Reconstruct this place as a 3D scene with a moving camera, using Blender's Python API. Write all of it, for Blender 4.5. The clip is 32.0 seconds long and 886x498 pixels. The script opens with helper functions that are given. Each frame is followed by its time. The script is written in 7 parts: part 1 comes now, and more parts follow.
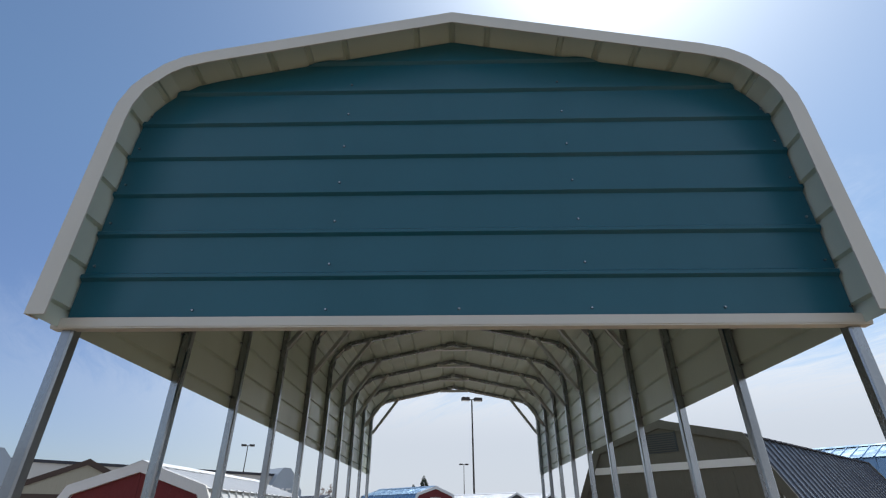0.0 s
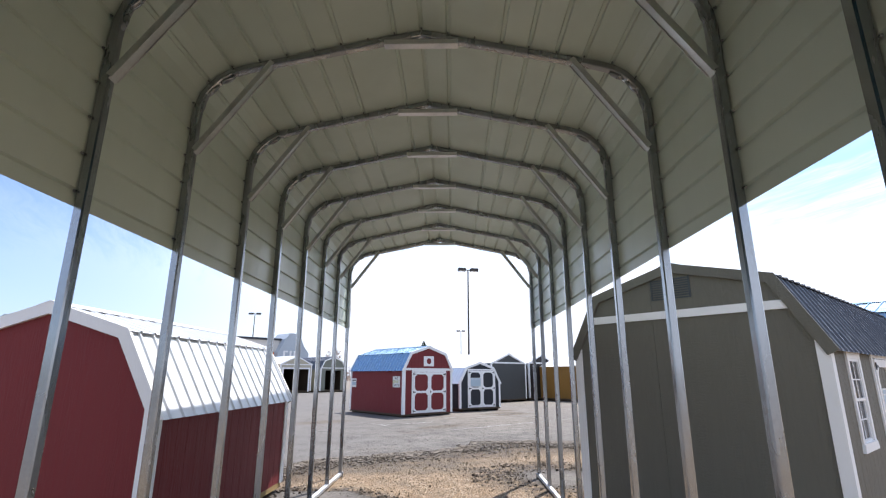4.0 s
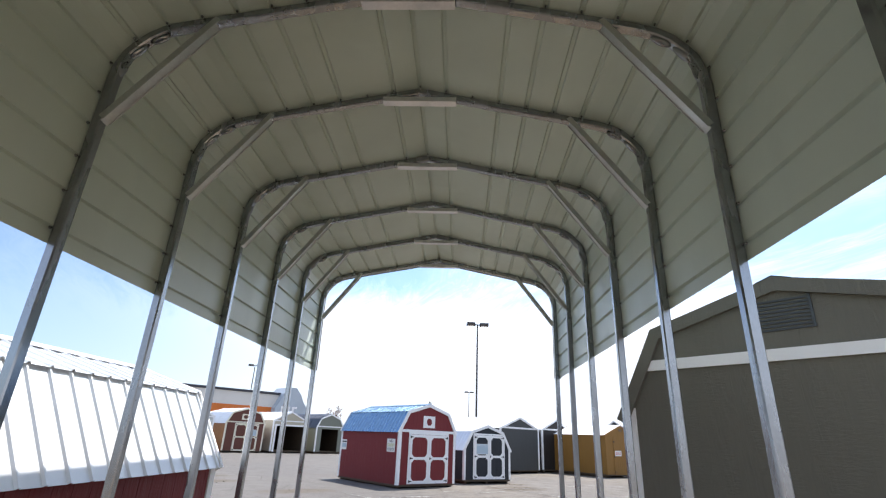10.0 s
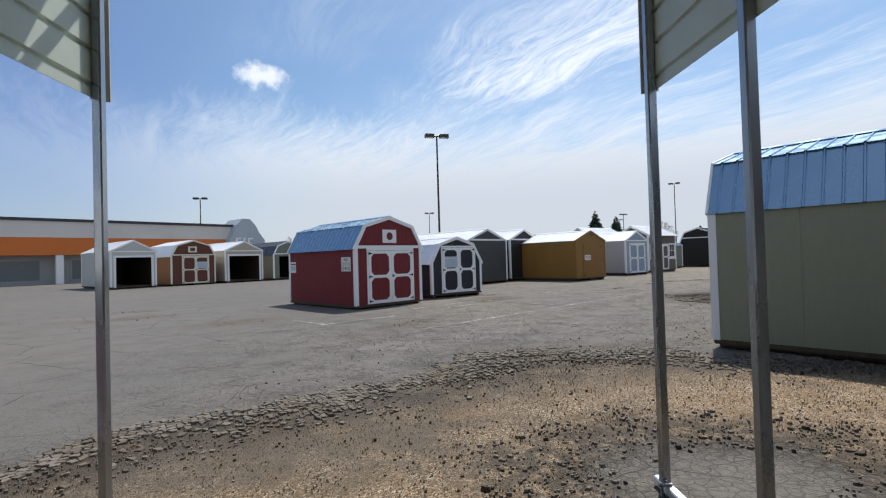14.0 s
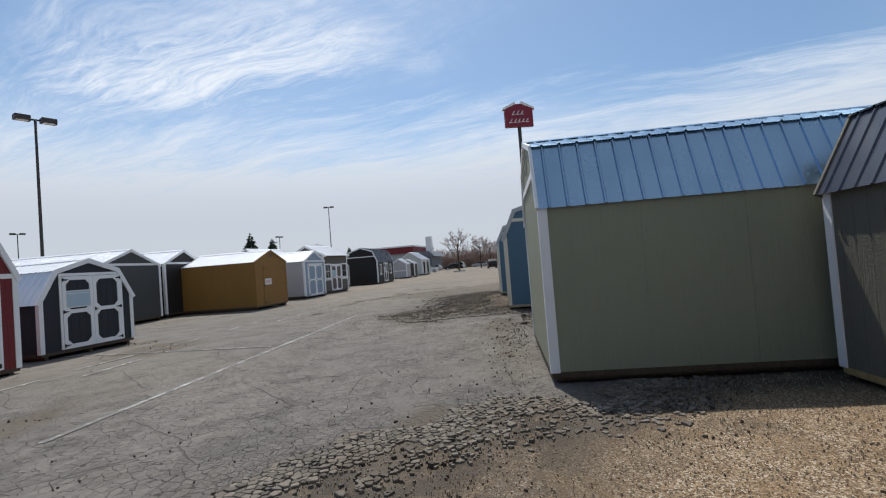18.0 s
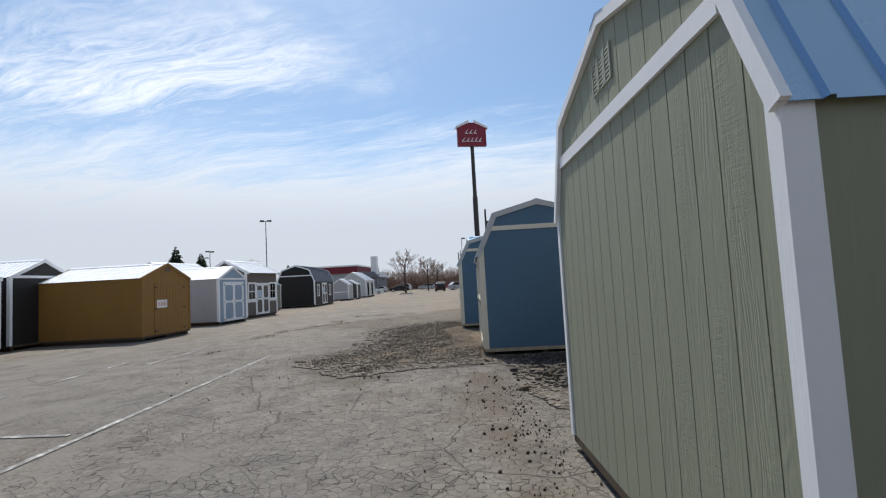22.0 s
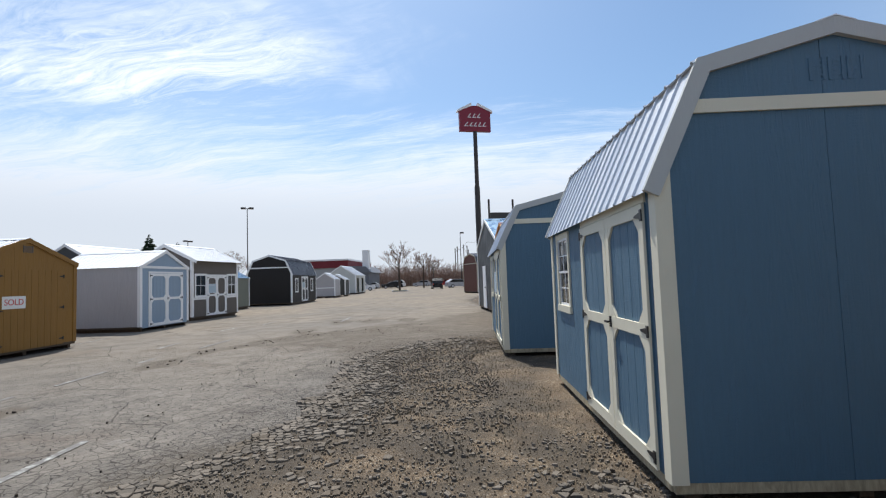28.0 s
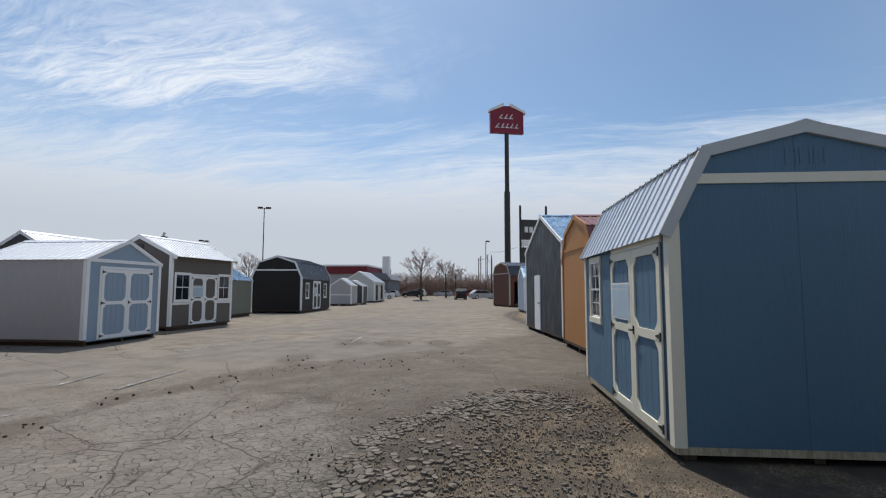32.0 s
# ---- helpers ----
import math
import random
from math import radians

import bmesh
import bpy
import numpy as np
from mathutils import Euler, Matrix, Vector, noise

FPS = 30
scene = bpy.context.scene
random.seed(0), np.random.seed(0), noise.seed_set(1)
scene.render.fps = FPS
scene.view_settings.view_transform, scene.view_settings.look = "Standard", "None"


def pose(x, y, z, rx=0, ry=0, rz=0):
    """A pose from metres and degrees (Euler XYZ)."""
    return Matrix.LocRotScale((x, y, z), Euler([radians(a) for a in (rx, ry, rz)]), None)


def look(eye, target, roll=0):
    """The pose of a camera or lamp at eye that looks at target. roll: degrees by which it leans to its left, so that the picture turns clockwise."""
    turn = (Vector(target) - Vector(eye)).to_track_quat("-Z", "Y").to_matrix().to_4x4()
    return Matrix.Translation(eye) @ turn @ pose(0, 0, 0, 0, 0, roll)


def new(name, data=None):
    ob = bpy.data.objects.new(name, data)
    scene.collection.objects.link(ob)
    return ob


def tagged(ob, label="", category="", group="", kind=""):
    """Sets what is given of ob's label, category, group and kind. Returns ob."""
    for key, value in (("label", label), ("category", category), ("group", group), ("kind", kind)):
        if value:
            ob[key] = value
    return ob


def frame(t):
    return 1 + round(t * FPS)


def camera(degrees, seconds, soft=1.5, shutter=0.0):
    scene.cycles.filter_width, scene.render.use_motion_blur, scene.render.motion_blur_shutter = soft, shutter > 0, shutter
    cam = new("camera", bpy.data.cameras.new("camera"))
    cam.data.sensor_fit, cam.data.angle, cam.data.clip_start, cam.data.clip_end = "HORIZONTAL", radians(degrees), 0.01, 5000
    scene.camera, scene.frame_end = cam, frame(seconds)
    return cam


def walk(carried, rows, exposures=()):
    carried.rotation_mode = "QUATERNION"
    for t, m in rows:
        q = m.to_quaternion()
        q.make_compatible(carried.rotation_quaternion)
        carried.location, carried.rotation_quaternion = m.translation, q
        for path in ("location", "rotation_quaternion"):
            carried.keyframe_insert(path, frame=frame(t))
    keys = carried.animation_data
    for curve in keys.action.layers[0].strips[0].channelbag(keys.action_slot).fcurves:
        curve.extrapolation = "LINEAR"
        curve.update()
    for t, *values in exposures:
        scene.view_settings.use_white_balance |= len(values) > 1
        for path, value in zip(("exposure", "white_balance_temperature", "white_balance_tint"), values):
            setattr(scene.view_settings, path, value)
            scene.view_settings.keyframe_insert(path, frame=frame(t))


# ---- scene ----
cam = camera(84.6, 32.0, 1.2)

PATH = [
    (0, (-0.01, -2.177, 1.922), (-0.048, -0.424, 2.883), 0.1),
    (0.5, (-0.024, -2.12, 1.893), (-0.063, -0.3, 2.721), 0.2),
    (1, (0.063, -1.977, 1.841), (0.032, -0.095, 2.517), 0.4),
    (1.5, (0.198, -1.8, 1.822), (0.175, 0.114, 2.402), 0.6),
    (2, (0.199, -1.581, 1.797), (0.169, 0.357, 2.29), 1.3),
    (2.5, (0.159, -1.348, 1.807), (0.152, 0.595, 2.279), 1.4),
    (4.5, (0.306, -0.35, 1.779), (0.259, 1.574, 2.324), -0.1),
    (5, (0.335, -0.073, 1.815), (0.283, 1.814, 2.476), 0.1),
    (5.5, (0.263, 0.1, 1.834), (0.221, 1.958, 2.573), 0.4),
    (6, (0.251, 0.115, 1.837), (0.213, 1.966, 2.594), 0.6),
    (6.5, (0.243, 0.091, 1.84), (0.216, 1.94, 2.603), 1.4),
    (7, (0.235, 0.117, 1.847), (0.22, 1.96, 2.624), 1.7),
    (7.5, (0.163, 0.166, 1.855), (0.169, 2.005, 2.642), 1.6),
    (8, (0.182, 0.291, 1.854), (0.233, 2.118, 2.668), 1.3),
    (8.5, (0.241, 0.46, 1.902), (0.31, 2.185, 2.911), 1.3),
    (9, (0.297, 0.704, 1.908), (0.362, 2.403, 2.963), 1.5),
    (9.5, (0.3, 1.052, 1.896), (0.352, 2.739, 2.969), 1.5),
    (10, (0.413, 1.577, 1.783), (0.323, 3.438, 2.512), 2.4),
    (10.5, (0.439, 2.155, 1.566), (0.364, 4.154, 1.526), -0.4),
    (11, (0.393, 2.66, 1.521), (0.388, 4.65, 1.318), -0.3),
    (11.5, (0.362, 3.114, 1.613), (0.345, 5.113, 1.542), -1.0),
    (12, (0.281, 3.561, 1.614), (0.275, 5.561, 1.625), -1.9),
    (12.5, (0.32, 4.125, 1.549), (0.334, 6.125, 1.507), -2.5),
    (13, (0.275, 4.653, 1.557), (0.311, 6.652, 1.499), -2.3),
    (13.5, (0.269, 5.211, 1.551), (0.349, 7.209, 1.56), -2.0),
    (14, (0.238, 5.783, 1.59), (0.325, 7.781, 1.63), -1.7),
    (14.5, (0.181, 6.312, 1.576), (0.48, 8.289, 1.619), -1.6),
    (15, (0.234, 6.843, 1.561), (0.629, 8.803, 1.607), -1.2),
    (15.5, (0.08, 7.318, 1.559), (0.768, 9.196, 1.587), -2.2),
    (17.5, (-0.153, 9.358, 1.593), (1.051, 10.954, 1.655), -5.6),
    (18, (-0.044, 9.932, 1.6), (1.301, 11.411, 1.661), -4.5),
    (18.5, (0.252, 10.374, 1.578), (1.636, 11.816, 1.64), -4.0),
    (19, (0.484, 10.78, 1.61), (1.872, 12.219, 1.667), -1.8),
    (19.5, (0.832, 11.219, 1.601), (2.292, 12.586, 1.631), -0.6),
    (20, (1.344, 11.666, 1.591), (2.804, 13.032, 1.616), -0.5),
    (20.5, (1.746, 12.116, 1.585), (3.243, 13.442, 1.616), -0.3),
    (21, (2.201, 12.562, 1.595), (3.753, 13.822, 1.671), -0.0),
    (21.5, (2.593, 13.064, 1.614), (4.127, 14.343, 1.714), -0.6),
    (22, (3.024, 13.45, 1.658), (4.526, 14.765, 1.794), -3.1),
    (22.5, (3.451, 13.768, 1.724), (4.903, 15.136, 1.868), -1.4),
    (23, (3.822, 14.149, 1.705), (5.248, 15.543, 1.862), -1.0),
    (23.5, (4.197, 14.515, 1.674), (5.611, 15.92, 1.837), -0.6),
    (24, (4.53, 14.989, 1.635), (5.937, 16.399, 1.811), -0.3),
    (24.5, (5.012, 15.554, 1.647), (6.413, 16.972, 1.817), -1.1),
    (25, (5.412, 16.058, 1.664), (6.806, 17.487, 1.793), -1.2),
    (25.5, (5.796, 16.605, 1.624), (7.247, 17.98, 1.675), -3.1),
    (27.5, (7.645, 18.514, 1.634), (9.159, 19.82, 1.696), -2.3),
    (28, (8.101, 18.939, 1.614), (9.62, 20.234, 1.738), -2.0),
    (28.5, (8.593, 19.386, 1.647), (10.081, 20.713, 1.798), -1.8),
    (29, (9.082, 19.847, 1.638), (10.572, 21.173, 1.788), -1.5),
    (29.5, (9.58, 20.331, 1.637), (11.045, 21.687, 1.767), -1.5),
    (30, (9.988, 20.859, 1.634), (11.443, 22.224, 1.765), -1.7),
    (30.5, (10.418, 21.409, 1.658), (11.867, 22.783, 1.778), -0.9),
    (31, (10.674, 21.935, 1.649), (12.117, 23.313, 1.788), -0.8),
    (31.5, (11.097, 22.453, 1.613), (12.552, 23.817, 1.765), -0.3),
    (32, (11.468, 22.936, 1.649), (12.93, 24.29, 1.815), 0.1),
]
walk(cam, [(t, look(eye, target, roll)) for t, eye, target, roll in PATH], [(0.0, -0.1, 6500, 10), (1.0, 0.3, 6500, 10), (2.5, 0.6, 6350, 15), (5.0, 0.82, 6350, 15), (6.5, 0.82, 6350, 15), (9.4, 0.94, 6350, 15), (10.2, 0.70, 6450, 12), (11.0, 0.5, 6500, 10), (13.0, 0.2, 6500, 10), (15.0, -0.26, 6500, 10), (18.0, -0.25, 6500, 10), (19.0, -0.20, 6500, 10), (20.0, -0.06, 6500, 10), (22.0, -0.08, 6500, 10), (25.0, -0.15, 6500, 10), (28.0, 0.07, 6500, 10), (29.5, -0.16, 6500, 10), (31.0, -0.24, 6500, 10), (32.0, -0.3, 6500, 10)])

# ---- light ----
SUN_BEARING, SUN_HEIGHT = radians(31.0), radians(61.5)
to_sun = Vector((math.sin(SUN_BEARING) * math.cos(SUN_HEIGHT), math.cos(SUN_BEARING) * math.cos(SUN_HEIGHT), math.sin(SUN_HEIGHT)))
sun_data = bpy.data.lights.new("sun", "SUN")
sun_data.energy, sun_data.angle, sun_data.color = 5.0, radians(0.6), (1.0, 0.955, 0.89)
sun_ob = new("sun", sun_data)
sun_ob.matrix_world = look(to_sun * 100, (0, 0, 0))


class Nodes:
    """Short hand for building node trees."""

    def __init__(self, tree):
        self.tree = tree

    def add(self, kind, **values):
        n = self.tree.nodes.new(kind)
        for k, v in values.items():
            if k == "inputs":
                for key, val in v.items():
                    self.put(n.inputs[key], val)
            else:
                setattr(n, k, v)
        return n

    def put(self, socket, val):
        if isinstance(val, bpy.types.NodeSocket):
            self.tree.links.new(val, socket)
        else:
            socket.default_value = val

    def math(self, op, a, b=0.0, clamp=False):
        n = self.add("ShaderNodeMath", operation=op, use_clamp=clamp)
        self.put(n.inputs[0], a), self.put(n.inputs[1], b)
        return n.outputs[0]

    def noise(self, vec, scale, detail=4.0, rough=0.55, distort=0.0):
        n = self.add("ShaderNodeTexNoise", inputs={"Vector": vec, "Scale": scale, "Detail": detail, "Roughness": rough, "Distortion": distort})
        return n.outputs[0]

    def ramp(self, val, a, b, lo=0.0, hi=1.0):
        n = self.add("ShaderNodeMapRange", interpolation_type="SMOOTHSTEP", inputs={0: val, 1: a, 2: b, 3: lo, 4: hi})
        return n.outputs[0]

    def mix(self, fac, a, b, blend="MIX"):
        n = self.add("ShaderNodeMix", data_type="RGBA", blend_type=blend)
        self.put(n.inputs[0], fac), self.put(n.inputs[6], a), self.put(n.inputs[7], b)
        return n.outputs[2]

    def scaled(self, vec, s):
        n = self.add("ShaderNodeVectorMath", operation="MULTIPLY", inputs={0: vec, 1: s})
        return n.outputs[0]


def rgba(c):
    return (c[0], c[1], c[2], 1.0)


# sky with thin streaky cloud
world = bpy.data.worlds.new("sky")
scene.world = world
world.use_nodes = True
wt = Nodes(world.node_tree)
world.node_tree.nodes.clear()
sky = wt.add("ShaderNodeTexSky", sky_type="NISHITA")
sky.sun_disc, sky.sun_elevation, sky.sun_rotation = False, SUN_HEIGHT, SUN_BEARING
sky.altitude, sky.air_density, sky.dust_density, sky.ozone_density = 200, 1.0, 1.6, 1.5
way = wt.add("ShaderNodeTexCoord").outputs["Generated"]
sep = wt.add("ShaderNodeSeparateXYZ", inputs={0: way})
up = wt.math("MAXIMUM", sep.outputs[2], 0.0)
lift = wt.math("ADD", up, 0.12)
flat = wt.add("ShaderNodeCombineXYZ", inputs={0: wt.math("DIVIDE", sep.outputs[0], lift), 1: wt.math("DIVIDE", sep.outputs[1], lift), 2: 0.0}).outputs[0]
drift = wt.add("ShaderNodeTexNoise", inputs={"Vector": flat, "Scale": 0.9, "Detail": 3.0}).outputs["Color"]
flat = wt.add("ShaderNodeVectorMath", operation="ADD", inputs={0: flat, 1: wt.scaled(drift, (0.5, 0.5, 0.0))}).outputs[0]
turned = wt.add("ShaderNodeVectorRotate", rotation_type="Z_AXIS", inputs={"Vector": flat, "Angle": radians(62)}).outputs[0]
streak = wt.noise(wt.scaled(turned, (0.55, 2.3, 1)), 1.5, 10.0, 0.66, 0.7)
ripple = wt.noise(wt.scaled(turned, (1.3, 6.0, 1)), 2.9, 9.0, 0.70, 1.6)
broad = wt.noise(flat, 0.42, 3.0, 0.5, 0.3)
across = wt.add("ShaderNodeVectorRotate", rotation_type="Z_AXIS", inputs={"Vector": flat, "Center": (0.75, 2.09, 0), "Angle": radians(45)}).outputs[0]
bank = wt.add("ShaderNodeVectorMath", operation="DISTANCE", inputs={0: wt.scaled(across, (1.15, 2.7, 0)), 1: (0.8625, 5.643, 0)}).outputs[1]
veil = wt.math("MAXIMUM", wt.ramp(broad, 0.47, 0.68, 0.0, 0.55), wt.ramp(wt.math("ADD", bank, wt.math("MULTIPLY", wt.math("SUBTRACT", wt.noise(turned, 1.3, 5.0, 0.6, 0.6), 0.5), 1.7)), 0.35, 1.35, 1.0, 0.0))
cirrus = wt.math("MULTIPLY", wt.ramp(wt.math("ADD", streak, wt.math("MULTIPLY", ripple, 0.55)), 0.58, 1.02), veil)
haze = wt.math("MULTIPLY", wt.ramp(sep.outputs[0], -0.72, -0.10, 0.14, 1.0), wt.ramp(wt.math("ADD", up, wt.math("MULTIPLY", wt.math("SUBTRACT", wt.math("ADD", wt.math("MULTIPLY", streak, 0.7), wt.math("MULTIPLY", ripple, 0.3)), 0.5), 0.34)), 0.16, 0.335, 0.94, 0.0))
puff_at = wt.add("ShaderNodeVectorMath", operation="DISTANCE", inputs={0: wt.scaled(way, (0.85, 0.85, 1.85)), 1: (-0.2397, 0.7616, 0.6355)}).outputs[1]
puff = wt.ramp(wt.math("ADD", puff_at, wt.math("MULTIPLY", wt.math("SUBTRACT", wt.noise(way, 26.0, 5.0, 0.6), 0.5), 0.09)), 0.012, 0.046, 0.85, 0.0)
# unseen cloud veil added behind the view to brighten walls that face it
rear_fill = wt.math("MULTIPLY", wt.ramp(sep.outputs[1], 0.20, -0.55, 0.0, 0.34), wt.ramp(wt.math("ADD", streak, wt.math("MULTIPLY", ripple, 0.3)), 0.35, 0.75, 0.55, 1.0))
cloud = wt.math("MAXIMUM", wt.math("MAXIMUM", wt.math("MAXIMUM", wt.math("MULTIPLY", cirrus, 0.92), haze), puff), rear_fill)
west = wt.math("MULTIPLY", wt.ramp(sep.outputs[0], -0.22, -0.60), wt.ramp(up, 0.62, 0.30))
tinted = wt.mix(1.0, sky.outputs[0], wt.mix(west, (0.83, 0.99, 1.07, 1), (0.73, 0.82, 0.99, 1)), "MULTIPLY")
white = wt.mix(wt.ramp(up, 0.10, 0.34), (5.2, 5.6, 6.25, 1), (8.3, 8.7, 9.2, 1))
back = wt.add("ShaderNodeBackground", inputs={"Color": wt.mix(cloud, tinted, white), "Strength": 0.132})
wt.tree.links.new(back.outputs[0], wt.add("ShaderNodeOutputWorld").inputs[0])

# ---- materials ----
MATS = {}


def material(name, rough=0.7, metal=0.0, spec=0.5):
    m = bpy.data.materials.new(name)
    m.use_nodes = True
    t = Nodes(m.node_tree)
    b = m.node_tree.nodes["Principled BSDF"]
    b.inputs["Roughness"].default_value, b.inputs["Metallic"].default_value = rough, metal
    b.inputs["Specular IOR Level"].default_value = spec
    return m, t, b


def bump(t, b, height, strength, distance):
    n = t.add("ShaderNodeBump", inputs={"Height": height, "Strength": strength, "Distance": distance})
    t.put(b.inputs["Normal"], n.outputs[0])


def siding(name, colour, grain=1.0, rough=0.62, stain=0.16):
    """Painted, wood-embossed panel siding: upright grain, faint streaks of dirt."""
    if name in MATS:
        return MATS[name]
    m, t, b = material(name, rough, 0, 0.35)
    co = t.add("ShaderNodeTexCoord").outputs["Object"]
    g = t.noise(t.scaled(co, (38, 38, 2.6)), 1.0, 6.0, 0.6, 0.7)
    big = t.noise(t.scaled(co, (1.5, 1.5, 0.6)), 1.0, 4.0, 0.6)
    col = t.mix(t.math("MULTIPLY", t.ramp(big, 0.35, 0.7), stain), rgba(colour), rgba([c * 0.72 for c in colour]))
    col = t.mix(t.math("MULTIPLY", t.ramp(g, 0.3, 0.75), 0.24), col, rgba([min(1, c * 1.3 + 0.01) for c in colour]))
    t.put(b.inputs["Base Color"], col)
    t.put(b.inputs["Roughness"], t.ramp(g, 0.2, 0.8, rough - 0.08, rough + 0.12))
    curl = t.noise(t.scaled(co, (11, 11, 48)), 1.0, 3.0, 0.55, 0.8)
    patch = t.ramp(t.noise(t.scaled(co, (5.0, 5.0, 0.9)), 1.0, 2.0, 0.5), 0.42, 0.62)
    rings = t.math("SINE", t.math("MULTIPLY", t.noise(t.scaled(co, (6.5, 6.5, 0.75)), 1.0, 3.0, 0.55, 0.5), 62.0))
    flame = t.ramp(t.noise(t.scaled(co, (4.0, 4.0, 0.6)), 1.0, 2.0, 0.5), 0.40, 0.56)
    relief = t.math("ADD", t.math("MULTIPLY", g, 0.75), t.math("MULTIPLY", t.math("MULTIPLY", curl, patch), 0.6))
    relief = t.math("ADD", relief, t.math("MULTIPLY", t.math("MULTIPLY", rings, flame), 0.13))
    bump(t, b, relief, 0.95 * grain, 0.008)
    MATS[name] = m
    return m


def paint(name, colour, rough=0.5, dirt=0.15, scale=2.0, metal=0.0, relief=0.15):
    if name in MATS:
        return MATS[name]
    m, t, b = material(name, rough, metal, 0.4)
    co = t.add("ShaderNodeTexCoord").outputs["Object"]
    big, fine = t.noise(co, scale, 5.0, 0.6), t.noise(co, scale * 22, 3.0, 0.6)
    col = t.mix(t.math("MULTIPLY", t.ramp(big, 0.4, 0.75), dirt), rgba(colour), rgba([c * 0.6 for c in colour]))
    col = t.mix(t.math("MULTIPLY", fine, dirt * 0.5), col, rgba([c * 0.8 for c in colour]))
    t.put(b.inputs["Base Color"], col)
    t.put(b.inputs["Roughness"], t.ramp(big, 0.3, 0.7, max(0.05, rough - 0.07), rough + 0.1))
    bump(t, b, fine, relief, 0.004)
    MATS[name] = m
    return m


def trim_paint(name, colour):
    """Painted rough-sawn trim boards."""
    if name in MATS:
        return MATS[name]
    m, t, b = material(name, 0.6, 0, 0.35)
    co = t.add("ShaderNodeTexCoord").outputs["Object"]
    g = t.noise(t.scaled(co, (30, 30, 5)), 1.0, 5.0, 0.62, 1.2)
    big = t.noise(co, 2.2, 4.0, 0.6)
    col = t.mix(t.math("MULTIPLY", t.ramp(big, 0.45, 0.75), 0.14), rgba(colour), rgba([c * 0.66 for c in colour]))
    t.put(b.inputs["Base Color"], col)
    bump(t, b, g, 0.45, 0.005)
    MATS[name] = m
    return m


def galvanised(name, colour=(0.42, 0.43, 0.44), rough=0.30):
    if name in MATS:
        return MATS[name]
    m, t, b = material(name, rough, 0.92)
    co = t.add("ShaderNodeTexCoord").outputs["Object"]
    v = t.add("ShaderNodeTexVoronoi", inputs={"Vector": co, "Scale": 70.0}).outputs["Color"]
    spang = t.add("ShaderNodeSeparateColor", inputs={0: v}).outputs[0]
    big = t.noise(t.scaled(co, (3, 3, 0.8)), 1.6, 5.0, 0.6)
    col = t.mix(t.math("MULTIPLY", spang, 0.22), rgba(colour), rgba([c * 0.7 for c in colour]))
    col = t.mix(t.ramp(big, 0.5, 0.75, 0, 0.35), col, rgba([c * 0.62 for c in colour]))
    t.put(b.inputs["Base Color"], col)
    t.put(b.inputs["Roughness"], t.ramp(big, 0.3, 0.7, rough - 0.06, rough + 0.18))
    bump(t, b, big, 0.05, 0.01)
    MATS[name] = m
    return m


def sheet_metal(name, colour, rough=0.36, metal=0.0):
    """Coil-coated or bare roof steel, with faint rolling waves and water marks."""
    if name in MATS:
        return MATS[name]
    m, t, b = material(name, rough, metal, 0.5)
    co = t.add("ShaderNodeTexCoord").outputs["Object"]
    w = t.noise(t.scaled(co, (2.5, 2.5, 1.2)), 1.0, 3.0, 0.5, 0.4)
    f = t.noise(co, 55.0, 3.0, 0.6)
    col = t.mix(t.math("MULTIPLY", t.ramp(w, 0.42, 0.75), 0.16), rgba(colour), rgba([c * 0.7 for c in colour]))
    col = t.mix(t.math("MULTIPLY", f, 0.08), col, rgba([c * 0.75 for c in colour]))
    t.put(b.inputs["Base Color"], col)
    t.put(b.inputs["Roughness"], t.ramp(w, 0.3, 0.7, rough - 0.05, rough + 0.12))
    bump(t, b, w, 0.25, 0.02)
    MATS[name] = m
    return m


def timber(name, colour, dark=0.55):
    if name in MATS:
        return MATS[name]
    m, t, b = material(name, 0.68, 0, 0.3)
    co = t.add("ShaderNodeTexCoord").outputs["Object"]
    rnd = t.add("ShaderNodeObjectInfo").outputs["Random"]
    moved = t.add("ShaderNodeVectorMath", operation="ADD", inputs={0: co, 1: t.scaled(t.add("ShaderNodeCombineXYZ", inputs={0: rnd, 1: rnd, 2: rnd}).outputs[0], (7, 11, 5))}).outputs[0]
    g = t.noise(t.scaled(moved, (14, 14, 4)), 1.0, 6.0, 0.65, 1.8)
    k = t.noise(moved, 3.0, 3.0, 0.5)
    col = t.mix(t.ramp(g, 0.3, 0.72), rgba(colour), rgba([c * dark for c in colour]))
    col = t.mix(t.ramp(k, 0.62, 0.75, 0, 0.5), col, rgba([c * 0.45 for c in colour]))
    t.put(b.inputs["Base Color"], col)
    bump(t, b, g, 0.3, 0.004)
    MATS[name] = m
    return m


def glass_pane(name="window_glass", colour=(0.06, 0.07, 0.08)):
    if name in MATS:
        return MATS[name]
    m, t, b = material(name, 0.04, 0, 0.6)
    b.inputs["Base Color"].default_value = (0.055, 0.062, 0.068, 1)
    b.inputs["Transmission Weight"].default_value = 0.92
    b.inputs["IOR"].default_value = 1.45
    co = t.add("ShaderNodeTexCoord").outputs["Object"]
    bump(t, b, t.noise(co, 2.0, 2.0, 0.5), 0.02, 0.02)
    MATS[name] = m
    return m


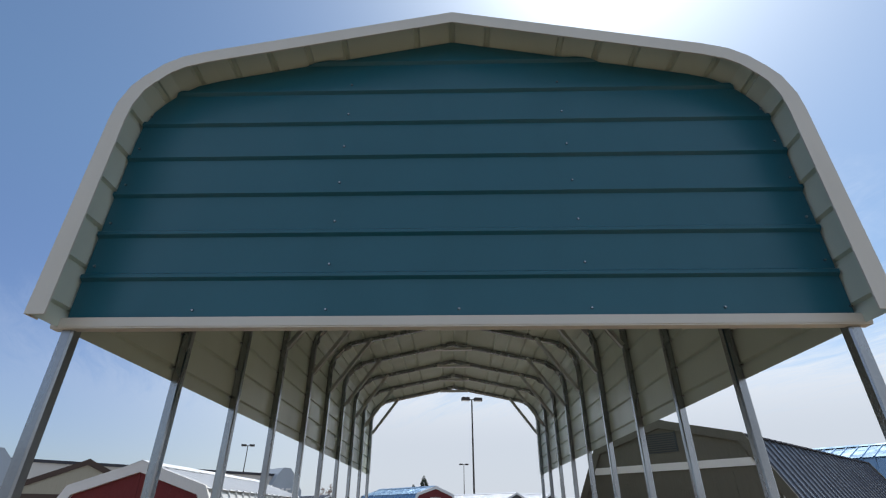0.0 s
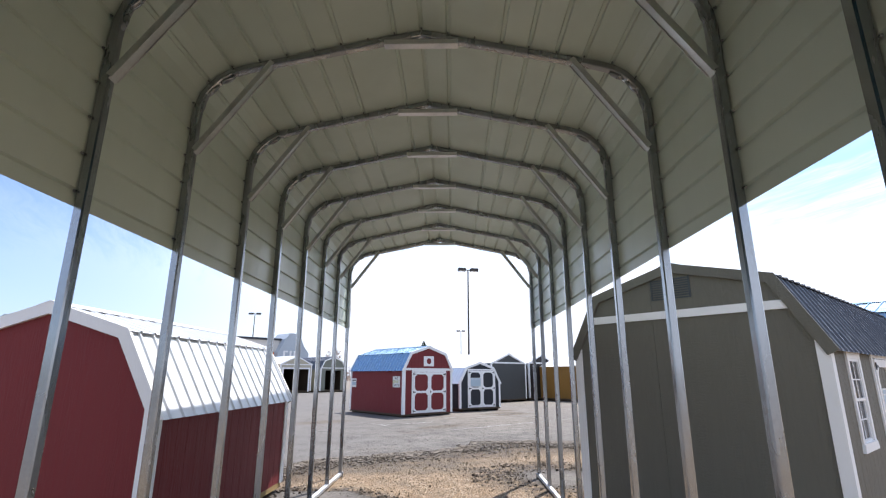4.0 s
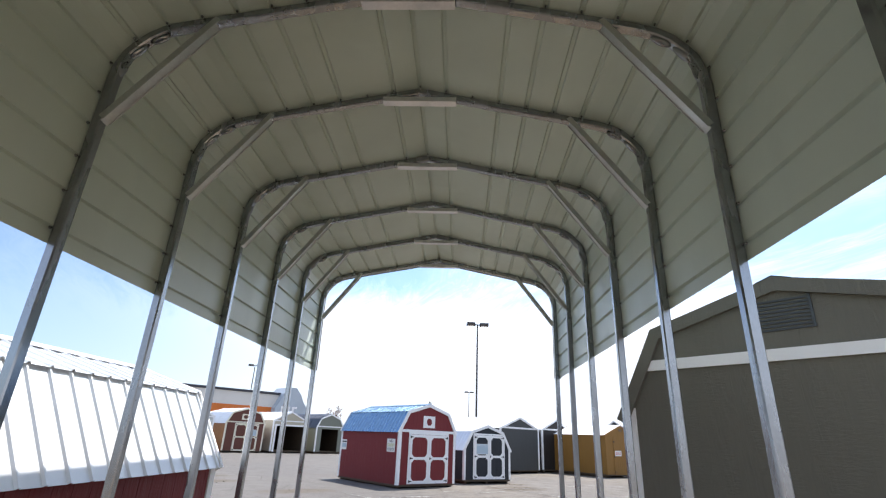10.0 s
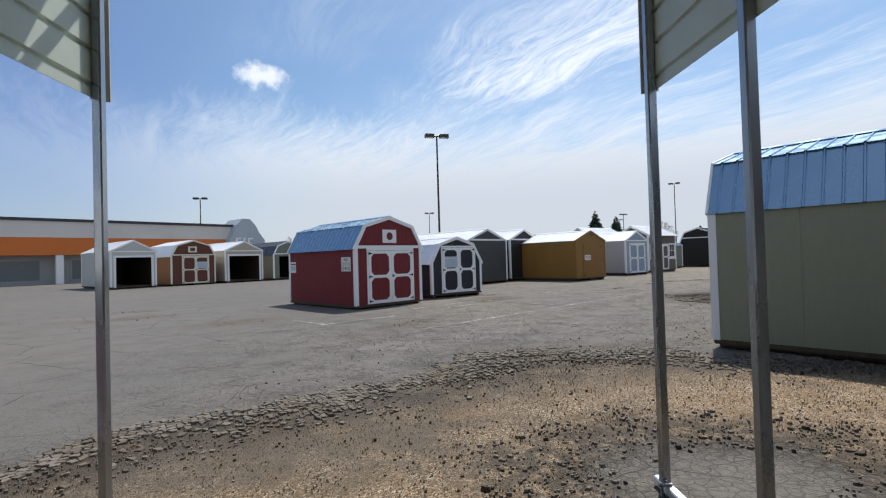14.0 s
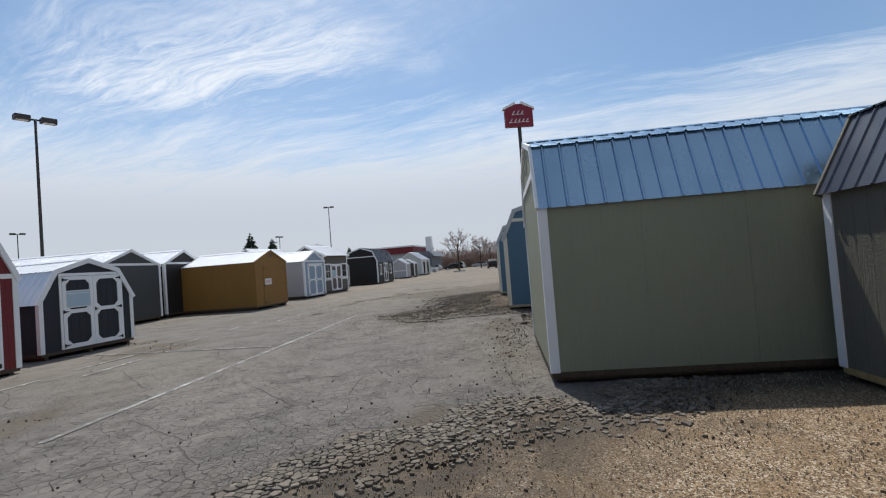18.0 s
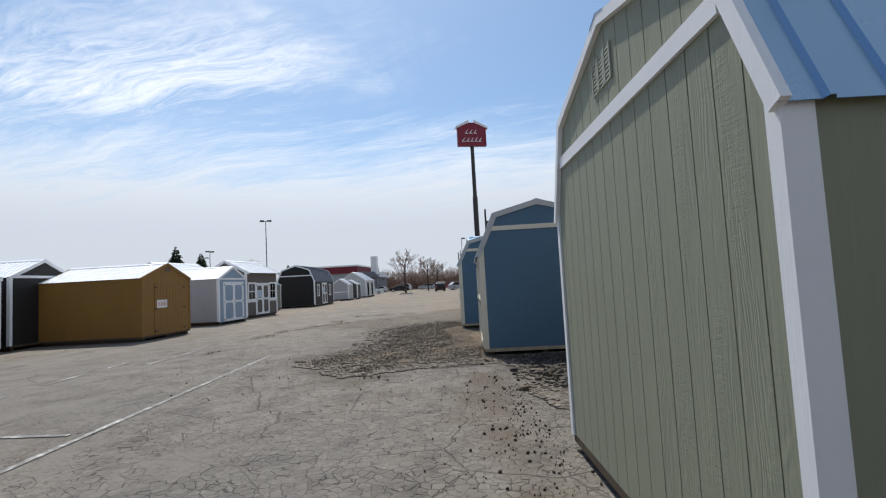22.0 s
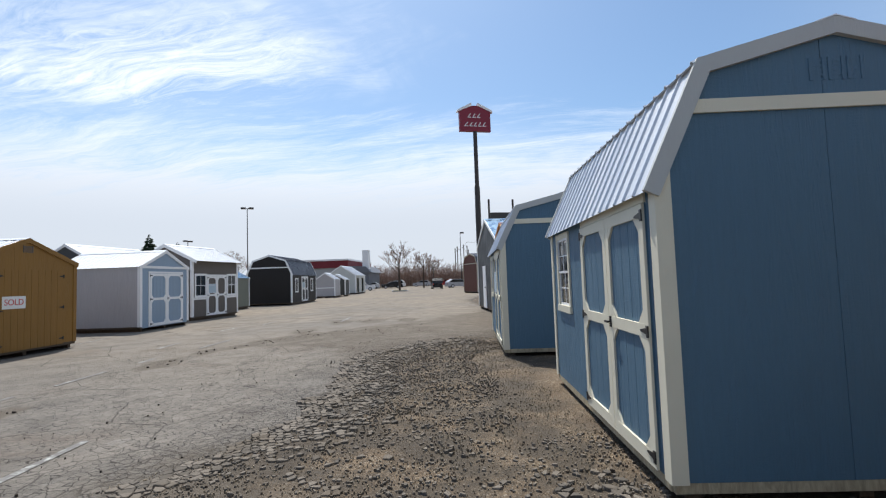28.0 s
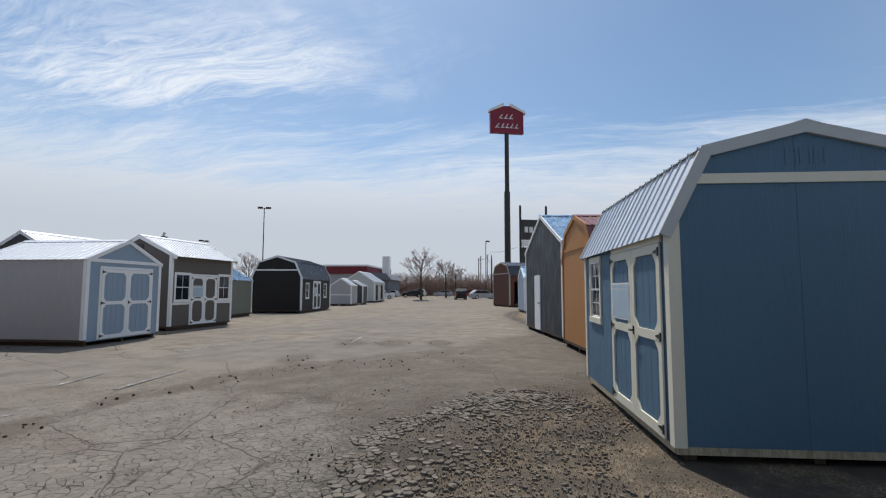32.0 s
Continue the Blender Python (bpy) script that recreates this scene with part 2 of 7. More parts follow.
def ground_material():
    m, t, b = material("lot_ground", 0.9, 0, 0.25)
    co = t.add("ShaderNodeTexCoord").outputs["Object"]
    edge = t.add("ShaderNodeAttribute", attribute_name="gravel").outputs["Fac"]
    crack_at = t.add("ShaderNodeAttribute", attribute_name="crack").outputs["Fac"]
    wob = t.add("ShaderNodeTexNoise", inputs={"Vector": co, "Scale": 2.8, "Detail": 5.0}).outputs["Color"]
    warped = t.add("ShaderNodeVectorMath", operation="ADD", inputs={0: co, 1: t.scaled(wob, (0.15, 0.15, 0))}).outputs[0]
    jag = t.add("ShaderNodeTexNoise", inputs={"Vector": co, "Scale": 19.0, "Detail": 4.0, "Roughness": 0.7}).outputs["Color"]
    warped = t.add("ShaderNodeVectorMath", operation="ADD", inputs={0: warped, 1: t.scaled(jag, (0.036, 0.036, 0))}).outputs[0]
    # old sun-bleached asphalt
    n_big, n_mid, n_fine = t.noise(co, 0.16, 5.0, 0.6), t.noise(co, 1.3, 6.0, 0.65), t.noise(co, 120.0, 3.0, 0.7)
    n_huge = t.noise(t.scaled(co, (1, 1, 0)), 0.035, 3.0, 0.55)
    asphalt = t.mix(t.ramp(n_big, 0.32, 0.7), (0.141, 0.135, 0.127, 1), (0.200, 0.185, 0.167, 1))
    asphalt = t.mix(t.ramp(n_mid, 0.42, 0.70, 0, 0.75), asphalt, (0.104, 0.102, 0.100, 1))
    asphalt = t.mix(t.ramp(n_huge, 0.45, 0.66, 0, 0.75), asphalt, (0.235, 0.208, 0.170, 1))
    asphalt = t.mix(t.ramp(t.noise(co, 4.0, 4.0, 0.6), 0.60, 0.72, 0, 0.5), asphalt, (0.235, 0.228, 0.215, 1))
    asphalt = t.mix(t.ramp(t.noise(co, 0.42, 7.0, 0.68, 0.4), 0.52, 0.70, 0, 0.6), asphalt, (0.122, 0.094, 0.072, 1))
    speck = t.noise(co, 34.0, 3.0, 0.7)
    asphalt = t.mix(t.ramp(speck, 0.56, 0.70, 0, 0.45), asphalt, (0.27, 0.255, 0.23, 1))
    asphalt = t.mix(t.ramp(speck, 0.44, 0.32, 0, 0.55), asphalt, (0.085, 0.080, 0.074, 1))
    asphalt = t.mix(t.math("MULTIPLY", t.ramp(n_fine, 0.35, 0.75), 0.5), asphalt, (0.078, 0.076, 0.074, 1))
    older = t.ramp(t.math("ADD", t.add("ShaderNodeSeparateXYZ", inputs={0: co}).outputs[0], t.math("MULTIPLY", n_big, 3.0)), 1.5, -3.5, 0, 0.55)
    asphalt = t.mix(older, asphalt, t.mix(n_mid, (0.098, 0.098, 0.100, 1), (0.150, 0.146, 0.142, 1)))

    def cracks(scale, wide):
        v = t.add("ShaderNodeTexVoronoi", feature="DISTANCE_TO_EDGE", inputs={"Vector": warped, "Scale": scale, "Randomness": 0.85})
        return t.add("ShaderNodeMapRange", interpolation_type="SMOOTHSTEP", inputs={0: v.outputs["Distance"], 1: 0.0, 2: wide, 3: 1.0, 4: 0.0}).outputs[0]
    torn = t.ramp(edge, -1.6, 0.4)
    where = t.math("MULTIPLY", t.ramp(t.math("ADD", n_mid, t.math("MULTIPLY", t.math("SUBTRACT", n_big, 0.5), 1.2)), 0.20, 0.44), crack_at)
    where = t.math("MAXIMUM", where, t.math("MULTIPLY", torn, 0.9))
    gape = t.ramp(t.noise(co, 3.1, 4.0, 0.65), 0.32, 0.72, 0.010, 0.058)
    web = t.math("MULTIPLY", cracks(9.6, t.math("ADD", gape, t.math("MULTIPLY", torn, 0.05))), where)
    web = t.math("MAXIMUM", web, t.math("MULTIPLY", cracks(15.0, t.math("ADD", gape, t.math("MULTIPLY", torn, 0.07))), t.math("MULTIPLY", t.math("MULTIPLY", where, t.math("MAXIMUM", t.ramp(n_mid, 0.56, 0.70), torn)), 0.8)))
    web = t.math("MAXIMUM", web, t.math("MULTIPLY", cracks(0.55, 0.008), t.ramp(n_big, 0.4, 0.55, 0.2, 0.8)))
    cell = t.add("ShaderNodeSeparateColor", inputs={0: t.add("ShaderNodeTexVoronoi", inputs={"Vector": warped, "Scale": 9.6, "Randomness": 0.85}).outputs["Color"]})
    tone = t.ramp(cell.outputs[0], 0.0, 1.0, 0.90, 1.10)
    asphalt = t.mix(where, asphalt, t.add("ShaderNodeVectorMath", operation="SCALE", inputs={0: asphalt, "Scale": tone}).outputs[0])
    asphalt = t.mix(t.math("MULTIPLY", t.add("ShaderNodeAttribute", attribute_name="far").outputs["Fac"], t.ramp(n_big, 0.34, 0.62, 0.35, 0.85)), asphalt, t.mix(t.ramp(n_mid, 0.3, 0.7), (0.262, 0.226, 0.176, 1), (0.176, 0.151, 0.119, 1)))
    asphalt = t.mix(t.math("MULTIPLY", web, t.ramp(n_mid, 0.3, 0.7, 0.6, 1.0)), asphalt, (0.034, 0.031, 0.028, 1))
    # loose gravel, mud and crumbled asphalt
    v = t.add("ShaderNodeTexVoronoi", inputs={"Vector": co, "Scale": 72.0})
    stone = t.add("ShaderNodeSeparateColor", inputs={0: v.outputs["Color"]})
    pebble = t.mix(stone.outputs[0], (0.046, 0.031, 0.020, 1), (0.36, 0.262, 0.165, 1))
    pebble = t.mix(t.ramp(stone.outputs[1], 0.76, 0.92, 0, 0.8), pebble, (0.58, 0.51, 0.41, 1))
    mud = t.mix(t.ramp(t.noise(co, 0.8, 6.0, 0.65), 0.35, 0.65), (0.235, 0.152, 0.083, 1), (0.095, 0.069, 0.047, 1))
    gravel = t.mix(t.ramp(t.noise(co, 1.9, 5.0, 0.65), 0.34, 0.62, 0.45, 0.95), mud, pebble)
    gravel = t.mix(t.ramp(t.noise(co, 0.55, 4.0, 0.6), 0.55, 0.72, 0, 0.55), gravel, (0.070, 0.060, 0.050, 1))
    # darkens by one mask: real mud plus shade painted along shed walls
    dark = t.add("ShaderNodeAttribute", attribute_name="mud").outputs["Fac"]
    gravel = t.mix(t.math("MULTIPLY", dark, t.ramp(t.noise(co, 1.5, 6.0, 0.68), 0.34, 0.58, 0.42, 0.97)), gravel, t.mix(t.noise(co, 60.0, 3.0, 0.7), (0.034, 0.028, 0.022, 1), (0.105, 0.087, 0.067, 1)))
    ragged = t.math("ADD", edge, t.math("ADD", t.math("MULTIPLY", t.math("SUBTRACT", t.noise(co, 1.7, 5.0, 0.65), 0.5), 1.1), t.math("MULTIPLY", t.math("SUBTRACT", t.noise(co, 9.0, 3.0, 0.6), 0.5), 0.5)))
    fac = t.ramp(ragged, -0.10, 0.12)
    rim = t.math("MULTIPLY", t.ramp(ragged, -0.42, 0.02), t.ramp(ragged, 0.25, 1.1, 1.0, 0.0))
    asphalt = t.mix(1.0, asphalt, (0.955, 0.94, 0.925, 1), "MULTIPLY")
    col = t.mix(fac, asphalt, gravel)
    col = t.mix(t.math("MULTIPLY", rim, t.ramp(t.noise(co, 5.5, 5.0, 0.7), 0.32, 0.56, 0, 0.9)), col, (0.058, 0.049, 0.040, 1))
    dirt = t.add("ShaderNodeAttribute", attribute_name="dirt").outputs["Fac"]
    soiled = t.ramp(t.math("ADD", t.math("MULTIPLY", dirt, 1.5), t.math("MULTIPLY", t.math("SUBTRACT", t.noise(co, 2.4, 6.0, 0.7), 0.5), 1.8)), 0.30, 1.15, 0, 0.9)
    col = t.mix(soiled, col, t.mix(t.noise(co, 21.0, 4.0, 0.7), (0.060, 0.050, 0.040, 1), (0.150, 0.126, 0.098, 1)))
    col = t.mix(1.0, col, (1.0, 0.985, 0.955, 1), "MULTIPLY")
    t.put(b.inputs["Base Color"], col)
    t.put(b.inputs["Roughness"], t.ramp(n_mid, 0.3, 0.7, 0.78, 0.95))
    h_as = t.math("SUBTRACT", t.math("MULTIPLY", n_fine, 0.25), t.math("MULTIPLY", web, 1.0))
    h_gr = t.math("ADD", t.math("MULTIPLY", t.math("SUBTRACT", 1.0, v.outputs["Distance"]), 0.7), t.math("MULTIPLY", t.noise(co, 9.0, 5.0, 0.7), 1.6))
    h = t.add("ShaderNodeMix", data_type="FLOAT", inputs={0: fac, 2: h_as, 3: h_gr}).outputs[0]
    bump(t, b, h, 0.75, 0.022)
    return m


def worn_line_paint():
    m, t, b = material("worn_line_paint", 0.8, 0, 0.3)
    co = t.add("ShaderNodeTexCoord").outputs["Object"]
    wear = t.ramp(t.math("ADD", t.noise(co, 7.0, 6.0, 0.7), t.math("MULTIPLY", t.noise(co, 0.9, 3.0, 0.5), 0.5)), 0.50, 0.80)
    t.put(b.inputs["Base Color"], t.mix(wear, (0.54, 0.56, 0.52, 1), (0.150, 0.143, 0.134, 1)))
    return m


M_GROUND, M_LINE = ground_material(), worn_line_paint()


def rubble_material(name, low, high):
    m, t, b = material(name, 0.95, 0, 0.12)
    co = t.add("ShaderNodeTexCoord").outputs["Object"]
    rnd = t.add("ShaderNodeNewGeometry").outputs["Random Per Island"]
    fine = t.noise(co, 110.0, 3.0, 0.7)
    col = t.mix(t.math("POWER", rnd, 0.9), low, high)
    col = t.mix(t.ramp(t.noise(co, 1.1, 4.0, 0.6), 0.45, 0.7, 0, 0.6), col, (0.125, 0.098, 0.068, 1))
    col = t.mix(t.math("MULTIPLY", t.ramp(fine, 0.35, 0.75), 0.55), col, (0.07, 0.064, 0.056, 1))
    t.put(b.inputs["Base Color"], col)
    bump(t, b, fine, 0.5, 0.006)
    return m


M_SLAB = rubble_material("asphalt_slabs", (0.098, 0.088, 0.076, 1), (0.228, 0.198, 0.164, 1))
M_LUMP = rubble_material("dark_asphalt_lumps", (0.024, 0.021, 0.019, 1), (0.092, 0.083, 0.074, 1))
M_CRUMB = rubble_material("asphalt_crumbs", (0.060, 0.046, 0.035, 1), (0.170, 0.135, 0.100, 1))
M_CLOD = paint("dark_clod", (0.060, 0.048, 0.037), 0.95, 0.4, 9.0, 0, 0.6)
M_PEBBLE = paint("gravel_stone", (0.30, 0.245, 0.17), 0.9, 0.5, 9.0, 0, 0.5)
M_GALV = galvanised("galvanised_tube", (0.35, 0.37, 0.39), 0.20)
M_BRACE = galvanised("dull_channel", (0.62, 0.64, 0.63), 0.42)
M_GALV_B = galvanised("bright_channel", (0.78, 0.79, 0.80), 0.38)
M_PEBBLE_SHEET = sheet_metal("pale_carport_sheet", (0.575, 0.655, 0.575), 0.34)
M_TEAL = sheet_metal("teal_gable_sheet", (0.010, 0.108, 0.156), 0.34)
M_WHITE = trim_paint("white_trim", (0.80, 0.80, 0.79))
M_CREAM = trim_paint("cream_trim", (0.70, 0.66, 0.52))
# the blue in this steel's colour stands in for the reflected sky
M_ROOF = sheet_metal("sky_tinted_bare_steel", (0.27, 0.40, 0.53), 0.26, 0.85)
M_ROOF_S = sheet_metal("dull_roof_steel", (0.68, 0.70, 0.72), 0.38, 0.45)
M_ROOF_W = sheet_metal("white_roof_steel", (0.74, 0.76, 0.78), 0.35, 0.2)
M_ROOF_D = sheet_metal("charcoal_roof_steel", (0.052, 0.058, 0.075), 0.30)
M_ROOF_R = sheet_metal("red_roof_steel", (0.20, 0.075, 0.066), 0.35)
M_SKID = timber("treated_skid", (0.42, 0.30, 0.13))
M_SKID_D = timber("dark_weathered_skid", (0.10, 0.07, 0.045))
M_SKID_P = timber("pale_pine_skid", (0.50, 0.42, 0.28))
M_PINE = timber("pine_lumber", (0.52, 0.30, 0.095))
M_BLACK = paint("black_iron", (0.012, 0.012, 0.013), 0.45, 0.2)
M_GLASS = glass_pane()
M_DARK = paint("dark_louvre", (0.02, 0.021, 0.022), 0.7)
M_SIGN = paint("printed_card", (0.72, 0.72, 0.69), 0.5, 0.08)
M_INK = paint("dark_ink", (0.05, 0.05, 0.05), 0.6, 0.05)
M_BLUEINK = paint("blue_print", (0.40, 0.50, 0.57), 0.5, 0.1)
M_REDINK = paint("red_print", (0.55, 0.05, 0.04), 0.5, 0.05)
M_GREENINK = paint("yellow_print", (0.45, 0.45, 0.08), 0.5, 0.05)
M_VINYL = paint("white_vinyl", (0.78, 0.79, 0.80), 0.35, 0.08)
M_INNER = timber("raw_plywood", (0.33, 0.24, 0.14))

# ---- building blocks ----


def part(name, bm, mat, parent=None, label="", smooth=False):
    """One mesh object under a thing or a part."""
    me = bpy.data.meshes.new(name)
    bm.to_mesh(me)
    bm.free()
    me.materials.append(mat)
    if smooth:
        for p in me.polygons:
            p.use_smooth = True
    ob = new(name, me)
    ob.parent = parent
    return tagged(ob, label)


def raw_part(name, verts, faces, mat, parent=None, label=""):
    me = bpy.data.meshes.new(name)
    me.from_pydata(verts, [], faces)
    me.update()
    me.materials.append(mat)
    ob = new(name, me)
    ob.parent = parent
    return tagged(ob, label)


def box(bm, x0, x1, y0, y1, z0, z1, m=None):
    vs = [Vector(p) for p in ((x0, y0, z0), (x1, y0, z0), (x1, y1, z0), (x0, y1, z0), (x0, y0, z1), (x1, y0, z1), (x1, y1, z1), (x0, y1, z1))]
    vs = [bm.verts.new(m @ v if m else v) for v in vs]
    for f in ((3, 2, 1, 0), (4, 5, 6, 7), (0, 1, 5, 4), (1, 2, 6, 5), (2, 3, 7, 6), (3, 0, 4, 7)):
        bm.faces.new([vs[i] for i in f])
    return bm


def slab(bm, m, poly, w0, w1):
    """A polygon of (u, v), thickened from w0 to w1 along the third axis of m."""
    a = [bm.verts.new(m @ Vector((u, v, w0))) for u, v in poly]
    b = [bm.verts.new(m @ Vector((u, v, w1))) for u, v in poly]
    n = len(poly)
    bm.faces.new(list(reversed(a)))
    bm.faces.new(b)
    for i in range(n):
        bm.faces.new((a[i], a[(i + 1) % n], b[(i + 1) % n], b[i]))
    return bm


def rect(u0, u1, v0, v1):
    return [(u0, v0), (u1, v0), (u1, v1), (u0, v1)]


def bar(bm, a, b, wide, deep, up_hint=(0, 0, 1), bevel=0.0):
    """A straight square bar from a to b."""
    a, b = Vector(a), Vector(b)
    d = (b - a)
    length = d.length
    d.normalize()
    side = d.cross(Vector(up_hint))
    if side.length < 1e-4:
        side = d.cross(Vector((1, 0, 0)))
    side.normalize()
    top = side.cross(d)
    m = Matrix((side, top, d)).transposed().to_4x4()
    m.translation = a
    w, h = wide / 2, deep / 2
    if bevel:
        c = bevel
        poly = [(-w + c, -h), (w - c, -h), (w, -h + c), (w, h - c), (w - c, h), (-w + c, h), (-w, h - c), (-w, -h + c)]
    else:
        poly = rect(-w, w, -h, h)
    return slab(bm, m, poly, 0, length)


def sweep(bm, pts, wide, y, c=0.008):
    """A square tube of one bent piece in the plane of constant y."""
    w, rings = wide / 2, []
    sec = [(-w + c, -w), (w - c, -w), (w, -w + c), (w, w - c), (w - c, w), (-w + c, w), (-w, w - c), (-w, -w + c)]
    for i, (x, z) in enumerate(pts):
        p, q = pts[max(0, i - 1)], pts[min(len(pts) - 1, i + 1)]
        d = Vector((q[0] - p[0], q[1] - p[1])).normalized()
        n = Vector((-d.y, d.x))
        rings.append([bm.verts.new((x + n.x * s, y + t, z + n.y * s)) for s, t in sec])
    for r, s in zip(rings, rings[1:]):
        for k in range(8):
            bm.faces.new((r[k], r[(k + 1) % 8], s[(k + 1) % 8], s[k]))
    bm.faces.new(rings[0]), bm.faces.new(list(reversed(rings[-1])))
    return bm


def cylinder(bm, a, b, r0, r1=None, n=10):
    a, b = Vector(a), Vector(b)
    r1 = r0 if r1 is None else r1
    q = (b - a).to_track_quat("Z", "Y").to_matrix().to_4x4()
    ra = [bm.verts.new(a + q @ Vector((r0 * math.cos(2 * math.pi * k / n), r0 * math.sin(2 * math.pi * k / n), 0))) for k in range(n)]
    rb = [bm.verts.new(b + q @ Vector((r1 * math.cos(2 * math.pi * k / n), r1 * math.sin(2 * math.pi * k / n), 0))) for k in range(n)]
    for k in range(n):
        bm.faces.new((ra[k], ra[(k + 1) % n], rb[(k + 1) % n], rb[k]))
    bm.faces.new(list(reversed(ra))), bm.faces.new(rb)
    return bm


def thing(name, m, label, category, group="", kind=""):
    ob = new(name)
    ob.matrix_world = m
    return tagged(ob, label, category, group, kind)


def inset(points, d):
    """The polyline moved by d to its right-hand side, with mitred corners."""
    out = []
    for i, p in enumerate(points):
        p = Vector(p)
        d0 = (p - Vector(points[i - 1])).normalized() if i else None
        d1 = (Vector(points[i + 1]) - p).normalized() if i < len(points) - 1 else None
        d0, d1 = d0 or d1, d1 or d0
        n0, n1 = Vector((d0.y, -d0.x)), Vector((d1.y, -d1.x))
        n = (n0 + n1).normalized()
        out.append(tuple(p + n * (d / max(0.3, n.dot(n0)))))
    return out


def ribbed(bm, m, length, slope, step=0.229, start=0.05, rib=0.019, foot=0.022, top=0.009, thick=0.004):
    """Roll-formed sheet: ribs run along v (0 to slope) and repeat along u (0 to length); w is outward."""
    line = [(0.0, 0.0)]
    u = start
    while u < length - foot:
        if u > foot:
            line += [(u - foot, 0.0), (u - top, rib), (u + top, rib), (u + foot, 0.0)]
        u += step
    line.append((length, 0.0))
    rows = []
    for v in (0.0, slope):
        rows.append(([bm.verts.new(m @ Vector((a, v, h))) for a, h in line], [bm.verts.new(m @ Vector((a, v, h - thick))) for a, h in line]))
    (t0, b0), (t1, b1) = rows
    for i in range(len(line) - 1):
        bm.faces.new((t0[i], t0[i + 1], t1[i + 1], t1[i]))
        bm.faces.new((b0[i + 1], b0[i], b1[i], b1[i + 1]))
        bm.faces.new((t0[i + 1], t0[i], b0[i], b0[i + 1]))
        bm.faces.new((t1[i], t1[i + 1], b1[i + 1], b1[i]))
    bm.faces.new((t0[0], t1[0], b1[0], b0[0])), bm.faces.new((t0[-1], b0[-1], b1[-1], t1[-1]))
    return bm


def frame_of(origin, u, v):
    """A matrix whose axes are u, v and u x v."""
    u, v = Vector(u).normalized(), Vector(v).normalized()
    m = Matrix((u, v, u.cross(v))).transposed().to_4x4()
    m.translation = Vector(origin)
    return m


def words(text, size, mat, m, parent, name="lettering"):
    cu = bpy.data.curves.new(name, "FONT")
    cu.body, cu.size, cu.extrude, cu.align_x, cu.align_y = text, size, 0.002, "CENTER", "CENTER"
    tmp = bpy.data.objects.new(name, cu)
    scene.collection.objects.link(tmp)
    me = bpy.data.meshes.new_from_object(tmp.evaluated_get(bpy.context.evaluated_depsgraph_get()))
    bpy.data.objects.remove(tmp)
    bpy.data.curves.remove(cu)
    me.materials.append(mat)
    me.transform(m)
    ob = new(name, me)
    ob.parent = parent
    return ob


# ---- ground ----
RUBBLE_EDGE = [(-9.0, -14.0), (-9.0, 2.0), (-5.2, 6.6), (-3.2, 9.6), (-2.0, 10.9), (-1.1, 11.4), (-0.1, 11.9), (0.45, 12.2), (0.8, 13.1), (1.4, 13.7), (2.4, 13.75), (3.1, 13.55), (3.7, 13.4), (4.3, 12.9), (4.7, 12.6), (5.8, 12.7), (8.6, 15.6), (9.4, 16.8), (9.8, 17.4), (10.7, 18.0), (11.2, 18.8), (11.25, 19.4), (10.5, 19.95), (10.1, 20.5), (9.4, 20.8), (8.9, 21.05), (8.85, 21.5),
               (9.2, 21.9), (9.1, 22.6), (9.55, 23.3), (10.7, 23.85), (11.65, 24.0), (13.4, 25.5), (14.5, 26.7), (15.6, 27.4), (17.2, 27.6), (19.0, 27.2), (21.5, 27.6), (25.0, 30.0), (29.5, 34.0), (38.0, 42.0), (60.0, 52.0), (60.0, -14.0)]
MUD = [(4.6, 12.2), (2.0, 11.6), (-0.5, 10.2), (-3.5, 8.0), (-5.0, 9.0), (0.0, 13.0), (5.0, 15.0), (8.0, 20.5), (10.0, 25.0), (18.0, 33.0), (26.0, 35.0), (25.0, 30.5), (18.2, 25.4), (15.2, 22.8), (12.6, 20.2), (14.0, 16.5), (10.0, 14.5)]
# strips along the sunless shed walls where shade is painted into the soil
WALL_SHADE = [[(4.7, 13.2), (9.0, 8.2), (10.1, 9.2), (5.5, 13.9)], [(11.0, 19.0), (13.5, 16.8), (15.0, 18.2), (12.4, 20.4)], [(15.3, 23.4), (18.5, 21.0), (19.5, 22.5), (16.8, 25.0)], [(2.2, 6.9), (4.2, 4.6), (5.0, 5.6), (3.0, 7.6)]]
SOUND = [(-2.6, 5.5), (-1.9, 4.9), (-0.96, 5.15), (-0.49, 5.8), (-0.11, 6.3), (-0.22, 6.85), (-1.42, 7.9), (-2.6, 7.9), (-2.45, 6.9)]
ISLAND = [(1.22, 9.38), (2.12, 10.02), (3.18, 9.6), (3.3, 8.86), (2.6, 8.0), (1.92, 8.3), (1.48, 8.82)]
DUST = [[(14.2, 27.0), (15.4, 29.2), (14.6, 31.2), (16.2, 32.9), (19.0, 33.0), (22.5, 32.6), (26.5, 33.6), (27.5, 32.4), (24.0, 29.0), (20.0, 26.6), (16.5, 26.0)], [(8.6, 20.0), (7.4, 20.6), (8.2, 21.6), (8.6, 23.4), (9.5, 24.2), (10.8, 24.3), (10.4, 21.5)], [(5.2, 13.8), (8.6, 16.9), (9.4, 18.6), (8.6, 18.8), (6.6, 16.4), (4.9, 14.3)], [(-2.8, 9.4), (-1.0, 9.0), (0.6, 9.3), (1.1, 10.6), (0.2, 11.2), (-1.2, 10.7), (-2.4, 10.0)]]
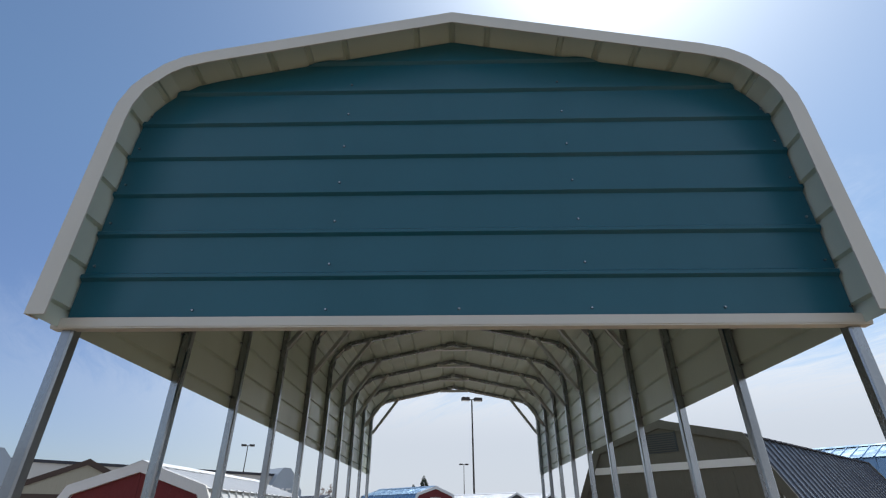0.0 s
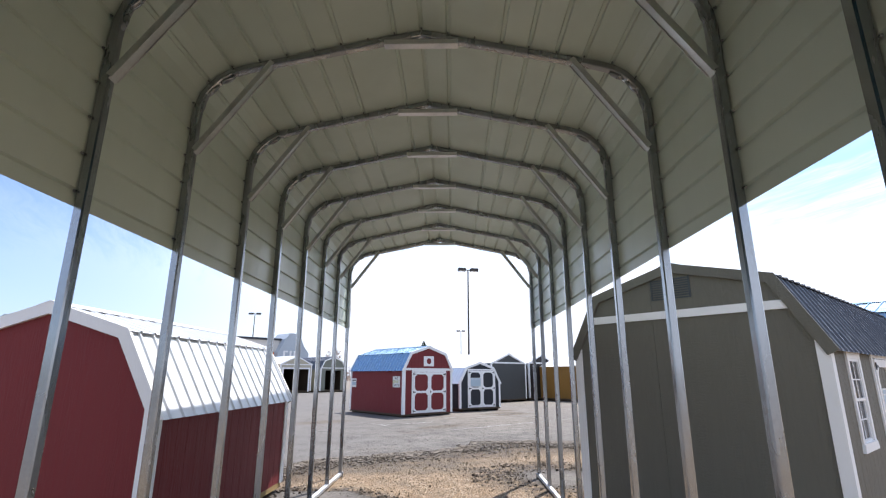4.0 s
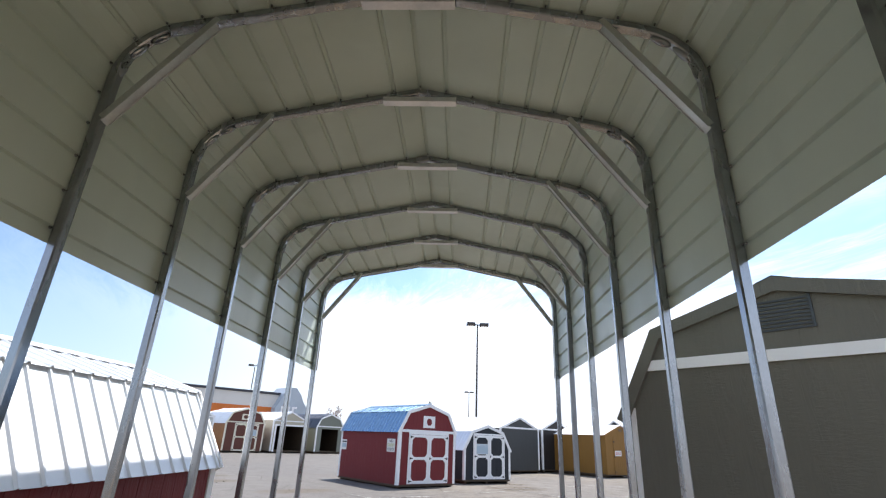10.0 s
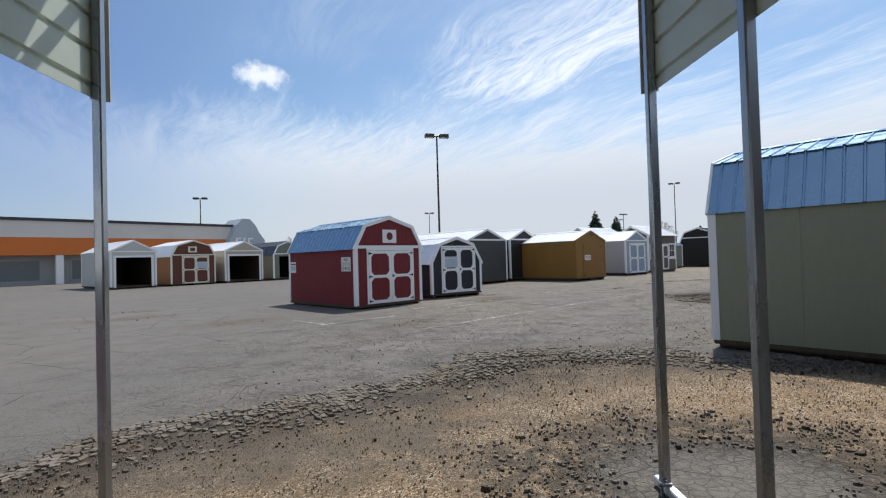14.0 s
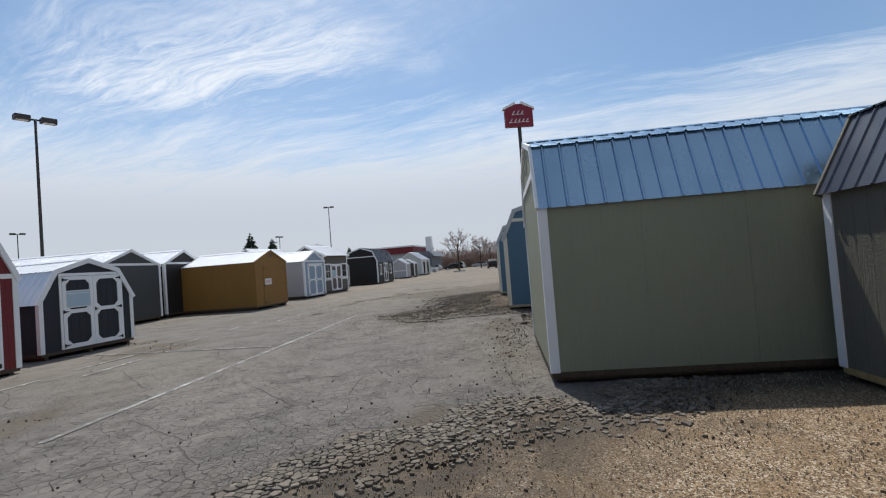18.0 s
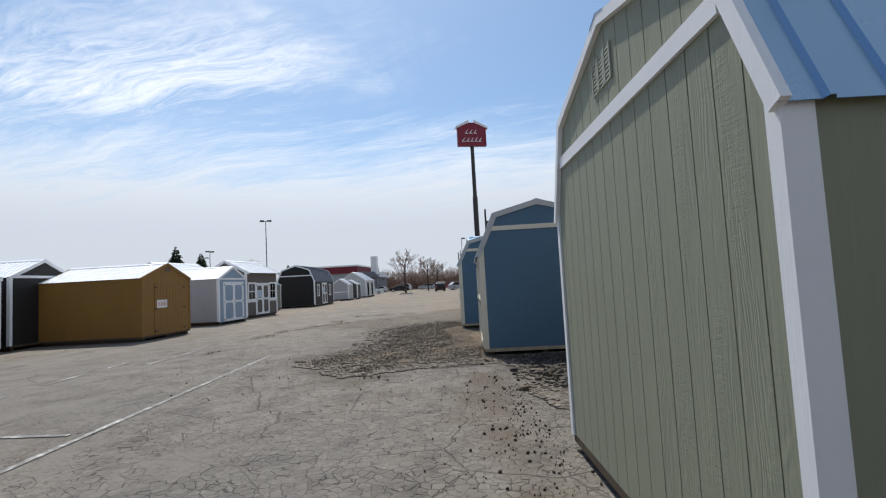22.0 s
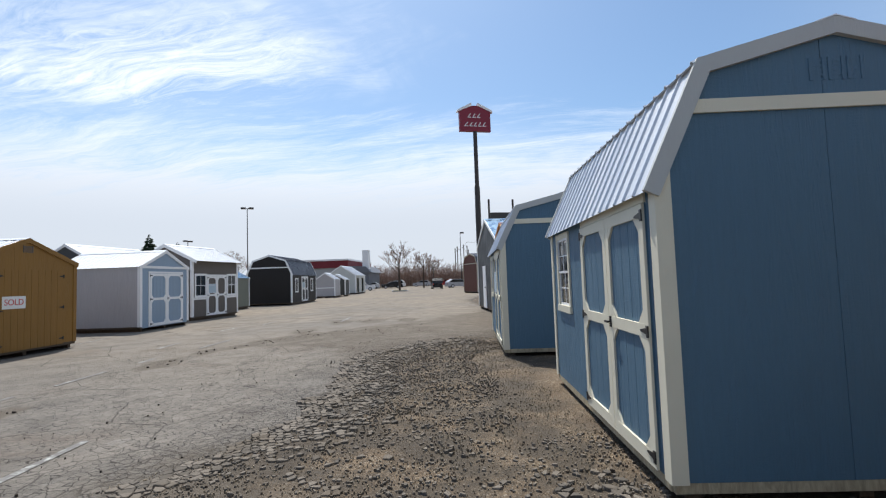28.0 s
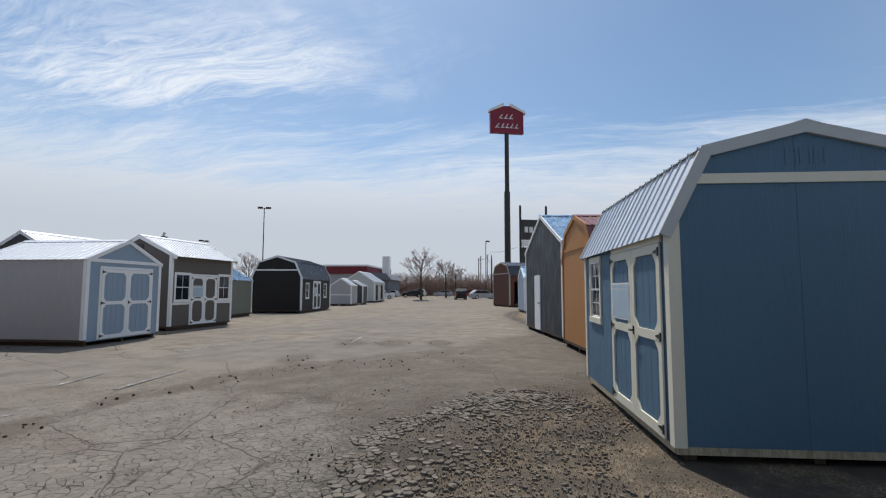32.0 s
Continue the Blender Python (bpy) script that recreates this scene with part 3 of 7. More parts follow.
SPOTS = [(3.4, 13.3, 0.4), (2.4, 13.5, 0.4), (1.2, 13.2, 0.4), (0.3, 12.0, 0.35), (-1.0, 11.2, 0.35), (4.3, 12.7, 0.35), (7.4, 16.6, 0.3), (8.5, 17.5, 0.4), (9.6, 18.4, 0.5), (6.2, 15.4, 0.22), (8.4, 20.4, 0.3), (8.9, 20.45, 0.2), (13.6, 31.6, 0.4), (14.5, 31.8, 0.4), (15.3, 32.1, 0.55), (16.2, 32.25, 0.6), (17.1, 32.2, 0.7), (18.2, 31.8, 0.8), (19.4, 31.5, 0.8), (20.6, 31.6, 0.8), (-5.0, 19.6, 0.9), (-9.0, 21.5, 0.9), (12.2, 30.6, 0.5), (17.8, 33.6, 0.6), (2.75, 24.6, 0.9), (3.1, 24.1, 0.8), (-0.3, 18.05, 0.6), (0.1, 18.3, 0.4), (3.1, 13.9, 0.4), (9.2, 27.9, 0.35), (-14.0, 20.5, 1.3), (-10.5, 23.5, 0.8), (2.2, 26.9, 0.5), (-1.5, 6.1, 0.35), (-0.75, 6.5, 0.3), (-1.9, 7.0, 0.3), (2.9, 26.4, 0.5), (20.8, 35.4, 0.7), (21.7, 34.5, 0.7), (20.0, 30.3, 0.7), (18.1, 32.0, 0.7), (18.7, 30.8, 0.6), (22.6, 33.4, 0.6)]


def inside_distance(x, y, poly):
    """Signed distance to a closed polygon, positive inside, for arrays of x and y."""
    best, odd = np.full(x.shape, 1e9), np.zeros(x.shape, bool)
    for (ax, ay), (bx, by) in zip(poly, poly[1:] + poly[:1]):
        dx, dy = bx - ax, by - ay
        s = np.clip(((x - ax) * dx + (y - ay) * dy) / (dx * dx + dy * dy), 0, 1)
        best = np.minimum(best, np.hypot(x - ax - s * dx, y - ay - s * dy))
        cut = ((ay > y) != (by > y)) & (x < (bx - ax) * (y - ay) / ((by - ay) or 1e-9) + ax)
        odd ^= cut
    return np.where(odd, best, -best)


def torn_at(x, y):
    return np.minimum(inside_distance(x, y, RUBBLE_EDGE), np.minimum(-inside_distance(x, y, ISLAND), -3.0 * inside_distance(x, y, SOUND)))


def axis_steps(lo, hi, near_lo, near_hi, fine):
    near = np.arange(near_lo, near_hi + 1e-6, fine)
    out, s, p = [], fine, near_hi
    while p < hi:
        s *= 1.35
        p = min(hi, p + s)
        out.append(p)
    left, s, p = [], fine, near_lo
    while p > lo:
        s *= 1.35
        p = max(lo, p - s)
        left.append(p)
    return np.concatenate([np.array(left[::-1]), near, np.array(out)])


def smooth_noise(x, y, scale, seed):
    """Cheap rolling unevenness out of a few sines."""
    r = np.random.RandomState(seed)
    h = np.zeros_like(x)
    for k in range(7):
        a, p, f = r.uniform(0, 2 * np.pi), r.uniform(0, 2 * np.pi), scale * r.uniform(0.6, 2.2)
        h += np.sin((x * np.cos(a) + y * np.sin(a)) * f + p)
    return h / 7


def build_ground():
    xs, ys = axis_steps(-1500, 1500, -6, 22, 0.14), axis_steps(-1500, 1500, -3, 34, 0.14)
    gx, gy = np.meshgrid(xs, ys)
    d = torn_at(gx, gy)
    near = ((gx > -8) & (gx < 26) & (gy > -6) & (gy < 38)).astype(float)
    wild = np.clip(d / 0.5 + 0.5, 0, 1)
    z = near * (0.006 * smooth_noise(gx, gy, 1.2, 3) + wild * (0.011 * smooth_noise(gx, gy, 4.5, 5) + 0.007 * smooth_noise(gx, gy, 13.0, 6)) - 0.012)
    nx, ny = len(xs), len(ys)
    verts = np.stack([gx, gy, z], -1).reshape(-1, 3)
    i = (np.arange(ny - 1)[:, None] * nx + np.arange(nx - 1)[None]).ravel()
    faces = np.stack([i, i + 1, i + nx + 1, i + nx], 1)
    me = bpy.data.meshes.new("ground")
    me.vertices.add(len(verts)), me.loops.add(faces.size), me.polygons.add(len(faces))
    me.vertices.foreach_set("co", verts.ravel())
    me.loops.foreach_set("vertex_index", faces.ravel().astype(np.int32))
    me.polygons.foreach_set("loop_start", (np.arange(len(faces)) * 4).astype(np.int32))
    me.update()
    at = me.attributes.new("gravel", "FLOAT", "POINT")
    at.data.foreach_set("value", np.clip(d, -3, 3).ravel())
    ahead = (gx - 8) * 0.69 + (gy - 18) * 0.72
    track = np.full_like(gx, 1e9)
    for (ax, ay), (bx, by) in (((1.5, 14.5), (8.0, 19.5)), ((8.0, 19.5), (14.0, 27.5))):
        s = np.clip(((gx - ax) * (bx - ax) + (gy - ay) * (by - ay)) / ((bx - ax) ** 2 + (by - ay) ** 2), 0, 1)
        track = np.minimum(track, np.hypot(gx - ax - s * (bx - ax), gy - ay - s * (by - ay)))
    crack = np.clip(1.45 - track / 5.5, 0.0, 1.0)
    at = me.attributes.new("far", "FLOAT", "POINT")
    at.data.foreach_set("value", np.clip((ahead - 9) / 22, 0, 1).ravel())
    at = me.attributes.new("crack", "FLOAT", "POINT")
    at.data.foreach_set("value", crack.ravel())
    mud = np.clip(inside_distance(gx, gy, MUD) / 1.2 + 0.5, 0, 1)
    # the painted wall shade is merged into the real mud's mask
    for poly in WALL_SHADE:
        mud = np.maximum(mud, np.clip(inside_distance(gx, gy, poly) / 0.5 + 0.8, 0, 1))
    dirt = np.zeros_like(gx)
    for cx, cy, r in SPOTS:
        u, v = (gx - cx) * 0.72 + (gy - cy) * 0.69, (gy - cy) * 0.72 - (gx - cx) * 0.69
        dirt = np.maximum(dirt, np.clip(1.15 - np.hypot(u / (2.2 * r), v / r), 0, 1))
    for poly in DUST:
        dirt = np.maximum(dirt, 0.62 * np.clip(inside_distance(gx, gy, poly) / 1.1 + 0.45, 0, 1))
    at = me.attributes.new("dirt", "FLOAT", "POINT")
    at.data.foreach_set("value", dirt.ravel())
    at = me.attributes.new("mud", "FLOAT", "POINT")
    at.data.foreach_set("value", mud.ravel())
    me.polygons.foreach_set("use_smooth", np.ones(len(faces), bool))
    me.materials.append(M_GROUND)
    return tagged(new("ground", me), "cracked sun-bleached asphalt lot with patches of loose gravel", "ground", kind="structure")


def scatter(name, label, pick, count, small, large, thin, mat, seed, flat_top=True):
    """Loose stones: low irregular lumps joined into one heap of stuff."""
    r = np.random.RandomState(seed)
    x, y = pick(r, count)
    n = len(x)
    s = small + (large - small) * r.rand(n) ** 2.4
    ang = r.rand(n) * 2 * np.pi
    k = 6
    a = np.arange(k) * 2 * np.pi / k
    rad = s[:, None] * (0.65 + 0.6 * r.rand(n, k))
    px, py = rad * np.cos(a + 0.5 * r.rand(n, k)), rad * np.sin(a) * (0.55 + 0.45 * r.rand(n))[:, None]
    ca, sa = np.cos(ang)[:, None], np.sin(ang)[:, None]
    qx, qy = px * ca - py * sa, px * sa + py * ca
    h = s * thin * (0.6 + 0.8 * r.rand(n))
    tilt = (r.rand(n, 2) - 0.5) * 0.5
    top = h[:, None] + (qx * tilt[:, :1] + qy * tilt[:, 1:]) * 0.7
    low = np.stack([x[:, None] + qx * 1.12, y[:, None] + qy * 1.12, np.full_like(qx, -0.02)], -1)
    upp = np.stack([x[:, None] + qx * 0.86, y[:, None] + qy * 0.86, np.maximum(top, 0.003)], -1)
    verts = np.concatenate([low, upp], 1).reshape(-1, 3)
    base = (np.arange(n) * 2 * k)[:, None]
    i = np.arange(k)
    quads = np.stack([base + i, base + (i + 1) % k, base + k + (i + 1) % k, base + k + i], -1).reshape(-1, 4)
    caps = base + k + i
    faces = [tuple(f) for f in quads.tolist()] + [tuple(f) for f in caps.tolist()]
    return tagged(raw_part(name, verts.tolist(), faces, mat), label, name.replace("_", " "), kind="stuff")


def plates(name, label, lo, hi, x0, x1, y0, y1, step, keep, mat, seed, limit, solid=0.7):
    """Asphalt broken into fitted plates: a crazed net of cells that drift apart away from the sound surface."""
    r = np.random.RandomState(seed)
    gx, gy = np.meshgrid(np.arange(x0, x1, step), np.arange(y0, y1, step * 0.866))
    gx = gx.copy()
    gx[1::2] += step / 2
    cx, cy = gx.ravel(), gy.ravel()
    d = inside_distance(cx, cy, RUBBLE_EDGE) + 0.28 * smooth_noise(cx, cy, 2.3, 11) + 0.25 * smooth_noise(cx, cy, 5.5, 12)
    clump = 0.45 + 2.1 * smooth_noise(cx, cy, 1.3, 21) + 1.3 * smooth_noise(cx, cy, 4.0, 22)
    fade = np.clip((hi - d) / (hi - lo), 0, 1) ** 0.8
    ok = (d > lo) & (d < hi) & (r.rand(len(cx)) < np.where(fade > solid, 0.96, keep * np.clip(clump + 0.8 * (fade - 0.5), 0.10, 0.9) * (0.10 + 1.3 * fade))) & clear_of_sheds(cx, cy) & (torn_at(cx, cy) > lo - 0.6)
    idx = np.nonzero(ok)[0]
    r.shuffle(idx)
    idx = idx[:limit]
    cx, cy, loose = cx[idx], cy[idx], 1 - fade[idx]
    n, k = len(cx), 6
    a = np.pi / 6 + np.arange(k) * np.pi / 3
    vx, vy = cx[:, None] + step / 3 ** 0.5 * np.cos(a), cy[:, None] + step / 3 ** 0.5 * np.sin(a)
    # corners shared by neighbours move together
    kx, ky = np.round(vx / step * 7), np.round(vy / step * 7)
    h1, h2 = np.sin(kx * 12.9898 + ky * 78.233) * 43758.5453, np.sin(kx * 39.346 + ky * 11.135) * 24634.6345
    vx, vy = vx + step * 0.62 * (h1 - np.floor(h1) - 0.5), vy + step * 0.62 * (h2 - np.floor(h2) - 0.5)
    mx, my = vx.mean(1, keepdims=True), vy.mean(1, keepdims=True)
    shrink = (0.96 - 0.22 * loose - (0.06 + 0.42 * (r.rand(n) > 0.70 - 0.3 * loose)) * r.rand(n))[:, None]
    turn = (r.normal(0, 0.32, n) * loose)[:, None]
    qx, qy = (vx - mx) * shrink, (vy - my) * shrink
    qx, qy = qx * np.cos(turn) - qy * np.sin(turn), qx * np.sin(turn) + qy * np.cos(turn)
    h = 0.003 + step * r.uniform(0.01, 0.07, n) * (1 + 2.2 * (r.rand(n) > 0.92))
    tilt = r.normal(0, 0.05, (n, 2)) * (0.3 + loose[:, None] * 2.2)
    top = np.maximum(h[:, None] + qx * tilt[:, :1] + qy * tilt[:, 1:], 0.001)
    low = np.stack([mx + qx * 1.05, my + qy * 1.05, np.full_like(qx, -0.04)], -1)
    rim = np.stack([mx + qx, my + qy, top - 0.005], -1)
    upp = np.stack([mx + qx * 0.90, my + qy * 0.90, top], -1)
    verts = np.concatenate([low, rim, upp], 1).reshape(-1, 3)
    base = (np.arange(n) * 3 * k)[:, None]
    i = np.arange(k)
    rings = [np.stack([base + o + i, base + o + (i + 1) % k, base + o + k + (i + 1) % k, base + o + k + i], -1).reshape(-1, 4) for o in (0, k)]
    faces = [tuple(f) for q in rings for f in q.tolist()] + [tuple(f) for f in (base + 2 * k + i).tolist()]
    return tagged(raw_part(name, verts.tolist(), faces, mat), label, "rubble", kind="stuff")


def clear_of_sheds(x, y):
    clear = np.ones(x.shape, bool)
    for cx, cy, ax, ay, w, l in FOOTPRINTS:
        u, v = (x - cx) * ax + (y - cy) * ay, -(x - cx) * ay + (y - cy) * ax
        clear &= ~((u > 0.02) & (u < w - 0.02) & (v > 0.02) & (v < l - 0.02))
    return clear & (np.abs(np.abs(x) - 1.815) > np.where((y > -0.1) & (y < 9.15), 0.05, -1))


def pick_foot(r, count):
    """Along the foot of the green barn's gable and on towards the next barn."""
    s, o = r.rand(count) ** 0.7, np.abs(r.normal(0, 0.45, count)) + 0.06
    x, y = 4.95 + 4.7 * s - o * 0.66, 13.7 + 4.0 * s + o * 0.75
    ok = clear_of_sheds(x, y)
    return x[ok], y[ok]


def pick_heap(r, count):
    """The strip between the green barn's end, the blue barn and the pavilion's rim."""
    s, o = r.rand(count), r.normal(0, 0.42, count)
    x, y = 10.1 + 2.3 * s - o * 0.66, 16.55 + 2.2 * s + o * 0.75
    ok = clear_of_sheds(x, y)
    return x[ok], y[ok]


def pick_spots(r, count):
    k = r.randint(0, len(SPOTS), count)
    q = np.array(SPOTS)[k]
    a, s = r.uniform(0, 2 * np.pi, count), np.sqrt(r.rand(count)) * q[:, 2] * 0.9
    x, y = q[:, 0] + s * np.cos(a), q[:, 1] + s * np.sin(a)
    ok = clear_of_sheds(x, y)
    return x[ok], y[ok]


def pick_in(lo, hi, x0, x1, y0, y1, power=0.0):
    def pick(r, count):
        x, y = r.uniform(x0, x1, count * 6), r.uniform(y0, y1, count * 6)
        d = torn_at(x, y) + 0.35 * smooth_noise(x, y, 2.6, 11) + 0.25 * smooth_noise(x, y, 6.0, 12)
        clump = smooth_noise(x, y, 1.7, 21) + smooth_noise(x, y, 4.1, 22)
        ok = (d > lo) & (d < hi) & (clump > power * r.uniform(-1, 1, count * 6)) & clear_of_sheds(x, y)
        return x[ok][:count], y[ok][:count]
    return pick


FOOTPRINTS = []


def line_strip(a, b, wide=0.09):
    a, b = Vector(a), Vector(b)
    d = (b - a).normalized()
    s = Vector((-d.y, d.x)) * wide / 2
    n = max(2, int((b - a).length / 0.5))
    bm = bmesh.new()
    prev = None
    for k in range(n + 1):
        p = a.lerp(b, k / n)
        row = [bm.verts.new((p.x + s.x * q, p.y + s.y * q, -0.003)) for q in (-1, 1)]
        if prev:
            bm.faces.new((prev[0], row[0], row[1], prev[1]))
        prev = row
    tagged(part("parking_line", bm, M_LINE), "faded white parking line painted on asphalt", "parking line", "parking lines", "structure")

# ---- sheds ----
class Wall:
    """A wall's plane: u along it, v up, w outward."""

    def __init__(self, m, length, top):
        self.m, self.length, self.top = m, length, top


def profile_height(prof, u):
    for (x0, z0), (x1, z1) in zip(prof, prof[1:]):
        if x0 - 1e-6 <= u <= x1 + 1e-6:
            return z0 + (z1 - z0) * (u - x0) / max(1e-6, x1 - x0)
    return prof[-1][1]


def wall_boards(parent, name, wall, z0, holes, mat, split, step=0.203, gap=0.008, label=""):
    """Grooved panel siding, each strip between two grooves a board; holes are (u0, u1, v0, v1)."""
    cuts = sorted({0.0, wall.length, *np.arange(step, wall.length - 0.03, step).round(4).tolist(), *[h[0] for h in holes], *[h[1] for h in holes]})
    grid = {0.0, round(wall.length, 4), *np.arange(step, wall.length - 0.03, step).round(4).tolist()}
    breaks = sorted({p[0] for p in wall.top})
    back = bmesh.new()
    pieces = []
    for a, b in zip(cuts, cuts[1:]):
        if b - a < 0.004:
            continue
        ga = gap / 2 if round(a, 4) in grid and a > 0 else 0
        gb = gap / 2 if round(b, 4) in grid and b < wall.length - 1e-3 else 0
        spans = [(z0, None)]
        for h in holes:
            if h[0] <= (a + b) / 2 <= h[1]:
                spans = [s for lo, hi in spans for s in ((lo, h[2]), (h[3], hi)) if s[1] is None or s[1] > s[0] + 0.01]
        for lo, hi in spans:
            for dest, g0, g1, w0, w1 in ((pieces, ga, gb, -0.004, 0.012), (None, 0, 0, -0.016, 0.005 if split else 0.012)):
                u0, u1 = a + g0, b - g1
                us = [u0, *[u for u in breaks if u0 + 1e-3 < u < u1 - 1e-3], u1]
                tops = [(u, hi if hi is not None else profile_height(wall.top, u)) for u in us]
                if max(v for _, v in tops) < lo + 0.01:
                    continue
                poly = [(u0, lo), (u1, lo)] + [(u, max(v, lo + 0.002)) for u, v in reversed(tops)]
                if dest is None:
                    slab(back, wall.m, poly, w0, w1)
                elif split:
                    pieces.append(poly)
    bmesh.ops.remove_doubles(back, verts=back.verts, dist=0.0008)
    base = part(name, back, mat, parent, label)
    for poly in pieces:
        part("board", slab(bmesh.new(), wall.m, poly, 0.0051, 0.0125), mat, base)
    return base


def hinge(parent, m, u, v, side):
    """A black T hinge, its strap pointing along side."""
    bm = bmesh.new()
    slab(bm, m, rect(u - 0.018, u + 0.018, v - 0.045, v + 0.045), 0.046, 0.056)
    slab(bm, m, [(u, v - 0.028), (u + side * 0.13, v - 0.010), (u + side * 0.15, v), (u + side * 0.13, v + 0.010), (u, v + 0.028)][::1 if side > 0 else -1], 0.046, 0.053)
    part("hinge", bm, M_BLACK, parent, "black iron strap hinge")


def grooved(m, u0, u1, v0, v1, step=0.2, w0=0.013, w1=0.024):
    """One board panel with upright grooves cut into its face."""
    n = max(2, round((u1 - u0) / step))
    face = [(u0, w0), (u1, w0), (u1, w1)]
    for k in range(n - 1, 0, -1):
        u = u0 + (u1 - u0) * k / n
        face += [(u + 0.004, w1), (u + 0.004, w1 - 0.006), (u - 0.004, w1 - 0.006), (u - 0.004, w1)]
    face.append((u0, w1))
    turn = m @ Matrix(((1, 0, 0, 0), (0, 0, -1, v1), (0, 1, 0, 0), (0, 0, 0, 1)))
    return slab(bmesh.new(), turn, face, 0, v1 - v0)


def door_leaf(parent, wall, u0, u1, v0, v1, panel_mat, frame_mat, hinge_side, handle=True, glazed=False, sheet=None):
    m = wall.m
    stile, cut, mid = 0.095, 0.115, v0 + (v1 - v0) * 0.51
    leaf = part("door", grooved(m, u0 + 0.003, u1 - 0.003, v0 + 0.01, v1 - 0.01), panel_mat, parent, "barn door leaf with octagonal painted panels")
    bm = bmesh.new()
    w0, w1 = 0.024, 0.044
    slab(bm, m, rect(u0, u0 + stile, v0, v1), w0, w1), slab(bm, m, rect(u1 - stile, u1, v0, v1), w0, w1)
    for lo, hi in ((v0, v0 + 0.11), (mid - 0.05, mid + 0.05), (v1 - 0.10, v1)):
        slab(bm, m, rect(u0 + stile, u1 - stile, lo, hi), w0, w1)
    a, b = u0 + stile, u1 - stile
    for lo, hi in ((v0 + 0.11, mid - 0.05), (mid + 0.05, v1 - 0.10)):
        for tri in ([(a, lo), (a + cut, lo), (a, lo + cut)], [(b, lo), (b, lo + cut), (b - cut, lo)], [(a, hi), (a, hi - cut), (a + cut, hi)], [(b, hi), (b - cut, hi), (b, hi - cut)]):
            slab(bm, m, tri, w0, w1 - 0.002)
    part("door_frame", bm, frame_mat, leaf, "painted board frame with cut corners")
    hu, side = (u0 + 0.012, 1) if hinge_side < 0 else (u1 - 0.012, -1)
    for v in (v0 + 0.09, mid, v1 - 0.09):
        hinge(leaf, m, hu, v, side)
    if handle:
        hx = u1 - 0.045 if hinge_side < 0 else u0 + 0.045
        bm = bmesh.new()
        slab(bm, m, rect(hx - 0.02, hx + 0.02, mid - 0.05, mid + 0.05), 0.044, 0.052)
        bar(bm, m @ Vector((hx - 0.05, mid, 0.085)), m @ Vector((hx + 0.05, mid, 0.085)), 0.018, 0.018)
        bar(bm, m @ Vector((hx, mid, 0.05)), m @ Vector((hx, mid, 0.085)), 0.014, 0.014)
        part("handle", bm, M_BLACK, leaf, "black T handle")
    if sheet:
        a, b, lo, hi = sheet
        s = part("notice", slab(bmesh.new(), m, rect(a, b, lo, hi), 0.0445, 0.048), M_SIGN, leaf, "printed paper notice on the door")
        bm = bmesh.new()
        slab(bm, m, rect(a + 0.02, b - 0.02, hi - 0.07, hi - 0.02), 0.048, 0.0495)
        slab(bm, m, rect(a + 0.02, b - 0.02, lo + 0.02, hi - 0.085), 0.048, 0.0495)
        part("print", bm, M_BLUEINK, s)
    return leaf


def double_door(parent, wall, uc, wide, v0, v1, panel_mat, frame_mat, sheet_leaf=None, jambs=True):
    sheet = None
    if sheet_leaf is not None:
        w = wide / 2 - 0.2
        c = uc - wide / 4 if sheet_leaf < 0 else uc + wide / 4
        sheet = (c - w / 2 - 0.02, c + w / 2 + 0.02, v0 + (v1 - v0) * 0.56, v0 + (v1 - v0) * 0.80)
    door_leaf(parent, wall, uc - wide / 2, uc - 0.004, v0, v1, panel_mat, frame_mat, -1, False, sheet=sheet if sheet_leaf == -1 else None)
    door_leaf(parent, wall, uc + 0.004, uc + wide / 2, v0, v1, panel_mat, frame_mat, 1, True, sheet=sheet if sheet_leaf == 1 else None)
    bm = bmesh.new()
    for a, b in ((uc - wide / 2 - 0.07, uc - wide / 2 - 0.006), (uc + wide / 2 + 0.006, uc + wide / 2 + 0.07)) if jambs else ():
        slab(bm, wall.m, rect(a, b, v0, v1 + 0.08), 0.012, 0.032)
    slab(bm, wall.m, rect(uc - wide / 2 - 0.006, uc + wide / 2 + 0.006, v1 + 0.008, v1 + 0.08), 0.012, 0.032)
    part("door_trim", bm, frame_mat, parent)


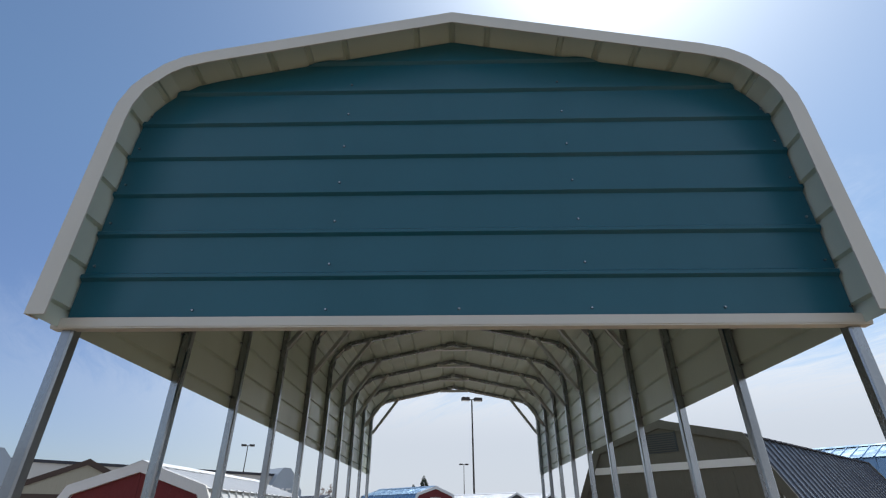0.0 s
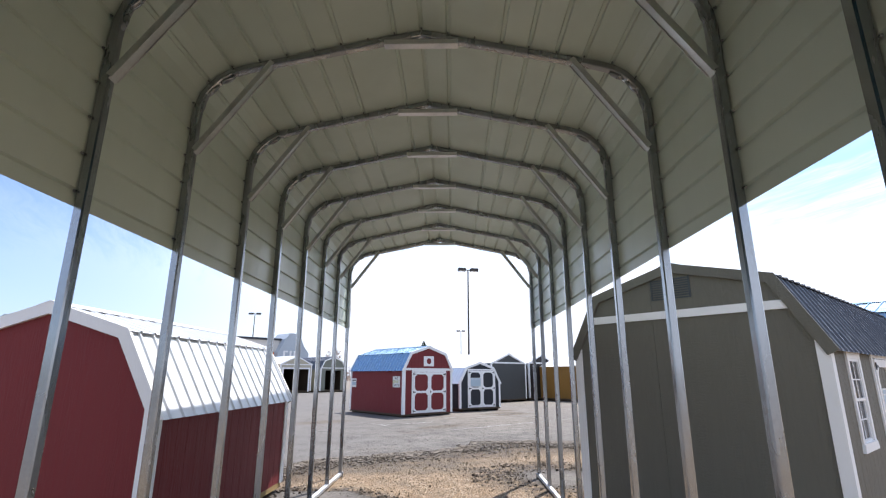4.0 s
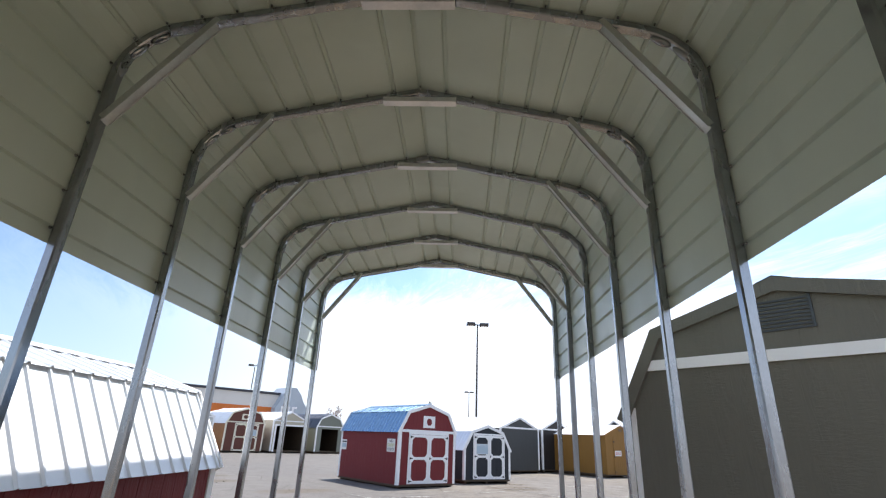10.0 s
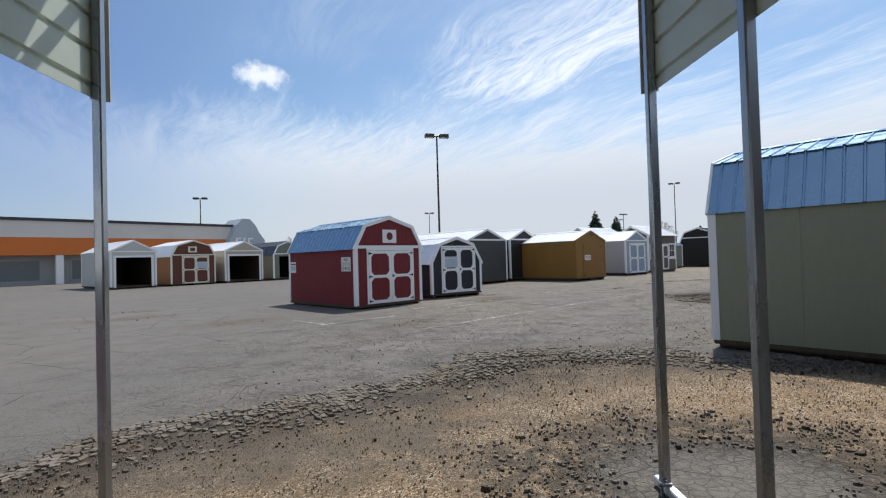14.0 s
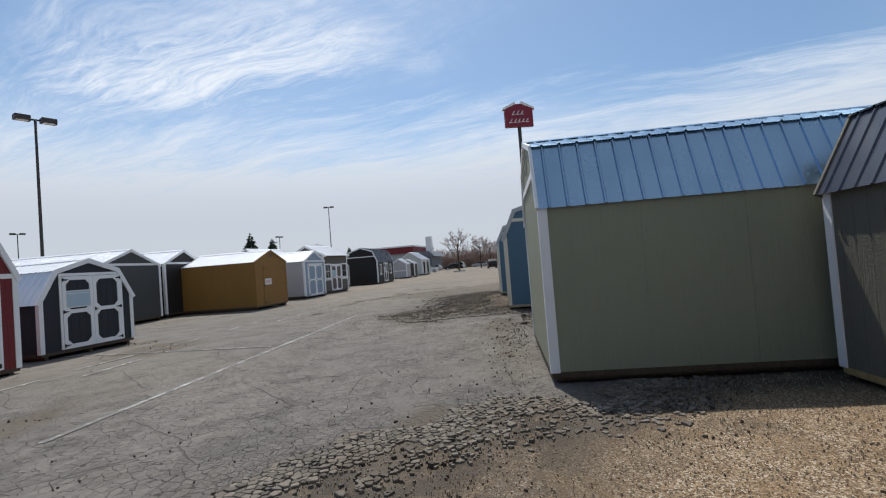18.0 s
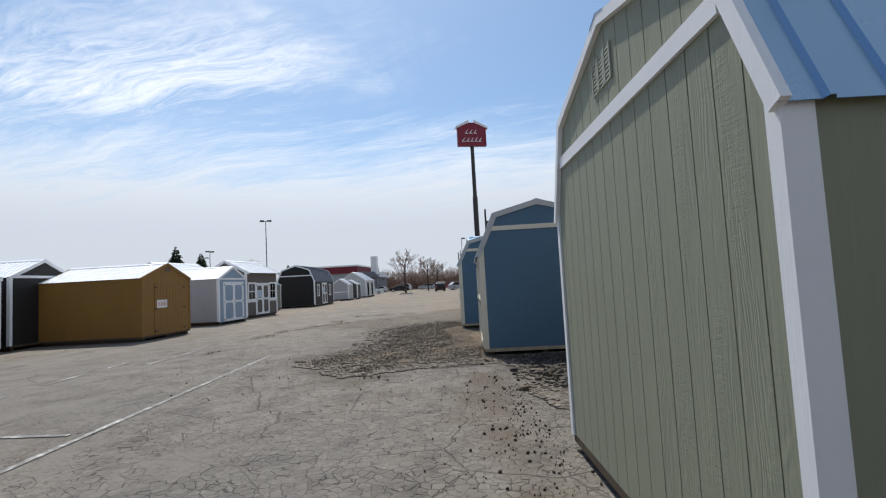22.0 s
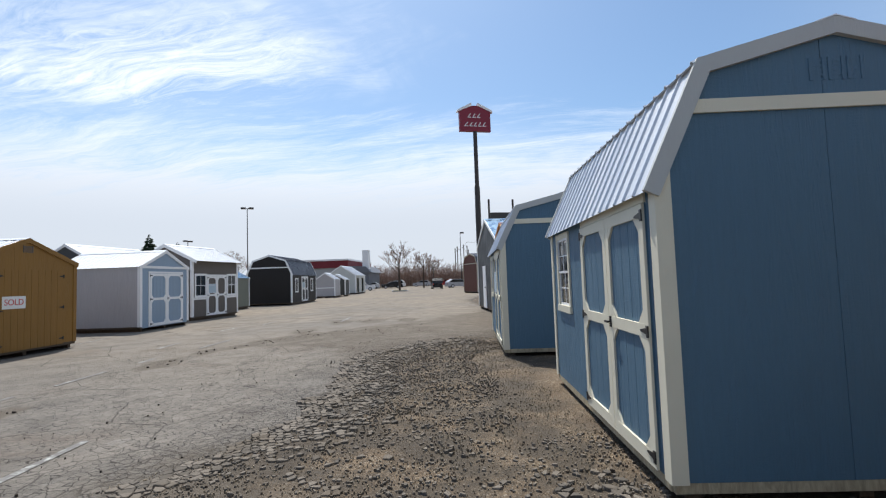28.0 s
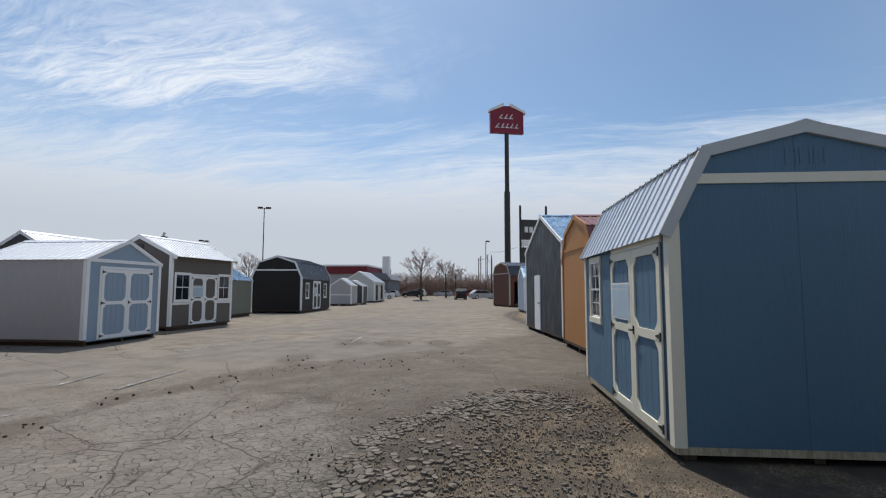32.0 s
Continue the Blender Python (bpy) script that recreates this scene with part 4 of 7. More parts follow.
def sash_window(parent, wall, u0, u1, v0, v1, trim_mat, rows=2, cols=2):
    """A double-hung window: board trim, sill, vinyl sashes with muntins and real panes."""
    m = wall.m
    bm = bmesh.new()
    t = 0.075
    slab(bm, m, rect(u0 - t, u0, v0, v1 + t), 0.012, 0.034), slab(bm, m, rect(u1, u1 + t, v0, v1 + t), 0.012, 0.034)
    slab(bm, m, rect(u0, u1, v1, v1 + t), 0.012, 0.034)
    win = part("window", bm, trim_mat, parent, "small sash window with painted board trim")
    part("window_sill", slab(bmesh.new(), m, [(u0 - t - 0.03, v0 - 0.09), (u1 + t + 0.03, v0 - 0.09), (u1 + t, v0), (u0 - t, v0)], 0.012, 0.045), trim_mat, win)
    bm = bmesh.new()
    mid, f = (v0 + v1) / 2, 0.03
    for lo, hi, w in ((v0, mid + 0.015, 0.0), (mid - 0.015, v1, 0.012)):
        slab(bm, m, rect(u0, u0 + f, lo, hi), w - 0.01, w + 0.012), slab(bm, m, rect(u1 - f, u1, lo, hi), w - 0.01, w + 0.012)
        slab(bm, m, rect(u0 + f, u1 - f, lo, lo + f), w - 0.01, w + 0.012), slab(bm, m, rect(u0 + f, u1 - f, hi - f, hi), w - 0.01, w + 0.012)
        for k in range(1, cols):
            u = u0 + (u1 - u0) * k / cols
            slab(bm, m, rect(u - 0.007, u + 0.007, lo + f, hi - f), w - 0.002, w + 0.006)
        for k in range(1, rows):
            v = lo + (hi - lo) * k / rows
            slab(bm, m, rect(u0 + f, u1 - f, v - 0.007, v + 0.007), w - 0.002, w + 0.006)
    part("sash", bm, M_VINYL, win, "white vinyl sash")
    for lo, hi, w in ((v0 + f, mid - 0.015, -0.006), (mid + 0.015, v1 - f, 0.003)):
        g = part("pane", slab(bmesh.new(), m, rect(u0 + f, u1 - f, lo, hi), w, w + 0.004), M_GLASS, win)
        g.visible_shadow = False
    return win


def gable_vent(parent, wall, uc, vc, w, h, mat, proud=0.026):
    bm = bmesh.new()
    slab(bm, wall.m, rect(uc - w / 2, uc - w / 2 + 0.02, vc - h / 2, vc + h / 2), 0.012, proud)
    slab(bm, wall.m, rect(uc + w / 2 - 0.02, uc + w / 2, vc - h / 2, vc + h / 2), 0.012, proud)
    n = max(3, int(h / 0.03))
    for k in range(n):
        v = vc - h / 2 + h * k / n
        slab(bm, wall.m, rect(uc - w / 2 + 0.02, uc + w / 2 - 0.02, v, v + 0.016), 0.012, proud - 0.004)
    part("vent", bm, mat, parent, "louvred gable vent")


def lining(root, W, L, He, lift):
    """Added dark inner panels behind an open front; their colour stands in for indoor shade."""
    for x0, x1, y0, y1, z0, z1 in ((0.05, 0.07, 0.06, L - 0.06, lift, He - 0.04), (W - 0.07, W - 0.05, 0.06, L - 0.06, lift, He - 0.04), (0.071, W - 0.071, L - 0.08, L - 0.06, lift, He - 0.04), (0.05, W - 0.05, 0.06, L - 0.06, He - 0.03, He - 0.01)):
        part("inner_panel", box(bmesh.new(), x0, x1, y0, y1, z0, z1), M_LINING, root, "added dark inner panel coloured as indoor shade")


def notice(parent, wall, uc, vc, w, h, lines, colour=M_BLUEINK):
    s = part("notice", slab(bmesh.new(), wall.m, rect(uc - w / 2, uc + w / 2, vc - h / 2, vc + h / 2), 0.0125, 0.016), M_SIGN, parent, "small printed sign")
    for text, off, size, mat in lines:
        if text:
            words(text, size, mat, wall.m @ Matrix.Translation((uc, vc + off, 0.018)), s)
        else:
            part("print", slab(bmesh.new(), wall.m, rect(uc - w * 0.42, uc + w * 0.42, vc + off - size / 2, vc + off + size / 2), 0.016, 0.0175), mat, s)


def shed(name, label, x, y, angle, W, L, kind, He, Hp, side, trim, roof, Hk=0.0, kx=0.0, band=None, split=False, lift=0.13, eave=0.07, holes=None, group="portable sheds", rake=0.10, rib=0.229, corner=0.09, floor=False, siding_step=0.203, gable_trim=True, category="shed", rim=None, rake_mat=None, plain=(), front_corner=None, groove=0.005):
    """A portable shed: gable end along x at y = 0, length along y. Returns the thing and its walls."""
    holes = holes or {}
    root = thing(name, pose(x, y, 0, 0, 0, angle), label, category, group)
    a = radians(angle)
    FOOTPRINTS.append((x, y, math.cos(a), math.sin(a), W, L))
    prof = [(0, He), (kx, Hk), (W / 2, Hp), (W - kx, Hk), (W, He)] if kind == "gambrel" else [(0, He), (W / 2, Hp), (W, He)]
    top_side = [(0, He), (L, He)]
    up = (0, 0, 1)
    walls = {"front": Wall(frame_of((0, 0, 0), (1, 0, 0), up), W, prof), "right": Wall(frame_of((W, 0, 0), (0, 1, 0), up), L, top_side),
             "back": Wall(frame_of((W, L, 0), (-1, 0, 0), up), W, prof), "left": Wall(frame_of((0, L, 0), (0, -1, 0), up), L, top_side)}
    for key, w in walls.items():
        wall_boards(root, "wall_" + key, w, lift, holes.get(key, []), side, split, 1.219 if key in plain else siding_step, 0.004 if key in plain else groove)
    # runners and rim boards
    for u in (0.10, W / 2 - 0.05, W - 0.20):
        part("skid", box(bmesh.new(), u, u + 0.10, 0.04, L - 0.04, 0, lift - 0.04), M_SKID_D, root, "treated timber runner")
    for x0, x1, y0, y1 in ((0, W, -0.012, 0.03), (0, W, L - 0.03, L + 0.012), (-0.012, 0.03, 0.031, L - 0.031), (W - 0.03, W + 0.012, 0.031, L - 0.031)):
        part("rim_board", box(bmesh.new(), x0, x1, y0, y1, lift - 0.075, lift - 0.002), rim or M_SKID_D, root)
    part("shed_floor", box(bmesh.new(), 0.04, W - 0.04, 0.04, L - 0.04, lift - 0.03, lift - 0.004), M_INNER, root)
    # corner boards
    for cx, cy, sx, sy in ((0, 0, 1, 1), (W, 0, -1, 1), (0, L, 1, -1), (W, L, -1, -1)):
        bm = bmesh.new()
        ox, oy = cx - sx * 0.030, cy - sy * 0.030
        xa, xb = sorted((ox, cx + sx * (front_corner or corner)))
        ya, yb = sorted((oy, cy - sy * 0.012))
        box(bm, xa, xb, ya, yb, lift - 0.01, He + (0.0 if kind == "gambrel" else 0.02))
        xa, xb = sorted((ox, cx - sx * 0.012))
        ya, yb = sorted((cy - sy * 0.0118, cy + sy * corner))
        box(bm, xa, xb, ya, yb, lift - 0.01, He - 0.03)
        part("corner_board", bm, trim, root)
    # rake boards, bands
    for key in ("front", "back"):
        if not gable_trim:
            break
        fall = (prof[1][1] - prof[0][1]) / (prof[1][0] - prof[0][0]) * eave
        outer = [(prof[0][0] - eave, prof[0][1] - fall), *prof[1:-1], (prof[-1][0] + eave, prof[-1][1] - fall)]
        outer = inset(outer, -0.046)
        inner = inset(outer, rake + 0.02)
        for i in range(len(outer) - 1):
            poly = [outer[i], inner[i], inner[i + 1], outer[i + 1]]
            part("rake_board", slab(bmesh.new(), walls[key].m, poly, 0.0125, 0.052), rake_mat or trim, root)
        if band:
            b0 = band - 0.05
            us = [u for u in np.linspace(0, W, 400) if profile_height(prof, u) > band + 0.05]
            part("band_board", slab(bmesh.new(), walls[key].m, rect(us[0] + 0.02, us[-1] - 0.02, b0, b0 + 0.10), 0.0125, 0.034), trim, root)
    # roof sheets
    ends = [(prof[0][0] - eave, prof[0][1] - (prof[1][1] - prof[0][1]) / (prof[1][0] - prof[0][0]) * eave), *prof[1:-1], (prof[-1][0] + eave, prof[-1][1] - (prof[-2][1] - prof[-1][1]) / (prof[-1][0] - prof[-2][0]) * eave)]
    ends = inset(ends, -0.024)
    over = 0.046
    for i in range(len(ends) - 1):
        (x0, z0), (x1, z1) = ends[i], ends[i + 1]
        low, high = ((x0, z0), (x1, z1)) if z0 < z1 else ((x1, z1), (x0, z0))
        if kind == "gambrel" and i in (1, 2):
            d = Vector((low[0] - high[0], low[1] - high[1])).normalized() * 0.045
            low = (low[0] + d.x, low[1] + d.y)
        slope = math.hypot(high[0] - low[0], high[1] - low[1])
        run = Vector((high[0] - low[0], 0, high[1] - low[1]))
        along = Vector((0, -1, 0)) if low[0] < high[0] else Vector((0, 1, 0))
        org = (low[0], L + over, low[1]) if low[0] < high[0] else (low[0], -over, low[1])
        if low[0] > high[0]:
            along = Vector((0, 1, 0))
        m = frame_of(org, along, run)
        part("roof_sheet", ribbed(bmesh.new(), m, L + 2 * over, slope, rib, 0.17), roof, root)
    bm = bmesh.new()
    pk = ends[len(ends) // 2]
    dx = 0.14
    sl = (pk[1] - ends[len(ends) // 2 - 1][1]) / (pk[0] - ends[len(ends) // 2 - 1][0])
    cap = [(pk[0] - dx, pk[1] - dx * sl + 0.018), (pk[0] + dx, pk[1] - dx * sl + 0.018), (pk[0] + dx, pk[1] - dx * sl + 0.026), (pk[0], pk[1] + 0.034), (pk[0] - dx, pk[1] - dx * sl + 0.026)]
    cap = [cap[0], (pk[0], pk[1] + 0.024), cap[1], cap[2], cap[3], cap[4]]
    slab(bm, frame_of((0, -over - 0.01, 0), (1, 0, 0), up), cap, -(L + 2 * over + 0.02), 0)
    part("ridge_cap", bm, roof, root)
    return root, walls


# ---- carport ----
BOWS, LENGTH, HALF = (0.0, 1.0, 1.92, 2.90, 3.97, 4.96, 5.99, 7.01, 8.02, 9.0), 9.0, 1.815
SHEET_EDGE = 2.69


def bow_line(off):
    """The bow's line from the left foot over the ridge to the right foot, moved inward by off."""
    right = [(HALF + 0.03, 0.06), (1.850, 3.80), (1.842, 3.91), (1.805, 4.03), (1.755, 4.10), (1.675, 4.185), (1.585, 4.242), (1.45, 4.283), (0.0, 4.598)]
    left = [(-x, z) for x, z in right]
    line = left + right[-2::-1]
    return inset(line, off)


def build_carport():
    root = thing("carport", pose(0, 0, 0), "tall pale metal carport with galvanised tube frame and teal gable panel", "carport")
    bow = bow_line(0.030)
    n = len(bow)
    mid = n // 2
    for k, y in enumerate(BOWS):
        for line, tag in ((bow[:2], "post"), (bow[-2:], "post")):
            part(tag, sweep(bmesh.new(), line, 0.060, y), M_GALV, root, "galvanised square steel post")
        part("rafter", sweep(bmesh.new(), bow[1:mid + 1], 0.060, y), M_GALV, root, "bent galvanised roof bow")
        part("rafter", sweep(bmesh.new(), bow[mid:-1], 0.060, y), M_GALV, root, "bent galvanised roof bow")
        for s in (-1, 1):
            # smooth dents pressed into the inside of the bend
            for x, z, rot, size in ((1.790, 3.90, 74, 0.070), (1.722, 4.055, 52, 0.082), (1.605, 4.155, 30, 0.070)):
                bm = bmesh.new()
                bmesh.ops.create_icosphere(bm, subdivisions=2, radius=1.0)
                turn = Matrix.Translation((s * (x - 0.006), y, z - 0.004)) @ Matrix.Rotation(radians(rot) * s, 4, "Y") @ Matrix.Diagonal((size, 0.026, 0.020, 1.0))
                bmesh.ops.transform(bm, matrix=turn, verts=bm.verts)
                part("bend_crimp", bm, M_GALV, root, "dent pressed into the bend", True)
            if k:
                bm = bmesh.new()
                a, b = Vector((s * 1.790, y, 3.49)), Vector((s * 1.235, y, 4.285))
                bar(bm, a, b, 0.062, 0.006, (-s * 0.8, 0, -0.6))
                for e in (-0.031, 0.031):
                    bar(bm, a + Vector((0, e, 0.02)), b + Vector((0, e, 0.02)), 0.004, 0.045, (-s * 0.8, 0, -0.6))
                part("knee_brace", bm, M_BRACE, root, "galvanised channel brace")
        bm = bmesh.new()
        bar(bm, (-0.31, y, 4.455), (0.31, y, 4.455), 0.064, 0.006)
        for e in (-0.033, 0.033):
            bar(bm, (-0.31, y + e, 4.475), (0.31, y + e, 4.475), 0.004, 0.042)
        part("ridge_brace", bm, M_GALV_B, root, "bright steel channel across the ridge")
    for s in (-1, 1):
        x = s * (HALF + 0.0)
        part("base_rail", bar(bmesh.new(), (x, -0.05, 0.030), (x, LENGTH + 0.10, 0.030), 0.060, 0.060, (0, 0, 1), 0.008), M_GALV_B, root, "galvanised base rail on the ground")
        for y in (0.25, 2.6, 4.75, 6.6, 8.93):
            bm = bmesh.new()
            cylinder(bm, (x - s * 0.055, y, -0.02), (x - s * 0.055, y, 0.075), 0.011, n=8)
            cylinder(bm, (x - s * 0.075, y, 0.070), (x + s * 0.01, y, 0.070), 0.012, n=8)
            part("ground_anchor", bm, M_GALV, root, "steel anchor pin beside the base rail")
    # cladding: side and roof sheets with ribs along the building
    y0, y1 = -0.22, LENGTH + 0.07
    outer = bow_line(-0.004)
    path = [(outer[0][0], SHEET_EDGE), *outer[1:-1], (outer[-1][0], SHEET_EDGE)]
    # resample by developed length so that each rib lies where the roller put it
    seg = [math.hypot(b[0] - a[0], b[1] - a[1]) for a, b in zip(path, path[1:])]
    total = sum(seg)

    def at(s):
        s = min(max(s, 0), total)
        for (a, b), d in zip(zip(path, path[1:]), seg):
            if s <= d + 1e-9:
                p = Vector(a).lerp(Vector(b), s / d)
                t = (Vector(b) - Vector(a)).normalized()
                return p, Vector((-t.y, t.x))
            s -= d
        t = (Vector(path[-1]) - Vector(path[-2])).normalized()
        return Vector(path[-1]), Vector((-t.y, t.x))

    ribs, sheet_w = 0.2286, 0.9144
    half = total / 2
    sheets = [(-half, -half + 0.9), (-half + 0.9, -0.5 * sheet_w), (-0.5 * sheet_w, 0.5 * sheet_w), (0.5 * sheet_w, half - 0.9), (half - 0.9, half)]
    for lo, hi in sheets:
        k = math.ceil(lo / ribs)
        stops = []
        while k * ribs < hi - 0.02:
            c = k * ribs
            if c > lo + 0.03:
                stops += [(c - 0.021, 0), (c - 0.012, 0.022), (c + 0.012, 0.022), (c + 0.021, 0)]
            k += 1
        d = -half
        bends = []
        for q in seg[:-1]:
            d += q
            if lo + 0.01 < d < hi - 0.01 and not any(abs(d - s) < 0.021 for s, _ in stops):
                bends.append((d, 0))
        pts = sorted([(lo, 0), *stops, *bends, (hi, 0)])
        ys = np.linspace(y0, y1, 7)
        bm = bmesh.new()
        grids = []
        for skin in (0.0, -0.004):
            grid = []
            for y in ys:
                row = []
                for s, h in pts:
                    p, nrm = at(s + half)
                    row.append(bm.verts.new((p.x + nrm.x * (h + skin + 0.004), y, p.y + nrm.y * (h + skin + 0.004))))
                grid.append(row)
            grids.append(grid)
            for r, t in zip(grid, grid[1:]):
                for i in range(len(pts) - 1):
                    f = (r[i], r[i + 1], t[i + 1], t[i])
                    bm.faces.new(f if skin else f[::-1])
        for j in (0, -1):
            for i in range(len(pts) - 1):
                bm.faces.new((grids[0][j][i], grids[0][j][i + 1], grids[1][j][i + 1], grids[1][j][i]))
        part("cladding_sheet", bm, M_PEBBLE_SHEET, root, "pale ribbed steel sheet")
    # screws that hold the sheets to the posts
    for y in BOWS:
        for s in (-1, 1):
            for z in (2.78, 3.01, 3.24, 3.47, 3.70):
                c = Vector((s * (HALF + 0.012), y + 0.028, z))
                part("screw", cylinder(bmesh.new(), c, c + Vector((0, 0.016, 0)), 0.009, n=6), M_GALV_B, root)
    # screws through the ribs beside the nearest bows
    ball = bmesh.new()
    cylinder(ball, (0, 0, 0), (0, 0, 0.012), 0.010, 0.006, 6)
    knob = bpy.data.meshes.new("sheet_screw")
    ball.to_mesh(knob)
    ball.free()
    knob.materials.append(M_GALV)
    for y in BOWS[1:7]:
        k = math.ceil((-half + 0.06) / ribs)
        while k * ribs < half - 0.06:
            p, nrm = at(k * ribs + half)
            k += 1
            for e in (-0.040, 0.040):
                ob = new("sheet_screw", knob)
                ob.parent = root
                d = Vector((-nrm.x, 0, -nrm.y))
                ob.matrix_world = Matrix.Translation((p.x, y + e, p.y)) @ d.to_track_quat("Z", "Y").to_matrix().to_4x4()
    # edge trims at both ends
    for y, face in ((y0, -1), (y1, 1)):
        line = [(p[0], p[1]) for p in path]
        outer_t, inner_t = inset(line, -0.028), inset(line, 0.062)
        for i in range(len(line) - 1):
            poly = [outer_t[i], inner_t[i], inner_t[i + 1], outer_t[i + 1]]
            m = frame_of((0, y, 0), (1, 0, 0), (0, 0, 1))
            part("edge_trim", slab(bmesh.new(), m, poly, -0.004, 0.004) if face < 0 else slab(bmesh.new(), m, poly, -0.006, 0.002), M_WHITE_TRIM, root, "pale folded steel edge trim")
            lip = [outer_t[i], inset(outer_t, 0.006)[i], inset(outer_t, 0.006)[i + 1], outer_t[i + 1]]
            part("edge_trim", slab(bmesh.new(), m, lip, *((-0.07, -0.005) if face < 0 else (0.003, 0.068))), M_WHITE_TRIM, root)
    # teal gable panel of horizontal sheets with ribs
    yg = -0.036
    prof = [(p[0] * 0.992, p[1] - 0.012) for p in path]
    z_top = max(z for _, z in prof)
    levels = [(2.715, 0)]
    for k in range(0, 7):
        c = 2.951 + 0.2430 * k
        levels += [(c - 0.022, 0), (c - 0.009, 0.019), (c + 0.009, 0.019), (c + 0.022, 0)]
    levels = [q for q in levels if q[0] < z_top - 0.01] + [(z_top - 0.002, 0)]

    def half_width(z):
        best = 0.0
        for (xa, za), (xb, zb) in zip(prof, prof[1:]):
            if min(za, zb) <= z <= max(za, zb) and abs(zb - za) > 1e-6:
                best = max(best, abs(xa + (xb - xa) * (z - za) / (zb - za)))
        return best

    extra = [(z, 0) for _, z in prof if 2.8 < z < z_top - 0.02 and not any(abs(z - q) < 0.03 for q, _ in levels)]
    levels = sorted(levels + extra)
    bm = bmesh.new()
    rows = []
    for z, h in levels:
        w = half_width(z)
        rows.append([bm.verts.new((-w, yg - h, z)), bm.verts.new((w, yg - h, z)), bm.verts.new((w, yg - h + 0.004, z)), bm.verts.new((-w, yg - h + 0.004, z))])
    for a, b in zip(rows, rows[1:]):
        bm.faces.new((a[0], a[1], b[1], b[0])), bm.faces.new((a[3], b[3], b[2], a[2]))
        bm.faces.new((a[1], a[2], b[2], b[1])), bm.faces.new((a[3], a[0], b[0], b[3]))
    bm.faces.new((rows[0][0], rows[0][3], rows[0][2], rows[0][1]))
    panel = part("gable_panel", bm, M_TEAL, root, "teal ribbed steel gable panel")
    for z in (2.775, 3.015, 3.26, 3.50, 3.745, 3.985, 4.22):
        for x in ((-1.835, -1.245, -0.61, 0.02, 0.64, 1.255, 1.83) if z < 2.8 else (-1.80, -0.62, 0.64, 1.80)):
            if abs(x) > half_width(z):
                continue
            part("screw", cylinder(bmesh.new(), (x, yg + 0.002, z), (x, yg - 0.008, z), 0.008, 0.005, 8), M_GALV, panel)
    bm = bmesh.new()
    slab(bm, frame_of((0, yg - 0.014, 0), (1, 0, 0), (0, 0, 1)), rect(-1.885, 1.885, 2.690, 2.735), 0, 0.006)
    slab(bm, frame_of((0, yg - 0.016, 0), (1, 0, 0), (0, 0, 1)), rect(-1.885, 1.885, 2.683, 2.690), -0.05, 0)
    part("bottom_trim", bm, M_WHITE_TRIM, root, "pale folded trim under the gable panel")
    part("gable_rail", bar(bmesh.new(), (-1.80, 0.0, 2.735), (1.80, 0.0, 2.735), 0.060, 0.060, (0, 0, 1), 0.008), M_GALV, root)

    # the ridge falls a little towards the far end
    def fall(y, z):
        return 0.0145 * (3.0 - y) * min(max((z - 3.1) / 1.4, 0.0), 1.0)

    for ob in root.children_recursive:
        if ob.data == knob:
            ob.location.z += fall(ob.location.y, ob.location.z)
        else:
            for v in ob.data.vertices:
                v.co.z += fall(v.co.y, v.co.z)
    return root


M_WHITE_TRIM = sheet_metal("pale_trim_steel", (0.62, 0.62, 0.57), 0.4)
build_carport()
M_SAGE = paint("pale_sage_vent", (0.34, 0.35, 0.27), 0.6)

# ---- sheds beside the carport ----
M_FASCIA = trim_paint("brown_fascia", (0.085, 0.055, 0.042))
M_ROOF_B = sheet_metal("brown_roof_steel", (0.17, 0.155, 0.145), 0.4)
M_RAKE = trim_paint("grey_rake_steel", (0.47, 0.48, 0.46))
S_CEDAR = siding("dull_cedar_siding", (0.23, 0.105, 0.045))
# wood tone darkened so that the open interiors' shade is in the colour
M_LINING = timber("interior_shade_wood", (0.085, 0.060, 0.042))
M_VENT = paint("slate_vent", (0.045, 0.055, 0.065), 0.5, 0.1)
S_RED = siding("barn_red_siding", (0.160, 0.019, 0.021))
S_GREY = siding("clay_grey_siding", (0.126, 0.120, 0.096))
S_GREEN = siding("sage_green_siding", (0.252, 0.260, 0.181), 0.6)
S_BLUE = siding("harbour_blue_siding", (0.080, 0.155, 0.222))
S_NAVY = siding("charcoal_navy_siding", (0.020, 0.023, 0.029))
S_DGREY = siding("slate_grey_siding", (0.054, 0.057, 0.056))
S_BLACK = siding("black_brown_siding", (0.017, 0.014, 0.013))
S_OCHRE = siding("ochre_stain_siding", (0.240, 0.122, 0.024), 1.0, 0.6, 0.3)
S_LGREY = siding("pale_taupe_siding", (0.40, 0.385, 0.385))
S_LBLUE = siding("pale_blue_siding", (0.255, 0.335, 0.42))
S_TAUPE = siding("taupe_brown_siding", (0.115, 0.10, 0.088))
S_BROWN = siding("chestnut_siding", (0.115, 0.040, 0.026))
S_ORANGE = siding("cedar_orange_siding", (0.42, 0.19, 0.06))
S_TAN = siding("tan_siding", (0.42, 0.38, 0.29))
S_WHITE = siding("white_grey_siding", (0.50, 0.51, 0.48))
S_TEAL = siding("moss_grey_siding", (0.17, 0.18, 0.145))
S_STEELGREY = sheet_metal("charcoal_wall_steel", (0.013, 0.019, 0.026), 0.55)


